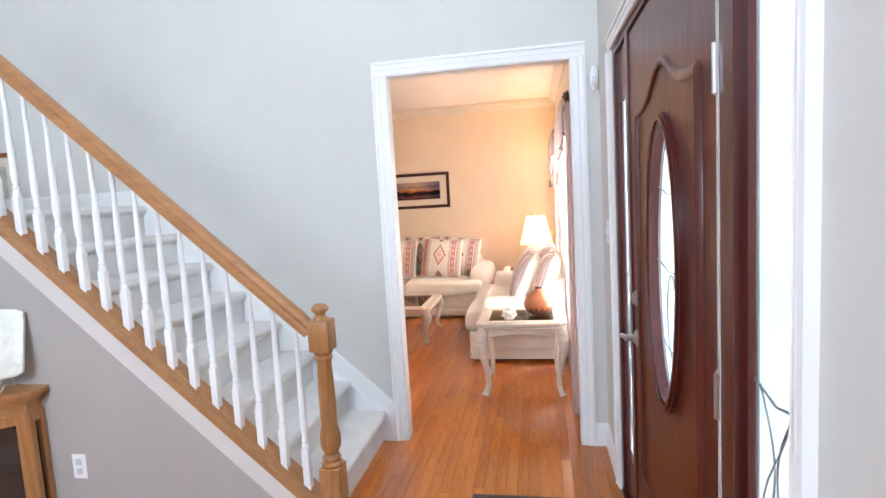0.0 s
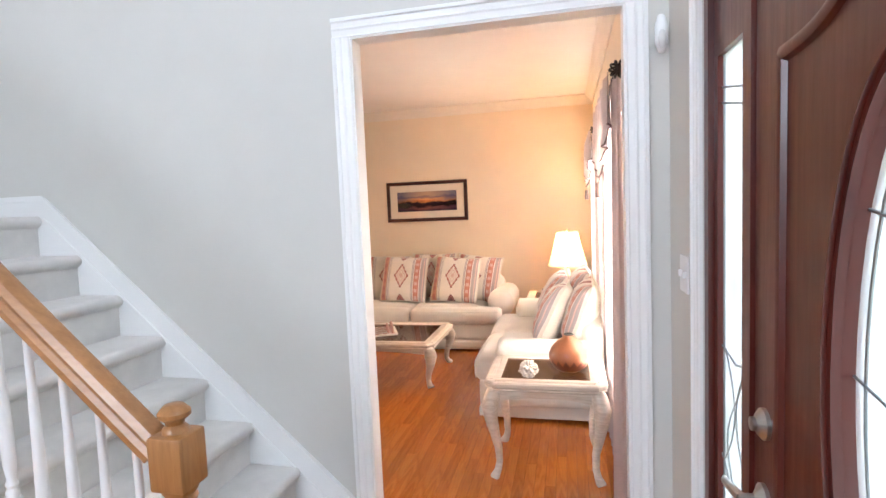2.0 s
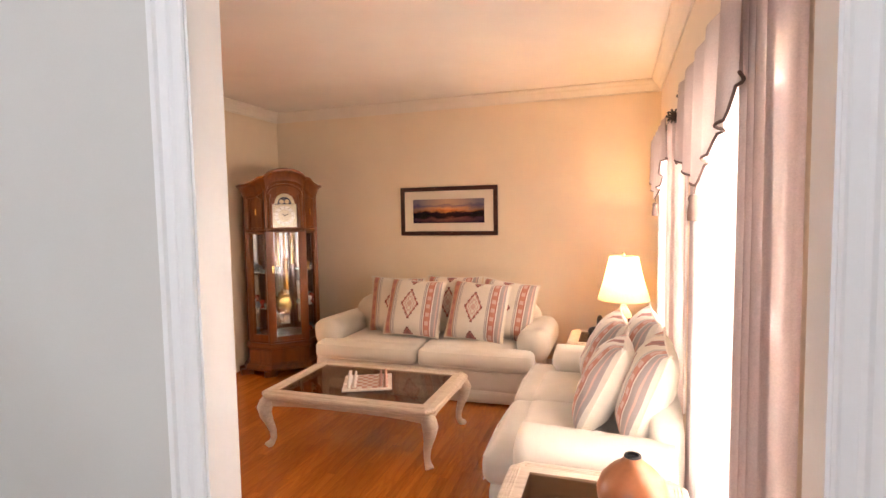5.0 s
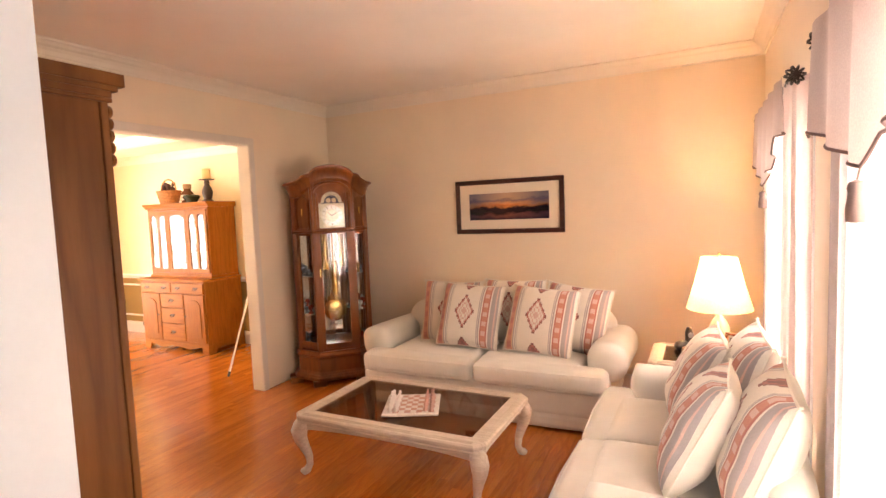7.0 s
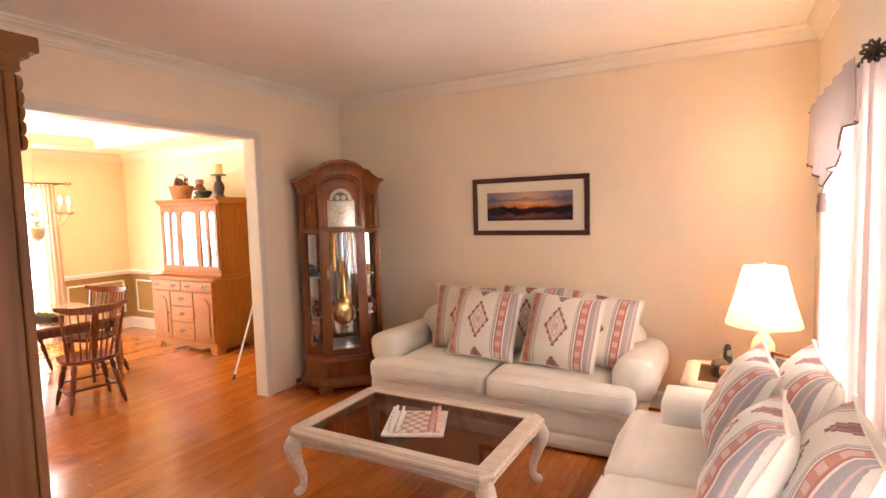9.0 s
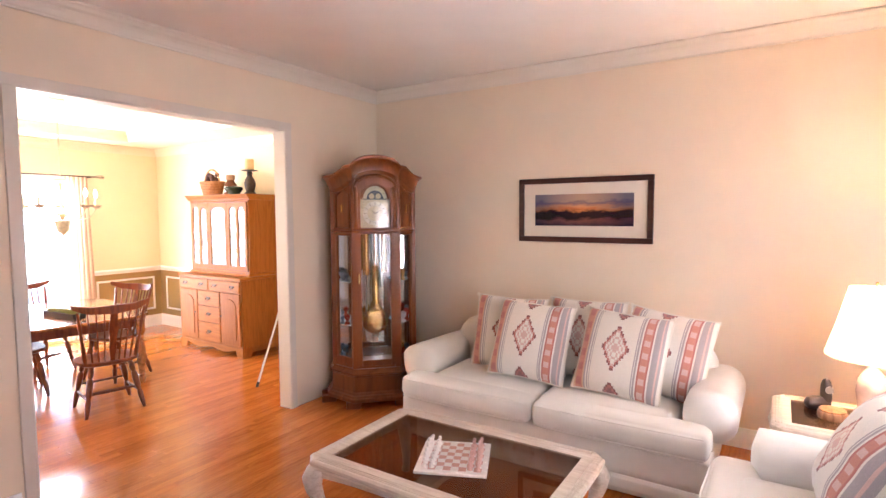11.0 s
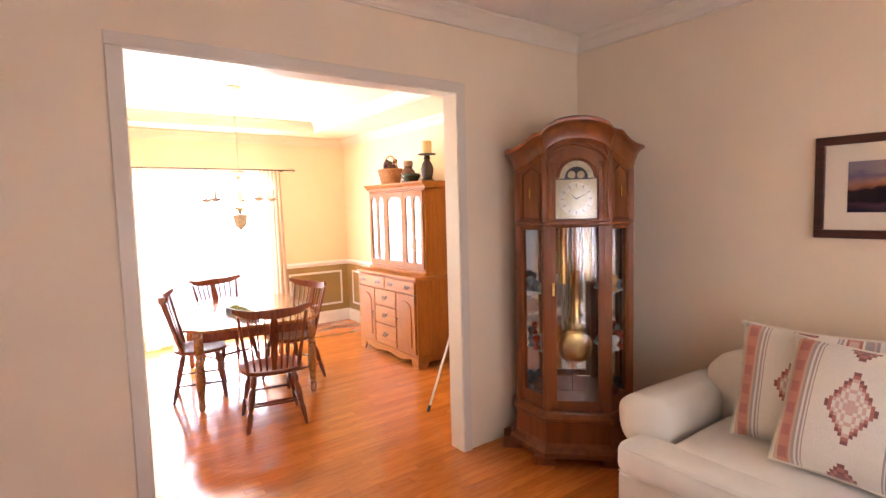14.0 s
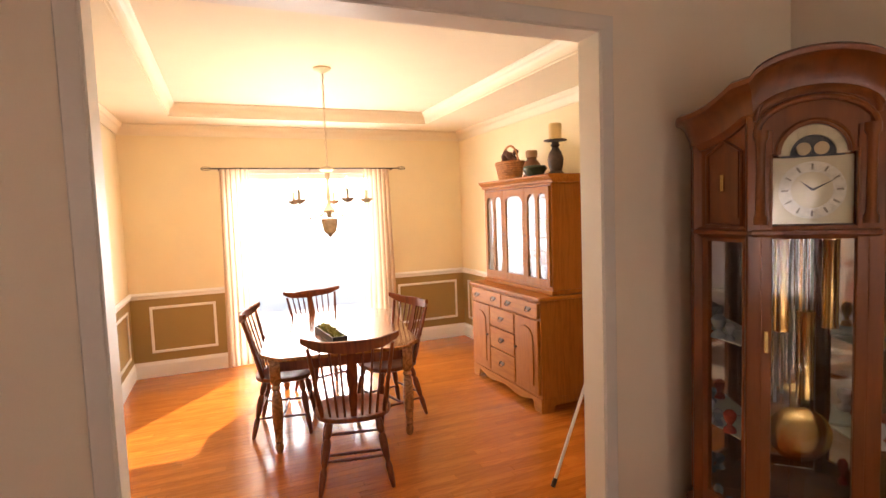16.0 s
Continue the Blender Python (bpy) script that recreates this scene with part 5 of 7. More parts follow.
def cage(bm, c, r=0.036):
    """A wrought ball finial of bent bars."""
    for k in range(5):
        a = math.pi * k / 5
        pts = [Vector(c) + Vector((r * math.sin(t) * math.cos(a), r * 1.1 * math.cos(t), r * math.sin(t) * math.sin(a))) for t in [2 * math.pi * i / 16 for i in range(16)]]
        sweep(bm, pts, 0.0045, 5, closed=True)


XR = XL - 0.09
for k, win in enumerate(WINS):
    y0, y1, z0, z1 = win
    w = tagged(new("window_%d" % (k + 1)), "tall white double-hung window behind sheer curtains", "window", kind="structure")
    bm = bmesh.new()
    for a, b, c, d in ((y0, y0 + 0.05, z0, z1), (y1 - 0.05, y1, z0, z1), (y0 + 0.05, y1 - 0.05, z0, z0 + 0.06), (y0 + 0.05, y1 - 0.05, z1 - 0.05, z1), (y0 + 0.05, y1 - 0.05, (z0 + z1) / 2 - 0.025, (z0 + z1) / 2 + 0.025)):
        box(bm, XL + 0.05, XL + 0.09, a, b, c, d)
    part("window_frame", bm, WHITE, w)
    bm = bmesh.new()
    for q in (1, 2):
        yy = y0 + (y1 - y0) * q / 3
        box(bm, XL + 0.062, XL + 0.078, yy - 0.008, yy + 0.008, z0 + 0.06, z1 - 0.05)
    part("muntin", bm, WHITE, w)
    for lo, hi in ((z0 + 0.06, (z0 + z1) / 2 - 0.025), ((z0 + z1) / 2 + 0.025, z1 - 0.05)):
        p = part("pane", box(bmesh.new(), XL + 0.068, XL + 0.072, y0 + 0.05, y1 - 0.05, lo, hi), CLEAR, w)
        p.visible_shadow = False
    bm = bmesh.new()
    box(bm, XL - 0.03, XL + 0.05, y0 - 0.02, y1 + 0.02, z0 - 0.03, z0, 0.005)
    part("window_sill", bm, WHITE, w)
    cased_w = 0.06
    bm = bmesh.new()
    box(bm, XL - 0.015, XL, y0 - cased_w, y0, z0 - 0.03, z1 + cased_w), box(bm, XL - 0.015, XL, y1, y1 + cased_w, z0 - 0.03, z1 + cased_w), box(bm, XL - 0.015, XL, y0, y1, z1, z1 + cased_w)
    part("casing", bm, WHITE, w)
    r0, r1 = (4.775, 6.075) if k == 0 else (6.68, 7.94)
    RZ = 2.075
    rod = thing("curtain_rod", pose(0, 0, 0), "dark iron curtain rod with caged ball finials", "curtain rod", "living room curtain rods")
    bm = bmesh.new()
    sweep(bm, [(XR, r0, RZ), (XR, (r0 + r1) / 2, RZ), (XR, r1, RZ)], 0.011, 10)
    part("rod", bm, IRON, rod, smooth=True)
    for yy in (r0 - 0.04, r1 + 0.04):
        bm = bmesh.new()
        cage(bm, (XR, yy, RZ))
        part("finial", bm, IRON, rod)
    for yy in (r0 + 0.05, r1 - 0.05):
        bm = bmesh.new()
        box(bm, XR, XL, yy - 0.008, yy + 0.008, RZ - 0.02, RZ - 0.006), box(bm, XL - 0.006, XL, yy - 0.02, yy + 0.02, RZ - 0.06, RZ + 0.03)
        part("bracket", bm, IRON, rod)
    cur = thing("curtain", pose(0, 0, 0), "white sheer curtains with rose edges and a swagged valance", "curtain", "living room curtains")
    part("sheer_panel", cloth(XR + 0.02, r0 + 0.12, r1 - 0.02, 0.02, RZ, 11, 0.018, seed=k), SHEER, cur, "white sheer panel", smooth=True, angle=180)
    part("edge_panel", cloth(XR, r0 + 0.01, r0 + 0.20, 0.015, RZ + 0.01, 3, 0.03, ny=40, seed=k + 3), DRAPE, cur, "rose grey side panel", smooth=True, angle=180)
    bm = cloth(0, 0, XL - XR - 0.018, 0.015, RZ + 0.01, 1.5, 0.008, ny=14, seed=k + 5)
    bmesh.ops.transform(bm, matrix=Matrix(((0, 1, 0, XR), (1, 0, 0, r0 + 0.012), (0, 0, 1, 0), (0, 0, 0, 1))), verts=bm.verts)
    part("return_panel", bm, DRAPE, cur, "rose grey side panel", smooth=True, angle=180)
    # swag: long at both tails, high between, with a dark braid along the hem
    tails = ((0.0, 0.21), (0.10, 0.215), (0.13, 0.285), (0.28, 0.295), (0.31, 0.345), (0.47, 0.36), (0.52, 0.42), (0.60, 0.40), (0.98, 0.285), (1.0, 0.30))

    def hem(u):
        for (a, p), (b, q) in zip(tails, tails[1:]):
            if u <= b:
                return RZ - p - (q - p) * (u - a) / (b - a)
        return RZ - tails[-1][1]
    part("valance", cloth(XR - 0.035, r0 + 0.06, r1 - 0.03, 0, RZ + 0.02, 5, 0.022, nz=10, seed=k + 6, bottom=hem), VALANCE, cur, "rose beige swagged valance", smooth=True, angle=180)
    bm = bmesh.new()
    pts = []
    for i in range(91):
        u = i / 90
        ph = 2 * math.pi * 5 * u + 1.3 * noise.noise(Vector((u * 4, k + 6, 0.7)))
        amp = 0.022 * (0.75 + 0.5 * noise.noise(Vector((u * 7, k + 15, 0))))
        pts.append((XR - 0.035 + amp * math.sin(ph), r0 + 0.06 + (r1 - r0 - 0.09) * u + 0.0055 * math.cos(ph), hem(u)))
    sweep(bm, pts, 0.0045, 6)
    part("braid", bm, plain("dark_braid", (0.16, 0.10, 0.09), 0.9), cur)
    yt = r0 + 0.06 + (r1 - r0 - 0.09) * 0.52
    zt = RZ - 0.42
    tas = lathe(bmesh.new(), [(0, 0.0), (0.019, 0.002), (0.020, 0.03), (0.014, 0.062), (0.018, 0.072), (0.014, 0.085), (0, 0.09)], 12, Matrix.Translation((XR - 0.045, yt, zt - 0.115)))
    sweep(tas, [(XR - 0.045, yt, zt - 0.03), (XR - 0.04, yt, zt)], 0.0025, 5)
    part("tassel", tas, plain("tassel", (0.22, 0.15, 0.13), 0.9), cur, smooth=True)

# tall oak bookcase inside the opening, seen from its side
bc = thing("oak_armoire", pose(-2.06, YD2 + 0.002, 0), "tall oak armoire with a carved crown by the opening", "armoire")
BW, BD, BH = 0.56, 0.50, 1.92
# oak of the seen side, dimmed: the shade on it is in the colour
ARM = wood("oak_dimmed", (0.105, 0.037, 0.008), (0.195, 0.073, 0.016), 0.42, ring=3, coat=0.0, gloss=0.2)
part("side", box(bmesh.new(), BW - 0.022, BW, 0, BD - 0.022, 0, BH), ARM, bc, "flat oak side panel with shade put into its colour")
part("side", box(bmesh.new(), -BW, -BW + 0.022, 0, BD - 0.022, 0, BH), OAK, bc)
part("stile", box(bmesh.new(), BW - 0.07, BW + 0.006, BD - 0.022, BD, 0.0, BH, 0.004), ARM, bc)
part("stile", box(bmesh.new(), -BW - 0.006, -BW + 0.07, BD - 0.022, BD, 0.0, BH, 0.004), OAK, bc)
part("back", box(bmesh.new(), -BW + 0.022, BW - 0.022, 0, 0.01, 0.05, BH), OAK, bc)
for a, b in ((-BW + 0.07, -0.003), (0.003, BW - 0.07)):
    d = part("door", box(bmesh.new(), a, b, BD - 0.02, BD, 0.10, BH - 0.02, 0.006), OAK, bc)
    part("knob", lathe(bmesh.new(), [(0, 0), (0.006, 0), (0.006, 0.012), (0.014, 0.02), (0, 0.028)], 12, pose((b - 0.04) if a < 0 else (a + 0.04), BD, 0.95, -90, 0, 0)), BRASS, d)
bm = bmesh.new()
for i, (p, z) in enumerate(((0.0, BH), (0.012, BH + 0.012), (0.012, BH + 0.03), (0.03, BH + 0.045), (0.05, BH + 0.08))):
    if i:
        box(bm, -BW - 0.006, BW + 0.006, 0.0, BD + p, zp, z, 0.003)
    zp = z
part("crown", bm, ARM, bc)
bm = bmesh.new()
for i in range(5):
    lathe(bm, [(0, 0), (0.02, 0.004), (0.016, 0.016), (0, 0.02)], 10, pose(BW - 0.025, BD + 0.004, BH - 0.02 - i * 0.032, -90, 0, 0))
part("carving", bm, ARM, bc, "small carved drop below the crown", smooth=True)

# ---- longcase clock in the corner ----
CF, CS, CB = 0.175, 0.335, 0.33      # half front, half width, depth
CY = 0.20                            # where the canted sides end


def plan(grow=0.0, back=0.0):
    k = grow
    return [(-CF - k * 0.42, -k), (CF + k * 0.42, -k), (CS + k, CY - k * 0.42), (CS + k, CB + back), (-CS - k, CB + back), (-CS - k, CY - k * 0.42)]


clock = thing("longcase_clock", pose(-3.19, 8.04, 0, 0, 0, 45), "tall cherry corner clock with glazed canted sides", "clock")


def loft(steps):
    """One turned-out skin over the clock's plan: (grow, height) from the bottom up."""
    bm = bmesh.new()
    rings = [[bm.verts.new((x, y, z)) for x, y in plan(g)] for g, z in steps]
    for a, b in zip(rings, rings[1:]):
        for i in range(6):
            bm.faces.new((a[i], a[(i + 1) % 6], b[(i + 1) % 6], b[i]))
    bm.faces.new(rings[0]), bm.faces.new(rings[-1])
    return bm


part("plinth", loft([(0.066, 0.05), (0.070, 0.054), (0.070, 0.082), (0.062, 0.088), (0.058, 0.10), (0.044, 0.108), (0.036, 0.12), (0.028, 0.128), (0.028, 0.248), (0.034, 0.254), (0.038, 0.266), (0.046, 0.272), (0.046, 0.282), (0.032, 0.292), (0.018, 0.304), (0.014, 0.315)]), CHERRY, clock)
for x, y in plan(0.06):
    part("bracket_foot", box(bmesh.new(), x - 0.06, x + 0.06, y - 0.02 if y > 0 else y, y + 0.05, 0.0, 0.055, 0.006), CHERRY, clock)
# case: corner posts, floor, back with mirrors
bm = bmesh.new()
for x, y in plan()[:4:1] + plan()[4:]:
    r = 0.024
    part("corner_post", box(bmesh.new(), x - r, x + r, y - r + 0.012, y + r + 0.012, 0.315, 1.86, 0.005), CHERRY, clock)
part("case_floor", prism(bm, plan(-0.008), "z", 0.315, 0.335), CHERRY, clock)
for s in (-1, 1):
    part("back_board", prism(bmesh.new(), [(s * CS, CB), (s * CS, CB - 0.012), (0, CB - 0.012), (0, CB)], "z", 0.05, 1.86), CHERRY, clock)
    part("side_board", box(bmesh.new(), s * CS - 0.012, s * CS + 0.012, CY, CB - 0.03, 0.315, 1.86), CHERRY, clock)
for s in (-1, 1):
    part("mirror_back", prism(bmesh.new(), [(s * (CS - 0.014), CB - 0.014), (s * (CS - 0.014), CB - 0.018), (s * 0.002, CB - 0.018), (s * 0.002, CB - 0.014)], "z", 0.34, 1.46), MIRROR, clock, "mirrored back")


def cant(s, z0, z1, inset, thick, bm, lo=0.0, hi=1.0):
    """A slab along a canted side."""
    a, b = Vector((s * CF, 0)), Vector((s * CS, CY))
    d = b - a
    p, q = a + d * lo, a + d * hi
    nrm = Vector((d.y, -d.x)).normalized() * (1 if s > 0 else -1)
    if nrm.y > 0:
        nrm = -nrm
    o = nrm * -inset
    prism(bm, [tuple(p + o), tuple(q + o), tuple(q + o - nrm * thick), tuple(p + o - nrm * thick)], "z", z0, z1)


# front door: stiles, rails, arched dial opening, glass
fd = part("front_door", box(box(box(box(bmesh.new(), -CF + 0.02, -CF + 0.055, -0.012, 0.014, 0.34, 1.80, 0.004), CF - 0.055, CF - 0.02, -0.012, 0.014, 0.34, 1.80, 0.004), -CF + 0.055, CF - 0.055, -0.012, 0.014, 0.34, 0.385, 0.003), -CF + 0.055, CF - 0.055, -0.010, 0.014, 1.435, 1.47, 0.003), CHERRY, clock)
part("lower_pane", box(bmesh.new(), -CF + 0.055, CF - 0.055, -0.002, 0.002, 0.385, 1.435), CLEAR, fd)
part("latch", box(bmesh.new(), -CF + 0.03, -CF + 0.045, -0.02, -0.012, 1.02, 1.10, 0.003), BRASS, fd, "small brass latch")
# bonnet front with the arched opening over the dial
AR = CF - 0.055
bm = bmesh.new()
ZA = 1.715
hole = [(AR, 1.47), (AR, ZA)] + arc(0, ZA, AR * 0.80, 0, 180, 14)[0:] + [(-AR, ZA), (-AR, 1.47)]
top = [(CF, 1.47)] + [(CF, 1.80)] + arc(0, 1.80, CF, 0, 180, 14, 0.12) + [(-CF, 1.80), (-CF, 1.47)]
hole2 = [hole[0]] + [hole[1]] + hole[2:-2] + [hole[-2], hole[-1]]
top2 = [top[0]] + [top[1]] + top[2:-2] + [top[-2], top[-1]]
vs = {}
for y in (-0.006, 0.016):
    vs[y] = ([bm.verts.new((x, y, z)) for x, z in hole2], [bm.verts.new((x, y, z)) for x, z in top2])
n = len(hole2)
for i in range(n - 1):
    for y in vs:
        h, t = vs[y]
        bm.faces.new((h[i], h[i + 1], t[i + 1], t[i]))
    for k in (0, 1):
        a, b = vs[-0.006][k], vs[0.016][k]
        bm.faces.new((a[i], a[i + 1], b[i + 1], b[i]))
part("bonnet_front", bm, CHERRY, clock)
DIAL = plain("dial_plate", (0.60, 0.50, 0.32), 0.35, 0.35, vary=0.14, scale=18, grain=90)
dial = part("dial", box(bmesh.new(), -AR + 0.002, AR - 0.002, 0.02, 0.026, 1.475, 1.705), DIAL, clock, "silvered dial with a brass chapter ring")
bm = bmesh.new()
prism(bm, arc(0, ZA - 0.012, AR * 0.76, 0, 180, 16), "y", 0.018, 0.025)
part("moon_arch", bm, plain("night_enamel", (0.03, 0.035, 0.05), 0.3), dial, "dark moon-phase arch")
def flat_ring(bm, c, r0, r1, y, z, n=40, t=0.003):
    a = [[bm.verts.new((c + r * math.cos(2 * math.pi * i / n), yy, z + r * math.sin(2 * math.pi * i / n))) for i in range(n)] for yy in (y, y - t) for r in (r0, r1)]
    for i in range(n):
        j = (i + 1) % n
        for p, q in ((0, 1), (1, 3), (3, 2), (2, 0)):
            bm.faces.new((a[p][i], a[p][j], a[q][j], a[q][i]))
bm = bmesh.new()
flat_ring(bm, 0, 0.062, 0.098, 0.019, 1.59)
part("chapter_ring", bm, plain("silvered_ring", (0.70, 0.63, 0.49), 0.4, 0.3, vary=0.2, scale=30), dial, "silvered chapter ring")
bm = bmesh.new()
for k in range(12):
    a = math.pi * k / 6
    c, s = math.cos(a), math.sin(a)
    prism(bm, [(0.070 * s - 0.003 * c, 1.59 + 0.070 * c + 0.003 * s), (0.070 * s + 0.003 * c, 1.59 + 0.070 * c - 0.003 * s), (0.090 * s + 0.003 * c, 1.59 + 0.090 * c - 0.003 * s), (0.090 * s - 0.003 * c, 1.59 + 0.090 * c + 0.003 * s)], "y", 0.0145, 0.0165)
part("hour_marks", bm, plain("faded_ink", (0.22, 0.18, 0.13), 0.6), dial)
bm = bmesh.new()
for ang, ln in ((62, 0.075), (-48, 0.05)):
    a = radians(ang)
    c, s = math.cos(a), math.sin(a)
    prism(bm, [(-0.004 * c, 1.59 + 0.004 * s), (0.004 * c, 1.59 - 0.004 * s), (ln * s, 1.59 + ln * c)], "y", 0.010, 0.012)
part("pointers", bm, BLACK, dial)
bm = bmesh.new()
for x in (-0.026, 0.026):
    lathe(bm, [(0, 0), (0.022, 0), (0.022, 0.003), (0, 0.004)], 20, pose(x, 0.018, ZA + 0.016, 90, 0, 0))
part("moon_discs", bm, plain("moon_gold", (0.6, 0.45, 0.25), 0.4), dial)
bm = bmesh.new()
flat_ring(bm, 0, AR * 0.56, AR * 0.86, 0.016, ZA - 0.005, 40, 0.008)
bmesh.ops.delete(bm, geom=[v for v in bm.verts if v.co.z < ZA - 0.01], context="VERTS")
part("arch_ring", bm, DIAL, dial)
part("bonnet_pane", box(bmesh.new(), -AR, AR, 0.004, 0.008, 1.475, 1.82), CLEAR, clock)
for s in (-1, 1):
    bm = bmesh.new()
    cant(s, 0.34, 0.40, -0.004, 0.02, bm, 0.08, 0.92), cant(s, 1.41, 1.86, -0.002, 0.02, bm, 0.06, 0.94)
    cant(s, 0.40, 1.41, -0.003, 0.02, bm, 0.08, 0.18), cant(s, 0.40, 1.41, -0.003, 0.02, bm, 0.82, 0.92)
    sp = part("side_frame", bm, CHERRY, clock)
    bm = bmesh.new()
    cant(s, 1.50, 1.74, 0.0 - 0.008, 0.008, bm, 0.24, 0.76)
    part("raised_panel", bm, CHERRY, sp)
    a, b = Vector((s * CF, 0)), Vector((s * CS, CY))
    d = b - a
    nrm = Vector((s * d.y, -abs(d.x))).normalized() * 0.007
    rect = [a + d * lo + nrm for lo in (0.19, 0.81)]
    bm = bmesh.new()
    sweep(bm, [(*rect[0], 1.475), (*rect[0], 1.74), (*((rect[0] + rect[1]) / 2), 1.785), (*rect[1], 1.74), (*rect[1], 1.475)], 0.007, 6, closed=True)
    part("panel_bead", bm, CHERRY, sp, smooth=True)
    bm = bmesh.new()
    cant(s, 0.40, 1.41, 0.004, 0.004, bm, 0.18, 0.82)
    part("side_pane", bm, CLEAR, sp)
    bm = bmesh.new()
    cant(s, 1.60, 1.66, -0.016, 0.006, bm, 0.47, 0.53)
    part("escutcheon", bm, BRASS, sp)
# cornice: straight over the sides, swept up to a round arch over the front
def cornice(u):
    """Height of the cornice across the front, u from -1 to 1."""
    a = abs(u)
    return 1.885 + (0.165 * math.sqrt(max(0, 1 - (a / 0.62) ** 2)) if a < 0.60 else 0.0)
bm = bmesh.new()
base = []
pl = plan(0.0)
path = [(-CS, CB), (-CS, CY), (-CF, 0), (CF, 0), (CS, CY), (CS, CB)]
pts = []
for (ax, ay), (bx, by), n in ((path[0], path[1], 2), (path[1], path[2], 8), (path[2], path[3], 20), (path[3], path[4], 8), (path[4], path[5], 2)):
    for i in range(n):
        pts.append((ax + (bx - ax) * i / n, ay + (by - ay) * i / n))
pts.append(path[-1])
def rise(x, y):
    if abs(x) <= CF + 1e-6:
        return 0.055 + 0.095 * math.sqrt(max(0, 1 - (x / (CF * 1.02)) ** 2))
    k = (abs(x) - CF) / (CS - CF)
    return 0.088 * (1 - k) ** 1.9
prof = [(0.0, -0.085), (0.012, -0.082), (0.016, -0.068), (0.028, -0.058), (0.030, -0.035), (0.040, -0.012), (0.048, 0.010), (0.066, 0.030), (0.082, 0.036), (0.085, 0.052), (0.072, 0.062), (0.0, 0.066)]
cen = Vector((0, 0.18))
loops = []
for x, y in pts:
    out = Vector((x, y)) - cen
    if abs(x) <= CF:
        out = Vector((x * 0.35 / CF, -1))
    elif y >= CY:
        out = Vector((math.copysign(1, x), -0.25 if y < CY + 0.01 else 0))
    else:
        out = Vector((math.copysign(0.72, x), -0.69))
    out.normalize()
    z = 1.845 + rise(x, y)
    loops.append([bm.verts.new((x + out.x * o, y + out.y * o, z + h)) for o, h in prof])
for a, b in zip(loops, loops[1:]):
    for i in range(len(prof) - 1):
        bm.faces.new((a[i], b[i], b[i + 1], a[i + 1]))
part("cornice", bm, CHERRY, clock, "swept moulded cornice", smooth=True)
# frieze that fills between the bonnet and the cornice, and the top board
bm = bmesh.new()
rows = []
for x, y in pts:
    k = 0.985
    rows.append([bm.verts.new((x * k, y * k + 0.003, 1.78)), bm.verts.new((x * k, y * k + 0.003, 1.845 + rise(x, y) + 0.064))])
for a, b in zip(rows, rows[1:]):
    if abs((a[0].co.x + b[0].co.x) / 2) > CF * 0.98:
        bm.faces.new((a[0], b[0], b[1], a[1]))
topc = [r[1] for r in rows]
bm.faces.new([bm.verts.new((v.co.x * 0.99, min(v.co.y, CB), 1.90)) for v in topc])
part("frieze", bm, CHERRY, clock)
bm = bmesh.new()
prism(bm, [(CF, 1.80), (CF, 1.915)] + [(CF * math.cos(math.pi * i / 16), 1.915 + 0.085 * math.sin(math.pi * i / 16)) for i in range(1, 16)] + [(-CF, 1.915), (-CF, 1.80)] + [(-CF * math.cos(math.pi * i / 16), 1.80 + 0.118 * math.sin(math.pi * i / 16)) for i in range(1, 16)], "y", -0.010, 0.02)
part("arched_head", bm, CHERRY, clock)
for rad, lift, y, th in ((CF * 0.97, 0.108, -0.012, 0.011), (CF * 0.99, 0.150, -0.014, 0.009)):
    bm = bmesh.new()
    sweep(bm, [(rad * math.cos(math.pi * i / 20), y, 1.79 + (lift - 0.108) + lift * math.sin(math.pi * i / 20)) for i in range(21)], th, 8)
    part("arch_moulding", bm, CHERRY, clock, smooth=True)
bm = bmesh.new()
sweep(bm, [(AR + 0.006, -0.008, 1.47), (AR + 0.006, -0.008, ZA)] + [(x * 1.06, -0.008, ZA + (z - ZA) * 1.06) for x, z in arc(0, ZA, AR * 0.86, 0, 180, 16)] + [(-AR - 0.006, -0.008, ZA), (-AR - 0.006, -0.008, 1.47)], 0.007, 6)
part("dial_bead", bm, CHERRY, clock, smooth=True)
for s in (-1, 1):
    part("column", lathe(bmesh.new(), [(0, 1.475), (0.022, 1.475), (0.022, 1.50), (0.016, 1.51), (0.014, 1.66), (0.016, 1.76), (0.024, 1.775), (0.024, 1.80), (0, 1.80)], 14, Matrix.Translation((s * (CF - 0.018), -0.012, 0))), CHERRY, clock, smooth=True)
part("bonnet_ledge", loft([(0.004, 1.424), (0.010, 1.430), (0.024, 1.440), (0.024, 1.452), (0.012, 1.458), (0.010, 1.464)]), CHERRY, clock)
part("seat_board", prism(bmesh.new(), plan(-0.02), "z", 1.44, 1.46), CHERRY, clock)
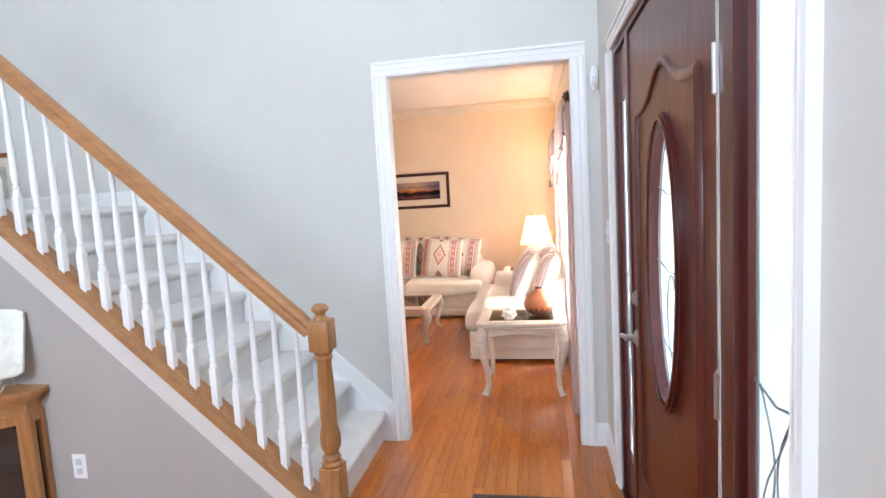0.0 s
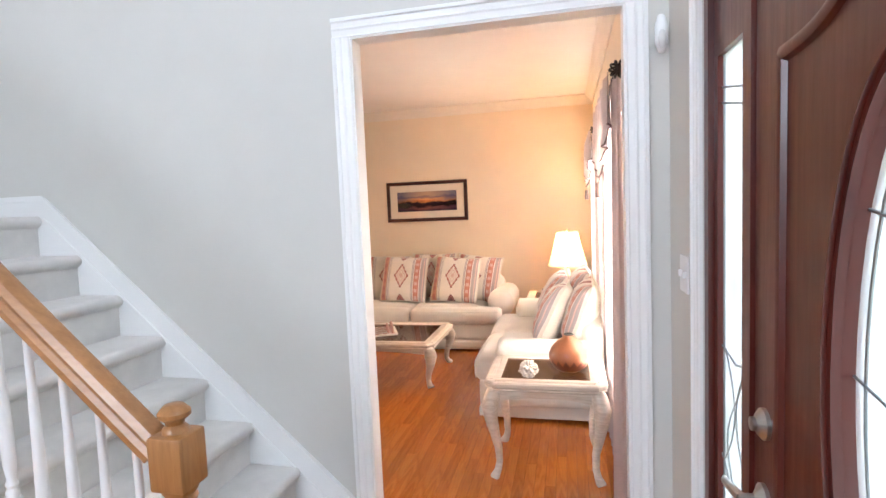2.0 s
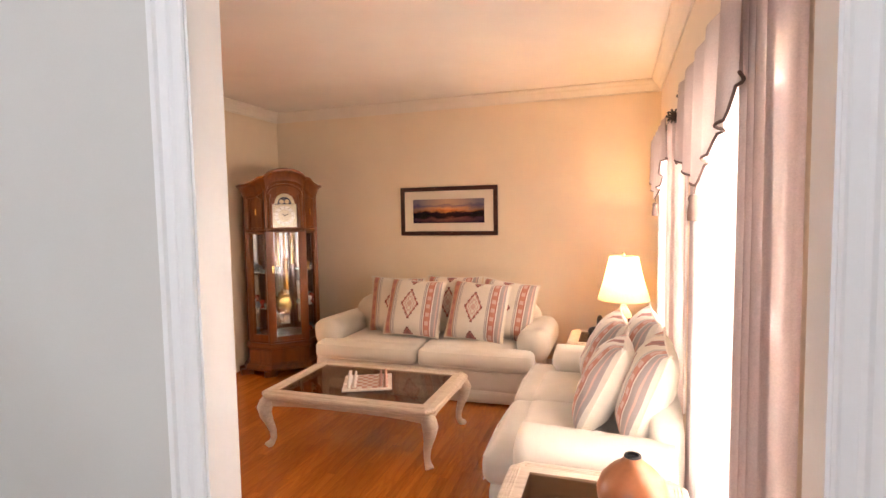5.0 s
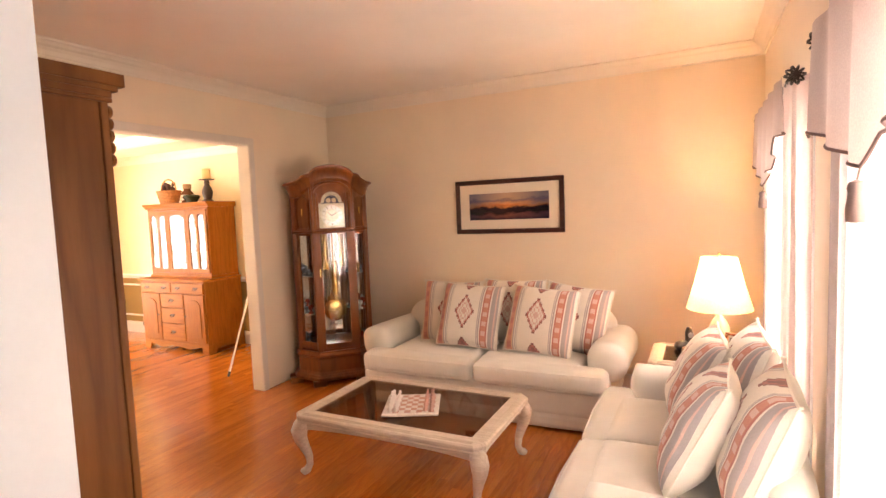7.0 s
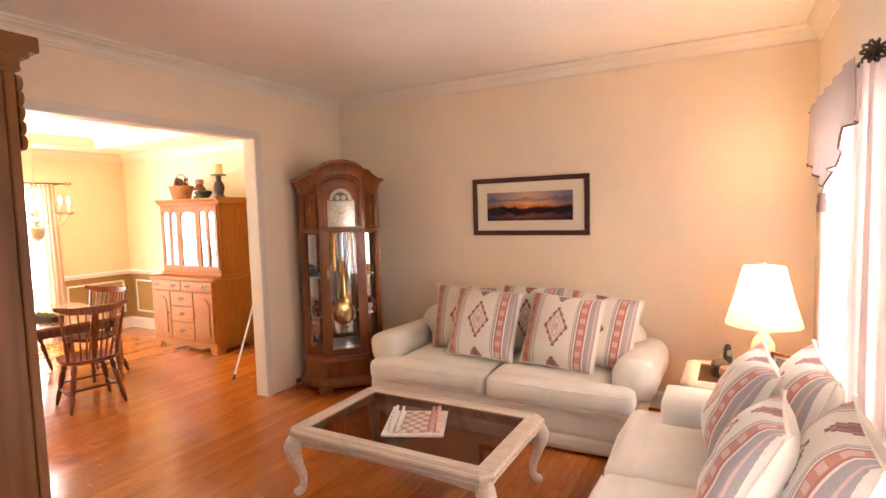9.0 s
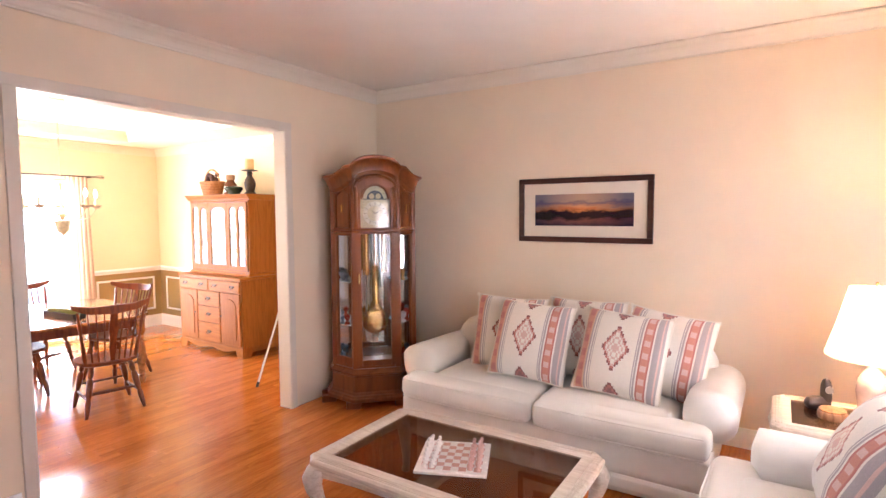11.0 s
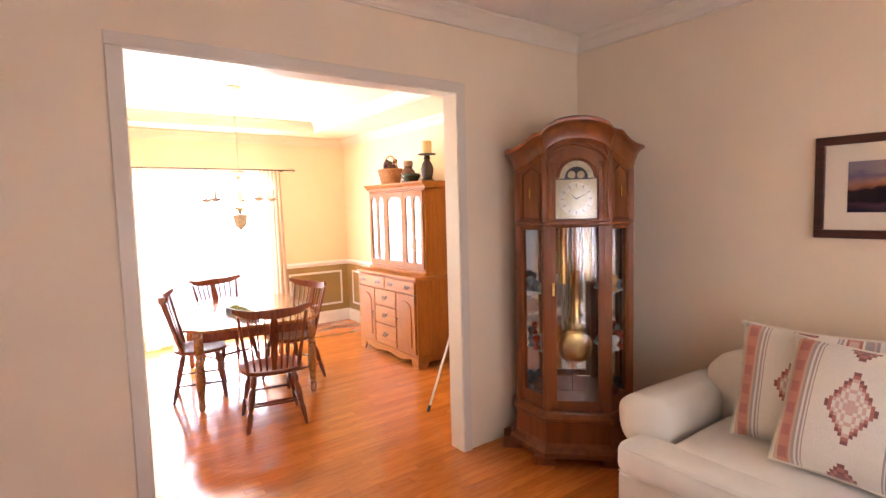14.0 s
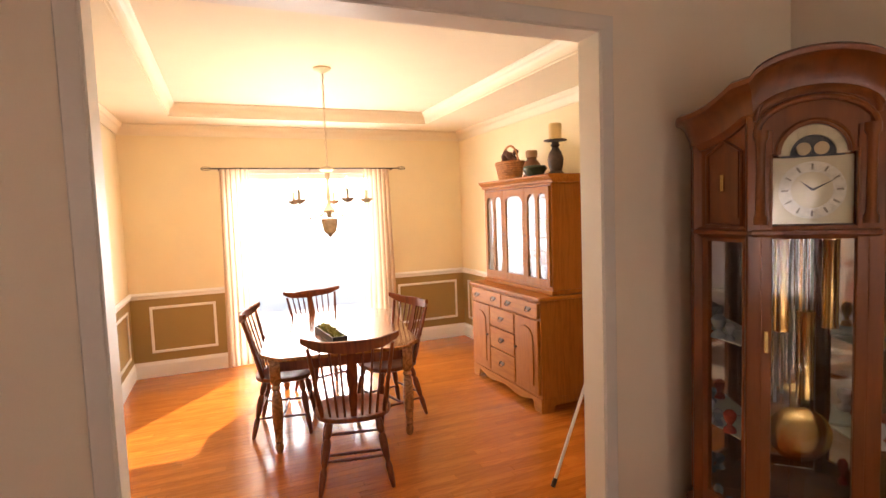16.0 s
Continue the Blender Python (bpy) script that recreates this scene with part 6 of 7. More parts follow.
# movement: brass tubes, weights, pendulum
for x, y, z0, z1, r in ((-0.075, 0.09, 1.08, 1.42, 0.027), (0.075, 0.09, 1.10, 1.42, 0.027), (0.0, 0.08, 0.84, 1.16, 0.030)):
    bm = bmesh.new()
    lathe(bm, [(0, z0), (r, z0), (r, z0 + 0.012), (r * 0.94, z0 + 0.015), (r * 0.94, z1 - 0.015), (r, z1 - 0.012), (r, z1), (0, z1)], 18, Matrix.Translation((x, y, 0)))
    sweep(bm, [(x, y, z1), (x, y, 1.44)], 0.002, 5)
    part("weight", bm, BRASS, clock, "polished brass weight", smooth=True)
for i in range(6):
    bm = bmesh.new()
    x = -0.06 + i * 0.024
    sweep(bm, [(x, 0.27, 0.75 + 0.04 * i), (x, 0.27, 1.43)], 0.006, 8)
    part("chime_tube", bm, STEEL, clock, smooth=True)
bm = bmesh.new()
lathe(bm, [(0, 0.014), (0.06, 0.012), (0.10, 0.005), (0.107, 0), (0.10, -0.004), (0, -0.010)], 32, pose(0.0, 0.15, 0.675, 90, 0, 0))
sweep(bm, [(0, 0.155, 0.675), (0, 0.155, 1.43)], 0.006, 8)
part("pendulum", bm, BRASS, clock, "brass pendulum disc", smooth=True)
for z in (0.66, 1.02):
    for s in (-1, 1):
        bm = bmesh.new()
        prism(bm, [(s * (CF + 0.03), 0.06), (s * (CS - 0.03), CY + 0.02), (s * (CS - 0.03), CB - 0.03), (s * (CF - 0.04), CB - 0.03)], "z", z, z + 0.006)
        part("glass_shelf", bm, plain("shelf_glass", (0.6, 0.72, 0.68), 0.1), clock)
# small things kept in the clock
KEEP = (plain("crystal", (0.75, 0.77, 0.8), 0.05, vary=0.1), plain("red_glaze", (0.35, 0.05, 0.03), 0.25), plain("amber_glass", (0.5, 0.25, 0.06), 0.15), plain("blue_grey", (0.2, 0.24, 0.3), 0.25))
rng = random.Random(3)
base_m = clock.matrix_world.copy()
for s in (-1, 1):
    for z in (0.335, 0.666, 1.026):
        for q in range(3):
            h, r = rng.uniform(0.05, 0.12), rng.uniform(0.018, 0.03)
            x, y = s * (CF + 0.06 + 0.035 * q), 0.12 + 0.05 * q + rng.uniform(-0.01, 0.01)
            k = thing("figurine", base_m @ pose(x, y, z + 0.001), "small glass keepsake on a clock shelf", "ornament", "keepsakes in the clock")
            part("body", lathe(bmesh.new(), [(0, 0), (r, 0), (r * 0.9, h * 0.15), (r * 0.35, h * 0.3), (r * 0.9, h * 0.6), (r, h * 0.8), (r * 0.5, h * 0.97), (0, h)], 14), KEEP[rng.randrange(4)], k, smooth=True)

# ---- dining room ----
# patio door and its curtains
pd = tagged(new("door_patio"), "wide white-framed glass patio door full of daylight", "door", kind="structure")
y0, y1, z0, z1 = PATIO
for a, b, xx in ((y0, y1, -0.08),):
    bm = bmesh.new()
    for p, q, lo, hi in ((a, a + 0.03, z0, z1), (b - 0.03, b, z0, z1), (a + 0.03, b - 0.03, z0, z0 + 0.08), (a + 0.03, b - 0.03, z1 - 0.055, z1)):
        box(bm, XW + xx - 0.015, XW + xx + 0.015, p, q, lo, hi)
    leaf = part("sash", bm, WHITE, pd)
    p = part("pane", box(bmesh.new(), XW + xx - 0.003, XW + xx + 0.003, a + 0.03, b - 0.03, z0 + 0.08, z1 - 0.055), CLEAR, leaf)
    p.visible_shadow = False
bm = bmesh.new()
box(bm, XW, XW + 0.015, y0 - 0.06, y0, 0, z1 + 0.06), box(bm, XW, XW + 0.015, y1, y1 + 0.06, 0, z1 + 0.06), box(bm, XW, XW + 0.015, y0, y1, z1, z1 + 0.06)
part("casing", bm, WHITE, pd)
RX, RZ = XW + 0.09, 2.078
rod = thing("curtain_rod", pose(0, 0, 0), "thin dark curtain rod with scrolled ends", "curtain rod")
bm = bmesh.new()
sweep(bm, [(RX, 6.09, RZ), (RX, 7.05, RZ), (RX, 8.07, RZ)], 0.007, 8)
part("rod", bm, IRON, rod, smooth=True)
for yy, s in ((6.09, -1), (8.07, 1)):
    bm = bmesh.new()
    for a in (0, math.pi / 2):
        sweep(bm, [(RX + 0.018 * math.sin(t) * math.cos(a), yy + s * (0.045 - 0.045 * math.cos(t)), RZ + 0.018 * math.sin(t) * math.sin(a)) for t in [2 * math.pi * i / 14 for i in range(14)]], 0.003, 5, closed=True)
    part("finial", bm, IRON, rod)
for yy in (6.16, 7.08, 8.0):
    part("bracket", box(bmesh.new(), XW, RX, yy - 0.005, yy + 0.005, RZ - 0.015, RZ - 0.005), IRON, rod)
DSHEER = sheer("dining_sheer", (0.66, 0.50, 0.36), 0.42, 0.07)
cur = thing("curtain", pose(0, 0, 0), "sheer cream curtains drawn to the sides", "curtain")
part("panel", cloth(RX, 6.16, 6.44, 0.02, RZ, 6, 0.024, ny=70, seed=21, flare=0.22), DSHEER, cur, smooth=True, angle=180)
part("panel", cloth(RX, 7.66, 7.95, 0.02, RZ, 6, 0.024, ny=70, seed=24, flare=0.35), DSHEER, cur, smooth=True, angle=180)

# table
HT = 0.66
tab = thing("dining_table", pose(-6.19, 6.965, 0, 0, 0, -8), "polished maple dining table on turned legs", "table")
bm = bmesh.new()
L, Wd = 0.77, 0.54
out = [(-L + 0.16, -Wd), (L - 0.16, -Wd), (L - 0.03, -Wd + 0.10), (L, -Wd + 0.16), (L, Wd - 0.16), (L - 0.03, Wd - 0.10), (L - 0.16, Wd), (-L + 0.16, Wd), (-L + 0.03, Wd - 0.10), (-L, Wd - 0.16), (-L, -Wd + 0.16), (-L + 0.03, -Wd + 0.10)]
prism(bm, out, "z", HT - 0.026, HT, 0.006)
part("tabletop", bm, TABLEW, tab)
for s in (-1, 1):
    part("apron", box(bmesh.new(), -L + 0.14, L - 0.14, s * (Wd - 0.12) - 0.011, s * (Wd - 0.12) + 0.011, HT - 0.12, HT - 0.026), CHAIRW, tab)
    part("apron", box(bmesh.new(), s * (L - 0.13) - 0.011, s * (L - 0.13) + 0.011, -Wd + 0.13, Wd - 0.13, HT - 0.12, HT - 0.026), CHAIRW, tab)
LEG = [(0.018, 0), (0.026, 0.02), (0.030, 0.045), (0.022, 0.07), (0.030, 0.085), (0.024, 0.10), (0.026, 0.12), (0.036, 0.22), (0.038, 0.32), (0.030, 0.40), (0.024, 0.425), (0.034, 0.44), (0.024, 0.46), (0.036, 0.475), (0.036, 0.49)]
for sx in (-1, 1):
    for sy in (-1, 1):
        bm = lathe(bmesh.new(), LEG, 16, Matrix.Translation((sx * (L - 0.10), sy * (Wd - 0.10), 0)))
        box(bm, sx * (L - 0.10) - 0.034, sx * (L - 0.10) + 0.034, sy * (Wd - 0.10) - 0.034, sy * (Wd - 0.10) + 0.034, 0.49, HT - 0.026, 0.003)
        part("leg", bm, TABLEW, tab, smooth=True)

# long planter on the table
box_t = thing("table_planter", tab.matrix_world @ pose(0.30, -0.06, HT + 0.001, 0, 0, 14), "long dark box of yellow green succulents", "planter")
bm = bmesh.new()
for a, b, c, d in ((-0.24, 0.24, -0.055, -0.047), (-0.24, 0.24, 0.047, 0.055), (-0.24, -0.232, -0.047, 0.047), (0.232, 0.24, -0.047, 0.047)):
    box(bm, a, b, c, d, 0, 0.05)
box(bm, -0.232, 0.232, -0.047, 0.047, 0, 0.03)
part("tray", bm, BLACK, box_t)
rng = random.Random(11)
LEAF = plain("succulent", (0.30, 0.28, 0.05), 0.5, vary=0.4, scale=40)
for i in range(22):
    bm = bmesh.new()
    c = Vector((-0.21 + 0.02 * i, rng.uniform(-0.032, 0.032), 0.034))
    for k in range(9):
        a, tilt = rng.uniform(0, 6.3), rng.uniform(0.2, 1.1)
        d = Vector((math.cos(a) * math.sin(tilt), math.sin(a) * math.sin(tilt), math.cos(tilt)))
        sweep(bm, [c - Vector((0, 0, 0.006)), c + d * 0.022, c + d * 0.046], [0.006, 0.009, 0.001], 5, 0.5)
    part("succulent", bm, LEAF, box_t, "yellow green rosette of leaves" if i == 0 else "")

# chairs


def windsor(m, label):
    t = thing("windsor_chair", m, label, "chair", "chairs round the dining table")
    SH = 0.425
    bm = bmesh.new()
    prof = []
    for i in range(36):
        a = 2 * math.pi * i / 36
        c, s = math.cos(a), math.sin(a)
        x = 0.225 * math.copysign(abs(c) ** 0.7, c)
        y = 0.205 * math.copysign(abs(s) ** 0.75, s)
        prof.append((x * (1 - 0.06 * (s < 0) * abs(s)), y))
    n = len(prof)
    rings = []
    for k, z in ((0.90, SH - 0.036), (0.985, SH - 0.026), (1.0, SH - 0.012), (0.985, SH - 0.002), (0.93, SH), (0.6, SH - 0.010), (0.25, SH - 0.013)):
        rings.append([bm.verts.new((x * k, y * k, z)) for x, y in prof])
    for a, b in zip(rings, rings[1:]):
        for i in range(n):
            bm.faces.new((a[i], a[(i + 1) % n], b[(i + 1) % n], b[i]))
    bm.faces.new(rings[0]), bm.faces.new(rings[-1])
    part("seat", bm, CHAIRW, t, "saddled plank seat", smooth=True)
    feet = {}
    for sx in (-1, 1):
        for sy in (-1, 1):
            top = Vector((sx * 0.135, sy * 0.125, SH - 0.025))
            foot = Vector((sx * 0.205, sy * (0.185 if sy > 0 else 0.215), 0))
            feet[sx, sy] = (top, foot)
            bm = bmesh.new()
            us = (0, 0.08, 0.16, 0.22, 0.25, 0.28, 0.36, 0.48, 0.6, 0.64, 0.67, 0.72, 0.85, 1.0)
            rs = (0.013, 0.016, 0.019, 0.017, 0.010, 0.018, 0.020, 0.019, 0.015, 0.010, 0.016, 0.017, 0.015, 0.010)
            sweep(bm, [top + (foot - top) * u for u in us], [r * 1.18 for r in rs], 10)
            part("leg", bm, CHAIRW, t, smooth=True, angle=60)
    def bar(a, b, r=0.009):
        bm = bmesh.new()
        a, b = Vector(a), Vector(b)
        sweep(bm, [a + (b - a) * u for u in (0, 0.2, 0.4, 0.47, 0.5, 0.53, 0.6, 0.8, 1)], [r * 0.7, r, r * 1.25, r * 0.9, r * 1.5, r * 0.9, r * 1.25, r, r * 0.7], 8)
        part("stretcher", bm, CHAIRW, t, smooth=True, angle=60)
    pt = lambda k, u: feet[k][0] + (feet[k][1] - feet[k][0]) * u
    for sx in (-1, 1):
        bar(pt((sx, -1), 0.66), pt((sx, 1), 0.66))
    bar((pt((-1, -1), 0.66) + pt((-1, 1), 0.66)) / 2, (pt((1, -1), 0.66) + pt((1, 1), 0.66)) / 2)
    bar(pt((-1, 1), 0.52), pt((1, 1), 0.52)), bar(pt((-1, -1), 0.56), pt((1, -1), 0.56))
    # crest: a broad bowed rail whose ears curl up
    CZ_, CW = 0.845, 0.27
    bm = bmesh.new()
    cols = []
    for i in range(25):
        u = -1 + 2 * i / 24
        x = CW * u
        y = -0.285 + 0.075 * u * u
        lift = 0.030 * max(0, (abs(u) - 0.55) / 0.45) ** 1.5 - 0.012 * (1 - abs(u)) + 0.012
        hh = 0.030 * (1 - 0.45 * max(0, (abs(u) - 0.7) / 0.3)) + 0.008 * max(0, 1 - abs(u) * 2)
        th = 0.011
        cols.append([bm.verts.new((x, y + dy, CZ_ + lift + dz)) for dy, dz in ((-th, -hh * 0.8), (th, -hh * 0.8), (th * 1.1, 0), (th, hh), (0, hh * 1.12), (-th, hh), (-th * 1.1, 0))])
    for a, b in zip(cols, cols[1:]):
        for i in range(7):
            bm.faces.new((a[i], a[(i + 1) % 7], b[(i + 1) % 7], b[i]))
    bm.faces.new(cols[0]), bm.faces.new(cols[-1])
    part("crest_rail", bm, CHAIRW, t, "bowed crest rail with curled ears", smooth=True, angle=60)
    for k, u in enumerate((-0.86, -0.64, -0.44, -0.24, 0.24, 0.44, 0.64, 0.86)):
        bm = bmesh.new()
        a = Vector((0.205 * u, -0.165 + 0.045 * u * u, SH - 0.006))
        b = Vector((CW * u, -0.285 + 0.075 * u * u, CZ_ + 0.0))
        r = 0.0125 if abs(u) > 0.8 else 0.0065
        sweep(bm, [a + (b - a) * q for q in (0, 0.15, 0.35, 0.45, 0.5, 0.55, 0.7, 1)], [r, r * 1.3, r * 1.15, r * 0.8, r * 1.2, r * 0.85, r * 1.05, r * 0.8], 8)
        part("spindle" if abs(u) < 0.8 else "back_post", bm, CHAIRW, t, smooth=True, angle=60)
    bm = bmesh.new()
    prev = []
    for q in [i / 12 for i in range(13)]:
        w = 0.015 + 0.014 * math.sin(q * math.pi) ** 2 + 0.008 * q - 0.010 * math.exp(-((q - 0.42) / 0.10) ** 2)
        c = Vector((0, -0.165, SH - 0.006)).lerp(Vector((0, -0.285, CZ_)), q)
        row = [bm.verts.new((sx * w, c.y + dy, c.z)) for sx, dy in ((-1, -0.006), (1, -0.006), (1, 0.006), (-1, 0.006))]
        if prev:
            for i in range(4):
                bm.faces.new((prev[i], prev[(i + 1) % 4], row[(i + 1) % 4], row[i]))
        prev = row
    part("splat", bm, CHAIRW, t, "shaped centre splat")
    return t


WL = "dark maple windsor chair with a spindle back, by the table"
ch = windsor(pose(-5.077, 6.832, 0, 0, 0, 79), WL)
for x, y, r in ((-6.045, 6.54, -13), (-5.90, 7.287, 194), (-6.67, 6.945, -74)):
    copy_thing(ch, pose(x, y, 0, 0, 0, r))

# chandelier
chx, chy = -5.95, 6.91
chan = thing("chandelier", pose(chx, chy, 0), "antique brass chandelier with candle lights, window glare put into its colour", "chandelier")
# brass paled: the haze of glare round the chandelier is in its colour
AGED = plain("hazed_brass", (0.70, 0.58, 0.40), 0.45, 0.25, vary=0.2, scale=40)
part("canopy", lathe(bmesh.new(), [(0, ZT), (0.065, ZT), (0.065, ZT - 0.012), (0.03, ZT - 0.03), (0.012, ZT - 0.04), (0, ZT - 0.045)], 20), AGED, chan, smooth=True)
bm = bmesh.new()
for i in range(22):
    z = 1.93 + i * 0.0335
    a = math.pi / 2 * (i % 2)
    sweep(bm, [(0.009 * math.cos(t) * math.cos(a), 0.009 * math.cos(t) * math.sin(a), z + 0.021 * math.sin(t)) for t in [2 * math.pi * k / 10 for k in range(10)]], 0.0016, 5, closed=True)
sweep(bm, [(0.004, 0.004, 1.92), (0.006, 0.0, 2.3), (0.004, 0.004, ZT - 0.04)], 0.003, 5)
part("chain", bm, AGED, chan)
part("column", lathe(bmesh.new(), [(0, 1.93), (0.05, 1.915), (0.055, 1.90), (0.02, 1.88), (0.008, 1.80), (0.012, 1.74), (0.018, 1.70), (0.010, 1.66), (0.03, 1.62), (0.045, 1.60), (0.018, 1.575), (0.02, 1.55), (0, 1.545)], 20), AGED, chan, smooth=True)
part("bowl", lathe(bmesh.new(), [(0, 1.545), (0.058, 1.54), (0.062, 1.53), (0.055, 1.49), (0.045, 1.44), (0.018, 1.42), (0.012, 1.405), (0, 1.40)], 20), AGED, chan, "woven basket-like finial bowl", smooth=True)
m, nt, b = shader("candle_bulb")
b.inputs["Emission Color"].default_value, b.inputs["Emission Strength"].default_value = (1.0, 0.80, 0.52, 1), 5.0
for k in range(5):
    a = 2 * math.pi * k / 5 + 0.3
    c, s = math.cos(a), math.sin(a)
    bm = bmesh.new()
    sweep(bm, [(c * r, s * r, z) for r, z in ((0.02, 1.60), (0.08, 1.56), (0.16, 1.545), (0.23, 1.57), (0.27, 1.62), (0.285, 1.655))], [0.004, 0.0045, 0.0045, 0.0045, 0.004, 0.004], 8)
    arm = part("arm", bm, AGED, chan, smooth=True)
    T = Matrix.Translation((c * 0.285, s * 0.285, 0))
    part("drip_pan", lathe(bmesh.new(), [(0, 1.65), (0.02, 1.652), (0.045, 1.672), (0.05, 1.682), (0.03, 1.676), (0, 1.674)], 16, T), AGED, arm, smooth=True)
    part("candle_sleeve", lathe(bmesh.new(), [(0.011, 1.675), (0.011, 1.75), (0, 1.752)], 12, T), plain("candle_ivory", (0.75, 0.68, 0.52), 0.5), arm, smooth=True)
    part("bulb", lathe(bmesh.new(), [(0.006, 1.752), (0.015, 1.775), (0.013, 1.80), (0.004, 1.83), (0, 1.835)], 10, T), m, arm, smooth=True)
lamp("chandelier_light", "POINT", pose(chx, chy, 1.86), CHAND_W, (1.0, 0.72, 0.42), 0.25)

# hutch
HX0, HX1, HY0, HY1 = -6.50, -5.335, 8.33, YR - 0.03
hut = thing("china_hutch", pose(0, 0, 0), "honey maple china hutch with arched glass doors", "hutch")
bm = bmesh.new()
box(bm, HX0, HX1, HY0, HY1, 0.10, 0.86)
part("base_case", bm, HUTCHW, hut)
part("counter", box(bmesh.new(), HX0 - 0.02, HX1 + 0.02, HY0 - 0.025, HY1, 0.86, 0.892, 0.010), HUTCHX, hut)
bm = bmesh.new()
w = HX1 - HX0
prof = [(HX0, 0.11), (HX1, 0.11), (HX1, 0.0), (HX1 - 0.09, 0.0), (HX1 - 0.11, 0.03)] + [(HX1 - 0.12 - (w - 0.24) * i / 24, 0.055 + 0.022 * math.cos(4 * math.pi * i / 24) * (0.4 + 0.6 * abs(2 * i / 24 - 1))) for i in range(25)] + [(HX0 + 0.11, 0.03), (HX0 + 0.09, 0.0), (HX0, 0.0)]
prism(bm, prof, "y", HY0 - 0.008, HY0 + 0.014)
part("scalloped_skirt", bm, HUTCHX, hut)
for x in (HX0, HX1 - 0.06):
    part("back_foot", box(bmesh.new(), x, x + 0.06, HY1 - 0.06, HY1, 0, 0.10), HUTCHW, hut)
part("side_skirt", prism(bmesh.new(), [(HY0 + 0.014, 0.11), (HY1, 0.11), (HY1, 0.0), (HY1 - 0.08, 0.0), (HY1 - 0.11, 0.05), (HY0 + 0.12, 0.05), (HY0 + 0.09, 0.0), (HY0 + 0.014, 0.0)], "x", HX1 - 0.015, HX1 + 0.004), HUTCHW, hut)
PULL = plain("dark_brass_pull", (0.10, 0.06, 0.03), 0.4, 0.8)


def pull(parent, x, y, z, wd=0.045):
    bm = bmesh.new()
    prism(bm, [(x - wd, z + 0.012), (x - wd * 0.5, z + 0.022), (x, z + 0.016), (x + wd * 0.5, z + 0.022), (x + wd, z + 0.012), (x + wd * 0.7, z - 0.006), (x, z - 0.016), (x - wd * 0.7, z - 0.006)], "y", y - 0.003, y)
    sweep(bm, [(x - wd * 0.75, y - 0.004, z + 0.008), (x - wd * 0.6, y - 0.018, z - 0.010), (x, y - 0.022, z - 0.018), (x + wd * 0.6, y - 0.018, z - 0.010), (x + wd * 0.75, y - 0.004, z + 0.008)], 0.0035, 6)
    part("pull", bm, PULL, parent, "dark brass bail pull")


F = HY0 - 0.020
for a, b in ((HX0 + 0.02, (HX0 + HX1) / 2 - 0.005), ((HX0 + HX1) / 2 + 0.005, HX1 - 0.02)):
    d = part("drawer", box(bmesh.new(), a, b, F, HY0 + 0.002, 0.725, 0.845, 0.007), HUTCHX, hut)
    pull(d, a + (b - a) * 0.22, F, 0.785), pull(d, a + (b - a) * 0.78, F, 0.785)
cx0, cx1 = (HX0 + HX1) / 2 - 0.21, (HX0 + HX1) / 2 + 0.21
for z0, z1 in ((0.135, 0.345), (0.355, 0.535), (0.545, 0.712)):
    d = part("drawer", box(bmesh.new(), cx0, cx1, F, HY0 + 0.002, z0, z1, 0.007), HUTCHX, hut)
    pull(d, (cx0 + cx1) / 2, F, (z0 + z1) / 2)
for a, b in ((HX0 + 0.02, cx0 - 0.01), (cx1 + 0.01, HX1 - 0.02)):
    d = part("door", box(bmesh.new(), a, b, F, HY0 + 0.002, 0.135, 0.712, 0.007), HUTCHW, hut)
    m_, hw_ = (a + b) / 2, (b - a) / 2 - 0.06
    bm = bmesh.new()
    prism(bm, [(m_ - hw_, 0.20), (m_ + hw_, 0.20), (m_ + hw_, 0.56)] + arc(m_, 0.56, hw_, 0, 180, 12, 0.09)[1:-1] + [(m_ - hw_, 0.56)], "y", F - 0.008, F + 0.002, 0.003)
    part("arched_panel", bm, HUTCHW, d)
    part("knob", lathe(bmesh.new(), [(0, 0), (0.006, 0), (0.006, 0.01), (0.012, 0.016), (0, 0.022)], 10, pose((b - 0.025) if a < cx0 else (a + 0.025), F, 0.45, 90, 0, 0)), PULL, d)
# upper case
UX0, UX1, UY0 = HX0 + 0.04, HX1 - 0.03, 8.47
bm = bmesh.new()
for nm, a in (("upper_side", (UX0, UX0 + 0.02, UY0, HY1, 0.892, 1.75)), ("upper_side", (UX1 - 0.02, UX1, UY0, HY1, 0.892, 1.75)), ("upper_back", (UX0 + 0.02, UX1 - 0.02, HY1 - 0.012, HY1, 0.892, 1.75)), ("upper_top", (UX0 + 0.02, UX1 - 0.02, UY0, HY1 - 0.012, 1.73, 1.75)), ("shelf", (UX0 + 0.02, UX1 - 0.02, UY0 + 0.05, HY1 - 0.012, 1.19, 1.205)), ("shelf", (UX0 + 0.02, UX1 - 0.02, UY0 + 0.05, HY1 - 0.012, 1.46, 1.475)), ("lower_rail", (UX0 + 0.02, UX1 - 0.02, UY0, UY0 + 0.02, 0.892, 0.95))):
    part(nm, box(bmesh.new(), *a), HUTCHW, hut)
part("base_mould", box(bmesh.new(), UX0 - 0.012, UX1 + 0.012, UY0 - 0.02, HY1, 0.892, 0.925, 0.006), HUTCHX, hut)
bm = bmesh.new()
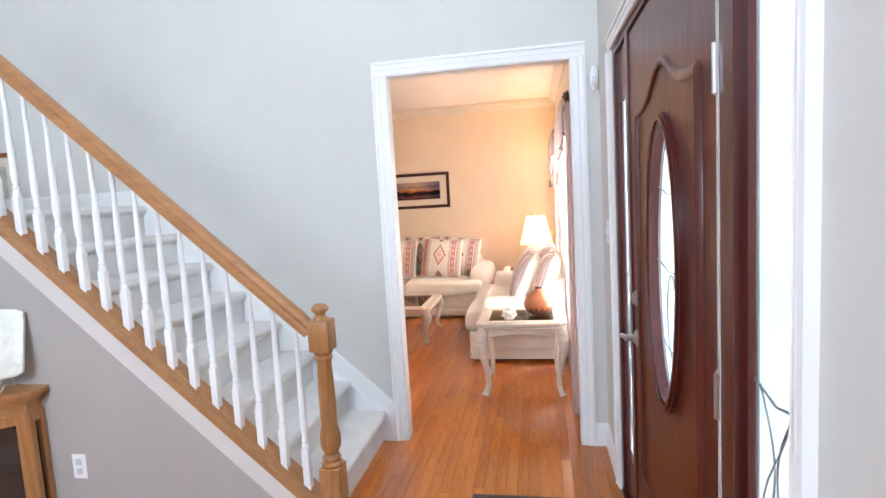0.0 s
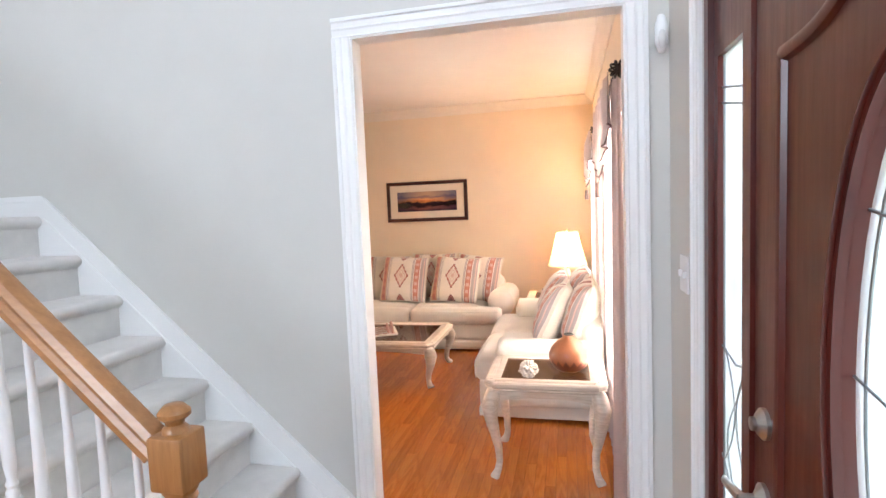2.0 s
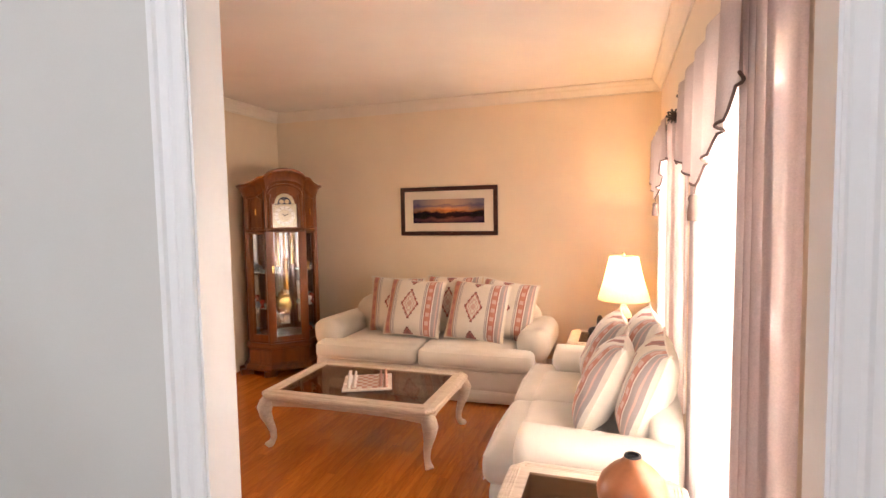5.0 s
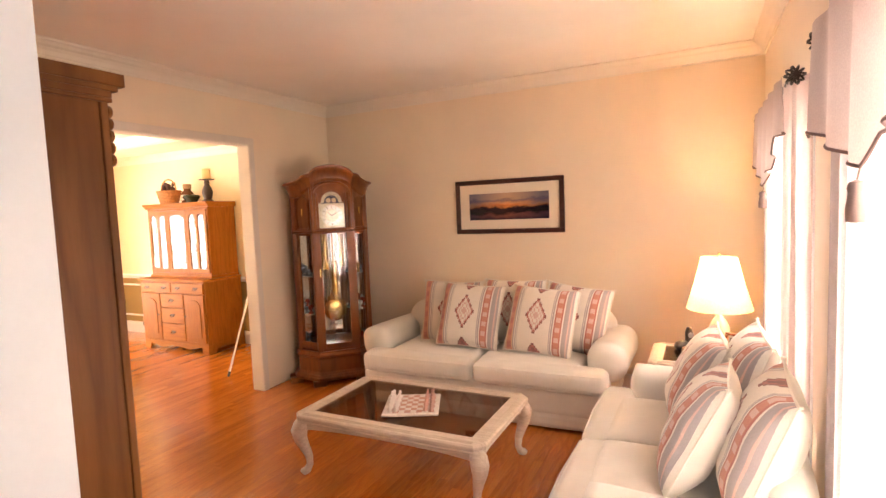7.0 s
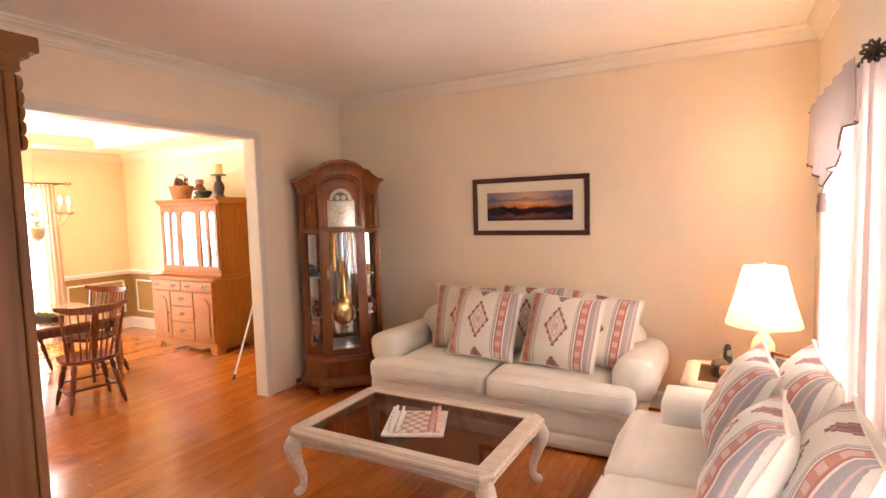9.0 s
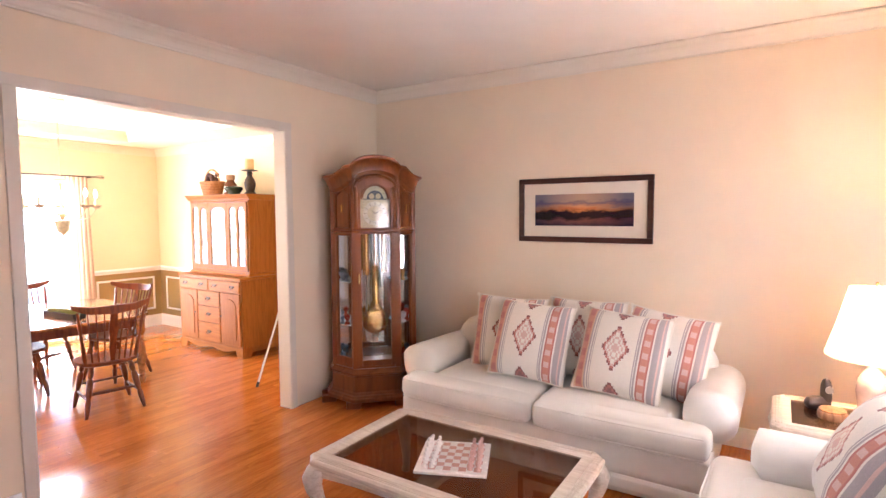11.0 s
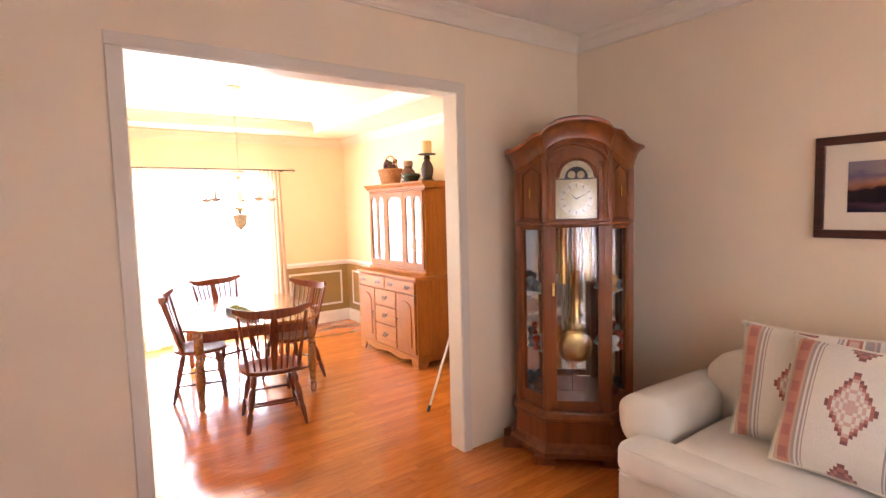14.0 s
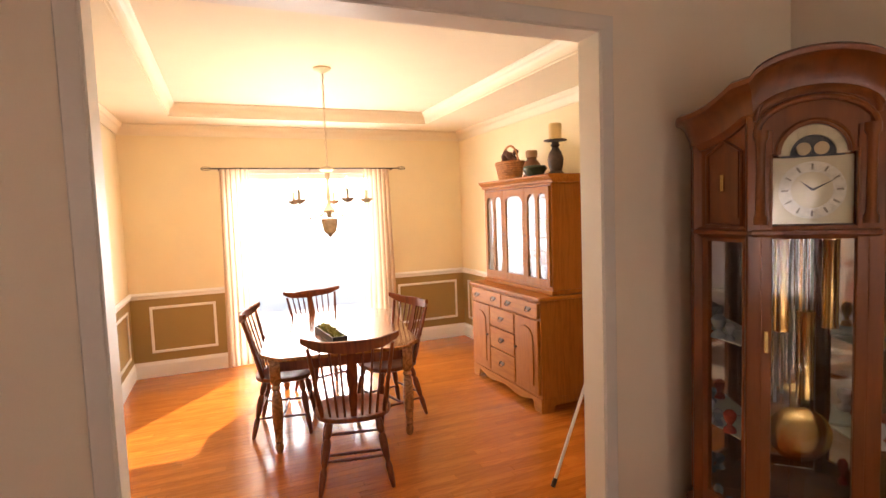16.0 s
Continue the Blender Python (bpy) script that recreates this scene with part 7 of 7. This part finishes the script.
prism(bm, [(UY0 + 0.01, 1.75), (UY0 - 0.012, 1.755), (UY0 - 0.016, 1.772), (UY0 - 0.045, 1.80), (UY0 - 0.05, 1.815), (HY1, 1.815), (HY1, 1.75)], "x", UX0 - 0.03, UX1 + 0.03)
part("crown", bm, HUTCHX, hut, "moulded crown")
tw = (UX1 - UX0 - 0.04) / 3
for k in range(3):
    a = UX0 + 0.02 + tw * k + 0.003
    b = a + tw - 0.006
    z0, z1 = 0.955, 1.725
    bm = bmesh.new()
    sx = 0.036
    gl = []
    if k == 1:
        gl = [((a + b) / 2, (b - a) / 2 - sx)]
    else:
        q = (b - a - 3 * sx) / 4
        gl = [(a + sx + q, q), (b - sx - q, q)]
    edge = a
    for c, hwid in gl:
        box(bm, edge, c - hwid, UY0 - 0.014, UY0 + 0.004, z0, z1)
        edge = c + hwid
        box(bm, c - hwid, c + hwid, UY0 - 0.014, UY0 + 0.004, z0, z0 + 0.05)
        za = z1 - 0.05 - min(hwid, 0.06)
        prism(bm, [(c + hwid, z1), (c + hwid, za)] + arc(c, za, hwid, 0, 180, 10, min(hwid, 0.06))[1:-1] + [(c - hwid, za), (c - hwid, z1)], "y", UY0 - 0.014, UY0 + 0.004)
    box(bm, edge, b, UY0 - 0.014, UY0 + 0.004, z0, z1)
    d = part("glass_door", bm, HUTCHW, hut)
    for c, hwid in gl:
        part("pane", box(bmesh.new(), c - hwid - 0.004, c + hwid + 0.004, UY0 - 0.006, UY0 - 0.003, z0 + 0.045, z1 - 0.04), CLEAR, d)
    part("knob", lathe(bmesh.new(), [(0, 0), (0.005, 0), (0.005, 0.01), (0.010, 0.016), (0, 0.02)], 10, pose(b - 0.016 if k == 0 else a + 0.016, UY0 - 0.014, 1.34, 90, 0, 0)), PULL, d)
CHINA = plain("white_china", (0.78, 0.76, 0.72), 0.15, vary=0.04)
rng = random.Random(8)
for z in (0.951, 1.206, 1.476):
    for i in range(7):
        x = UX0 + 0.10 + i * 0.155
        h, r = rng.uniform(0.07, 0.16), rng.uniform(0.035, 0.055)
        k = thing("china_cup" if h < 0.11 else "china_vase", pose(x, 8.66, z + 0.0), "white china piece inside the hutch", "china", "china in the hutch")
        part("body", lathe(bmesh.new(), [(0, 0), (r * 0.6, 0), (r * 0.65, h * 0.1), (r, h * 0.45), (r * 0.9, h * 0.8), (r * 1.05, h), (r * 0.95, h), (r * 0.8, h * 0.75), (0, h * 0.2)], 18), CHINA, k, smooth=True)
# on top of the hutch
TOP = 1.816
bk = thing("wicker_basket", pose(-6.20, 8.60, TOP) @ Matrix.Diagonal((1.2, 1.2, 1.55, 1)), "orange wicker basket with dried flowers on the hutch", "basket")
bm = bmesh.new()
for i in range(9):
    z = 0.006 + i * 0.012
    r = 0.085 + 0.004 * i
    sweep(bm, [((r + 0.002 * ((k + i) % 2)) * 1.25 * math.cos(2 * math.pi * k / 28), (r + 0.002 * ((k + i) % 2)) * 0.8 * math.sin(2 * math.pi * k / 28), z) for k in range(28)], 0.007, 5, closed=True)
part("weave", bm, plain("wicker", (0.48, 0.20, 0.055), 0.7, vary=0.25, scale=60), bk)
bm = bmesh.new()
sweep(bm, [(0.12 * math.cos(t), 0.0, 0.10 + 0.10 * math.sin(t)) for t in [math.pi * i / 12 for i in range(13)]], 0.007, 6)
part("basket_handle", bm, plain("wicker", (0, 0, 0)), bk)
bm = bmesh.new()
for i in range(16):
    lathe(bm, [(0, 0), (0.02, 0.008), (0.024, 0.02), (0.012, 0.034), (0, 0.036)], 8, pose(rng.uniform(-0.07, 0.07), rng.uniform(-0.04, 0.04), 0.10 + rng.uniform(0, 0.045), rng.uniform(-40, 40), rng.uniform(-40, 40), 0))
part("dried_flowers", bm, plain("dried_bloom", (0.13, 0.055, 0.04), 0.8, vary=0.4, scale=50), bk, "dark dried flower heads")
jar = thing("glass_jar", pose(-5.93, 8.66, TOP) @ Matrix.Scale(1.2, 4), "brown glass jar with a cork lid on the hutch", "jar")
part("body", lathe(bmesh.new(), [(0, 0), (0.058, 0), (0.062, 0.01), (0.062, 0.10), (0.045, 0.125), (0.035, 0.135), (0.035, 0.15), (0, 0.15)], 20), plain("brown_glass", (0.16, 0.06, 0.025), 0.12), jar, smooth=True)
part("lid", lathe(bmesh.new(), [(0.042, 0.15), (0.042, 0.195), (0.034, 0.20), (0, 0.20)], 16), plain("cork", (0.36, 0.2, 0.1), 0.8), jar, smooth=True)
part("label_band", lathe(bmesh.new(), [(0.0635, 0.03), (0.0635, 0.085)], 20), CHINA, jar, "pale paper label")
bowl = thing("pottery_bowl", pose(-5.76, 8.58, TOP) @ Matrix.Scale(1.15, 4), "dark green lidded pottery bowl on the hutch", "bowl")
part("body", lathe(bmesh.new(), [(0, 0), (0.05, 0), (0.055, 0.01), (0.085, 0.05), (0.09, 0.065), (0.084, 0.065), (0.0, 0.03)], 24), plain("green_glaze", (0.06, 0.075, 0.045), 0.25), bowl, smooth=True)
part("lid", lathe(bmesh.new(), [(0.086, 0.066), (0.08, 0.078), (0.02, 0.088), (0, 0.088)], 24), plain("green_glaze", (0, 0, 0)), bowl, smooth=True)
cs = thing("candlestick", pose(-5.52, 8.62, TOP) @ Matrix.Scale(1.25, 4), "dark carved candlestick with a cream pillar candle", "candlestick")
part("stem", lathe(bmesh.new(), [(0, 0), (0.05, 0), (0.052, 0.012), (0.035, 0.025), (0.045, 0.06), (0.05, 0.10), (0.038, 0.14), (0.02, 0.17), (0.03, 0.185), (0.022, 0.195), (0.022, 0.205), (0, 0.206)], 20), plain("carved_dark", (0.07, 0.04, 0.03), 0.5, vary=0.5, scale=45, bump=0.6, dist=0.005), cs, smooth=True)
part("dish", lathe(bmesh.new(), [(0, 0.205), (0.07, 0.212), (0.072, 0.218), (0, 0.22)], 20), plain("carved_dark", (0, 0, 0)), cs, smooth=True)
part("candle", lathe(bmesh.new(), [(0, 0.22), (0.04, 0.22), (0.04, 0.315), (0.034, 0.32), (0, 0.314)], 20), plain("candle_wax", (0.72, 0.52, 0.24), 0.5), cs, "cream pillar candle", smooth=True)
# bottle figure on the floor beside the hutch, a wall hanging and an easel leg by the opening
bt = thing("wine_bottle_holder", pose(-6.80, 8.60, 0), "dark bottle holder figure on the floor", "ornament")
part("bottle", lathe(bmesh.new(), [(0, 0), (0.04, 0), (0.042, 0.01), (0.042, 0.19), (0.03, 0.225), (0.015, 0.25), (0.015, 0.31), (0, 0.312)], 16), plain("dark_bottle", (0.02, 0.018, 0.015), 0.15), bt, smooth=True)
part("label", lathe(bmesh.new(), [(0.0435, 0.06), (0.0435, 0.14)], 16), CHINA, bt, "pale bottle label")
bm = bmesh.new()
for i in range(14):
    a = 2 * math.pi * i / 14
    sweep(bm, [(0.05 * math.cos(a), 0.05 * math.sin(a), 0.16), (0.075 * math.cos(a + 0.4), 0.075 * math.sin(a + 0.4), 0.24), (0.04 * math.cos(a + 0.8), 0.04 * math.sin(a + 0.8), 0.33)], 0.006, 5)
part("wire_cage", bm, IRON, bt)
wh = thing("wall_thermometer", pose(-5.02, YR, 1.36), "narrow dark hanging on the dining wall", "wall hanging")
part("strip", box(bmesh.new(), -0.022, 0.022, -0.014, 0, -0.13, 0.13, 0.005), IRON, wh)
part("top_knob", lathe(bmesh.new(), [(0, 0), (0.018, 0.003), (0.014, 0.016), (0, 0.02)], 12, pose(0, -0.012, 0.14, 90, 0, 0)), IRON, wh)
ea = thing("folding_easel", pose(0, 0, 0), "white aluminium easel standing behind the opening", "easel")
APEX = Vector((-4.35, 8.30, 1.35))
for f in ((-4.43, 7.80, 0.0), (-4.75, 8.62, 0.0), (-4.02, 8.62, 0.0)):
    f = Vector(f)
    bm = bmesh.new()
    sweep(bm, [f + (APEX - f) * 0.03, f + (APEX - f) * 0.5], 0.009, 8), sweep(bm, [f + (APEX - f) * 0.45, APEX], 0.012, 8)
    lg = part("leg", bm, plain("white_aluminium", (0.72, 0.71, 0.69), 0.35, 0.3), ea, smooth=True)
    bm = bmesh.new()
    sweep(bm, [f, f + (APEX - f) * 0.035], 0.013, 8)
    part("rubber_tip", bm, BLACK, lg)
part("hub", lathe(bmesh.new(), [(0, 0), (0.03, 0), (0.03, 0.06), (0, 0.062)], 12, Matrix.Translation(APEX - Vector((0, 0, 0.03)))), BLACK, ea)

# ---- floor boards ----
def boards():
    W, seedling = 0.0572, random.Random(5)
    mats = wood("strip_floor", (0.45, 0.128, 0.016), (0.56, 0.182, 0.026), 0.13, axis="y", ring=11, coat=0.30, tint=0.22, bump=0.05)
    rooms = ((XO2, XF + 0.02, -0.6, YR), (XW, XO2, YL, YR))
    floor = bpy.data.objects["floor"]
    shared, near, rest = {}, 0, []
    for rx0, rx1, ry0, ry1 in rooms:
        x = rx0
        while x < rx1 - 0.01:
            w = min(W, rx1 - x)
            y = ry0 - seedling.uniform(0, 0.8)
            while y < ry1 - 0.01:
                n = seedling.choice((0.45, 0.6, 0.75, 0.9, 1.1, 1.35))
                a, b = max(y, ry0), min(y + n, ry1)
                y += n
                if b - a < 0.02:
                    continue
                close = -3.0 < x < -0.6 and 4.6 < (a + b) / 2 < 7.7 or -6.0 < x < -3.8 and 5.6 < (a + b) / 2 < 8.0 or -1.0 < x < 0.3 and 3.4 < (a + b) / 2 < 5.4
                (near_list if close else rest).append((x, a, b, w))
            x += W
    seedling.shuffle(near_list)
    rest.extend(near_list[300:])
    for x, a, b, w in near_list[:300]:
        key = (round(w, 4), round(b - a, 3))
        if key not in shared:
            bm = bmesh.new()
            box(bm, -w / 2 + 0.0003, w / 2 - 0.0003, -(b - a) / 2 + 0.0004, (b - a) / 2 - 0.0004, -0.018, 0.0, 0.0006, 1)
            me = bpy.data.meshes.new("board")
            bm.to_mesh(me)
            bm.free()
            me.materials.append(mats)
            shared[key] = me
        ob = new("board", shared[key])
        ob.location = (x + w / 2, (a + b) / 2, 0)
        ob.parent = floor
    vs, fs = [], []
    for x, a, b, w in rest:
        k, c = len(vs), 0.0006
        x0, x1, y0, y1 = x + 0.0004, x + w - 0.0004, a + 0.0004, b - 0.0004
        vs += [(x0, y0, -0.018), (x1, y0, -0.018), (x1, y1, -0.018), (x0, y1, -0.018), (x0, y0, -c), (x1, y0, -c), (x1, y1, -c), (x0, y1, -c), (x0 + c, y0 + c, 0), (x1 - c, y0 + c, 0), (x1 - c, y1 - c, 0), (x0 + c, y1 - c, 0)]
        for i in range(4):
            j = (i + 1) % 4
            fs += [(k + i, k + j, k + 4 + j, k + 4 + i), (k + 4 + i, k + 4 + j, k + 8 + j, k + 8 + i)]
        fs.append((k + 8, k + 9, k + 10, k + 11))
    me = bpy.data.meshes.new("boards")
    me.from_pydata(vs, [], fs)
    m2 = wood_island("strip_floor_rest", (0.45, 0.128, 0.016), (0.56, 0.182, 0.026))
    me.materials.append(m2)
    ob = new("boards", me)
    ob.parent = floor
    tagged(ob, "", "", kind="stuff")


def wood_island(name, dark, light):
    """The strip floor's wood, its tone changing from board to board."""
    m, nt, b = shader(name)
    v = coords(nt, (1, 0.09, 1))
    geo = nt.nodes.new("ShaderNodeNewGeometry")
    off = nt.nodes.new("ShaderNodeVectorMath")
    off.operation = "ADD"
    link(nt, v, off.inputs[0])
    sc = nt.nodes.new("ShaderNodeMath")
    sc.operation = "MULTIPLY"
    sc.inputs[1].default_value = 20
    link(nt, geo.outputs["Random Per Island"], sc.inputs[0])
    link(nt, sc.outputs[0], off.inputs[1])
    big, fine = noisy(nt, off.outputs[0], 11, 3, 0.5), noisy(nt, off.outputs[0], 150, 4, 0.7)
    w = nt.nodes.new("ShaderNodeMath")
    w.operation = "PINGPONG"
    w.inputs[1].default_value = 0.06
    link(nt, big, w.inputs[0])
    c = ramp(nt, w.outputs[0], [(0.0, dark), (0.02, tuple((a + q) / 2 for a, q in zip(dark, light))), (0.06, light)])
    c = mix(nt, 0.8, c, ramp(nt, fine, [(0.35, (0.84, 0.81, 0.78)), (0.6, (1, 1, 1))]), "MULTIPLY")
    t = 0.22
    b.inputs["Coat Weight"].default_value, b.inputs["Coat Roughness"].default_value = 0.30, 0.10
    c = mix(nt, 1.0, c, ramp(nt, geo.outputs["Random Per Island"], [(0, (1 - t, 1 - t * 1.15, 1 - t * 1.3)), (1, (1 + t * 0.3,) * 3)]), "MULTIPLY")
    link(nt, c, b.inputs["Base Color"])
    link(nt, ramp(nt, fine, [(0.3, (0.23,) * 3), (0.7, (0.13,) * 3)]), b.inputs["Roughness"])
    bumped(nt, b, fine, 0.05, 0.0008)
    return m


near_list = []
boards()
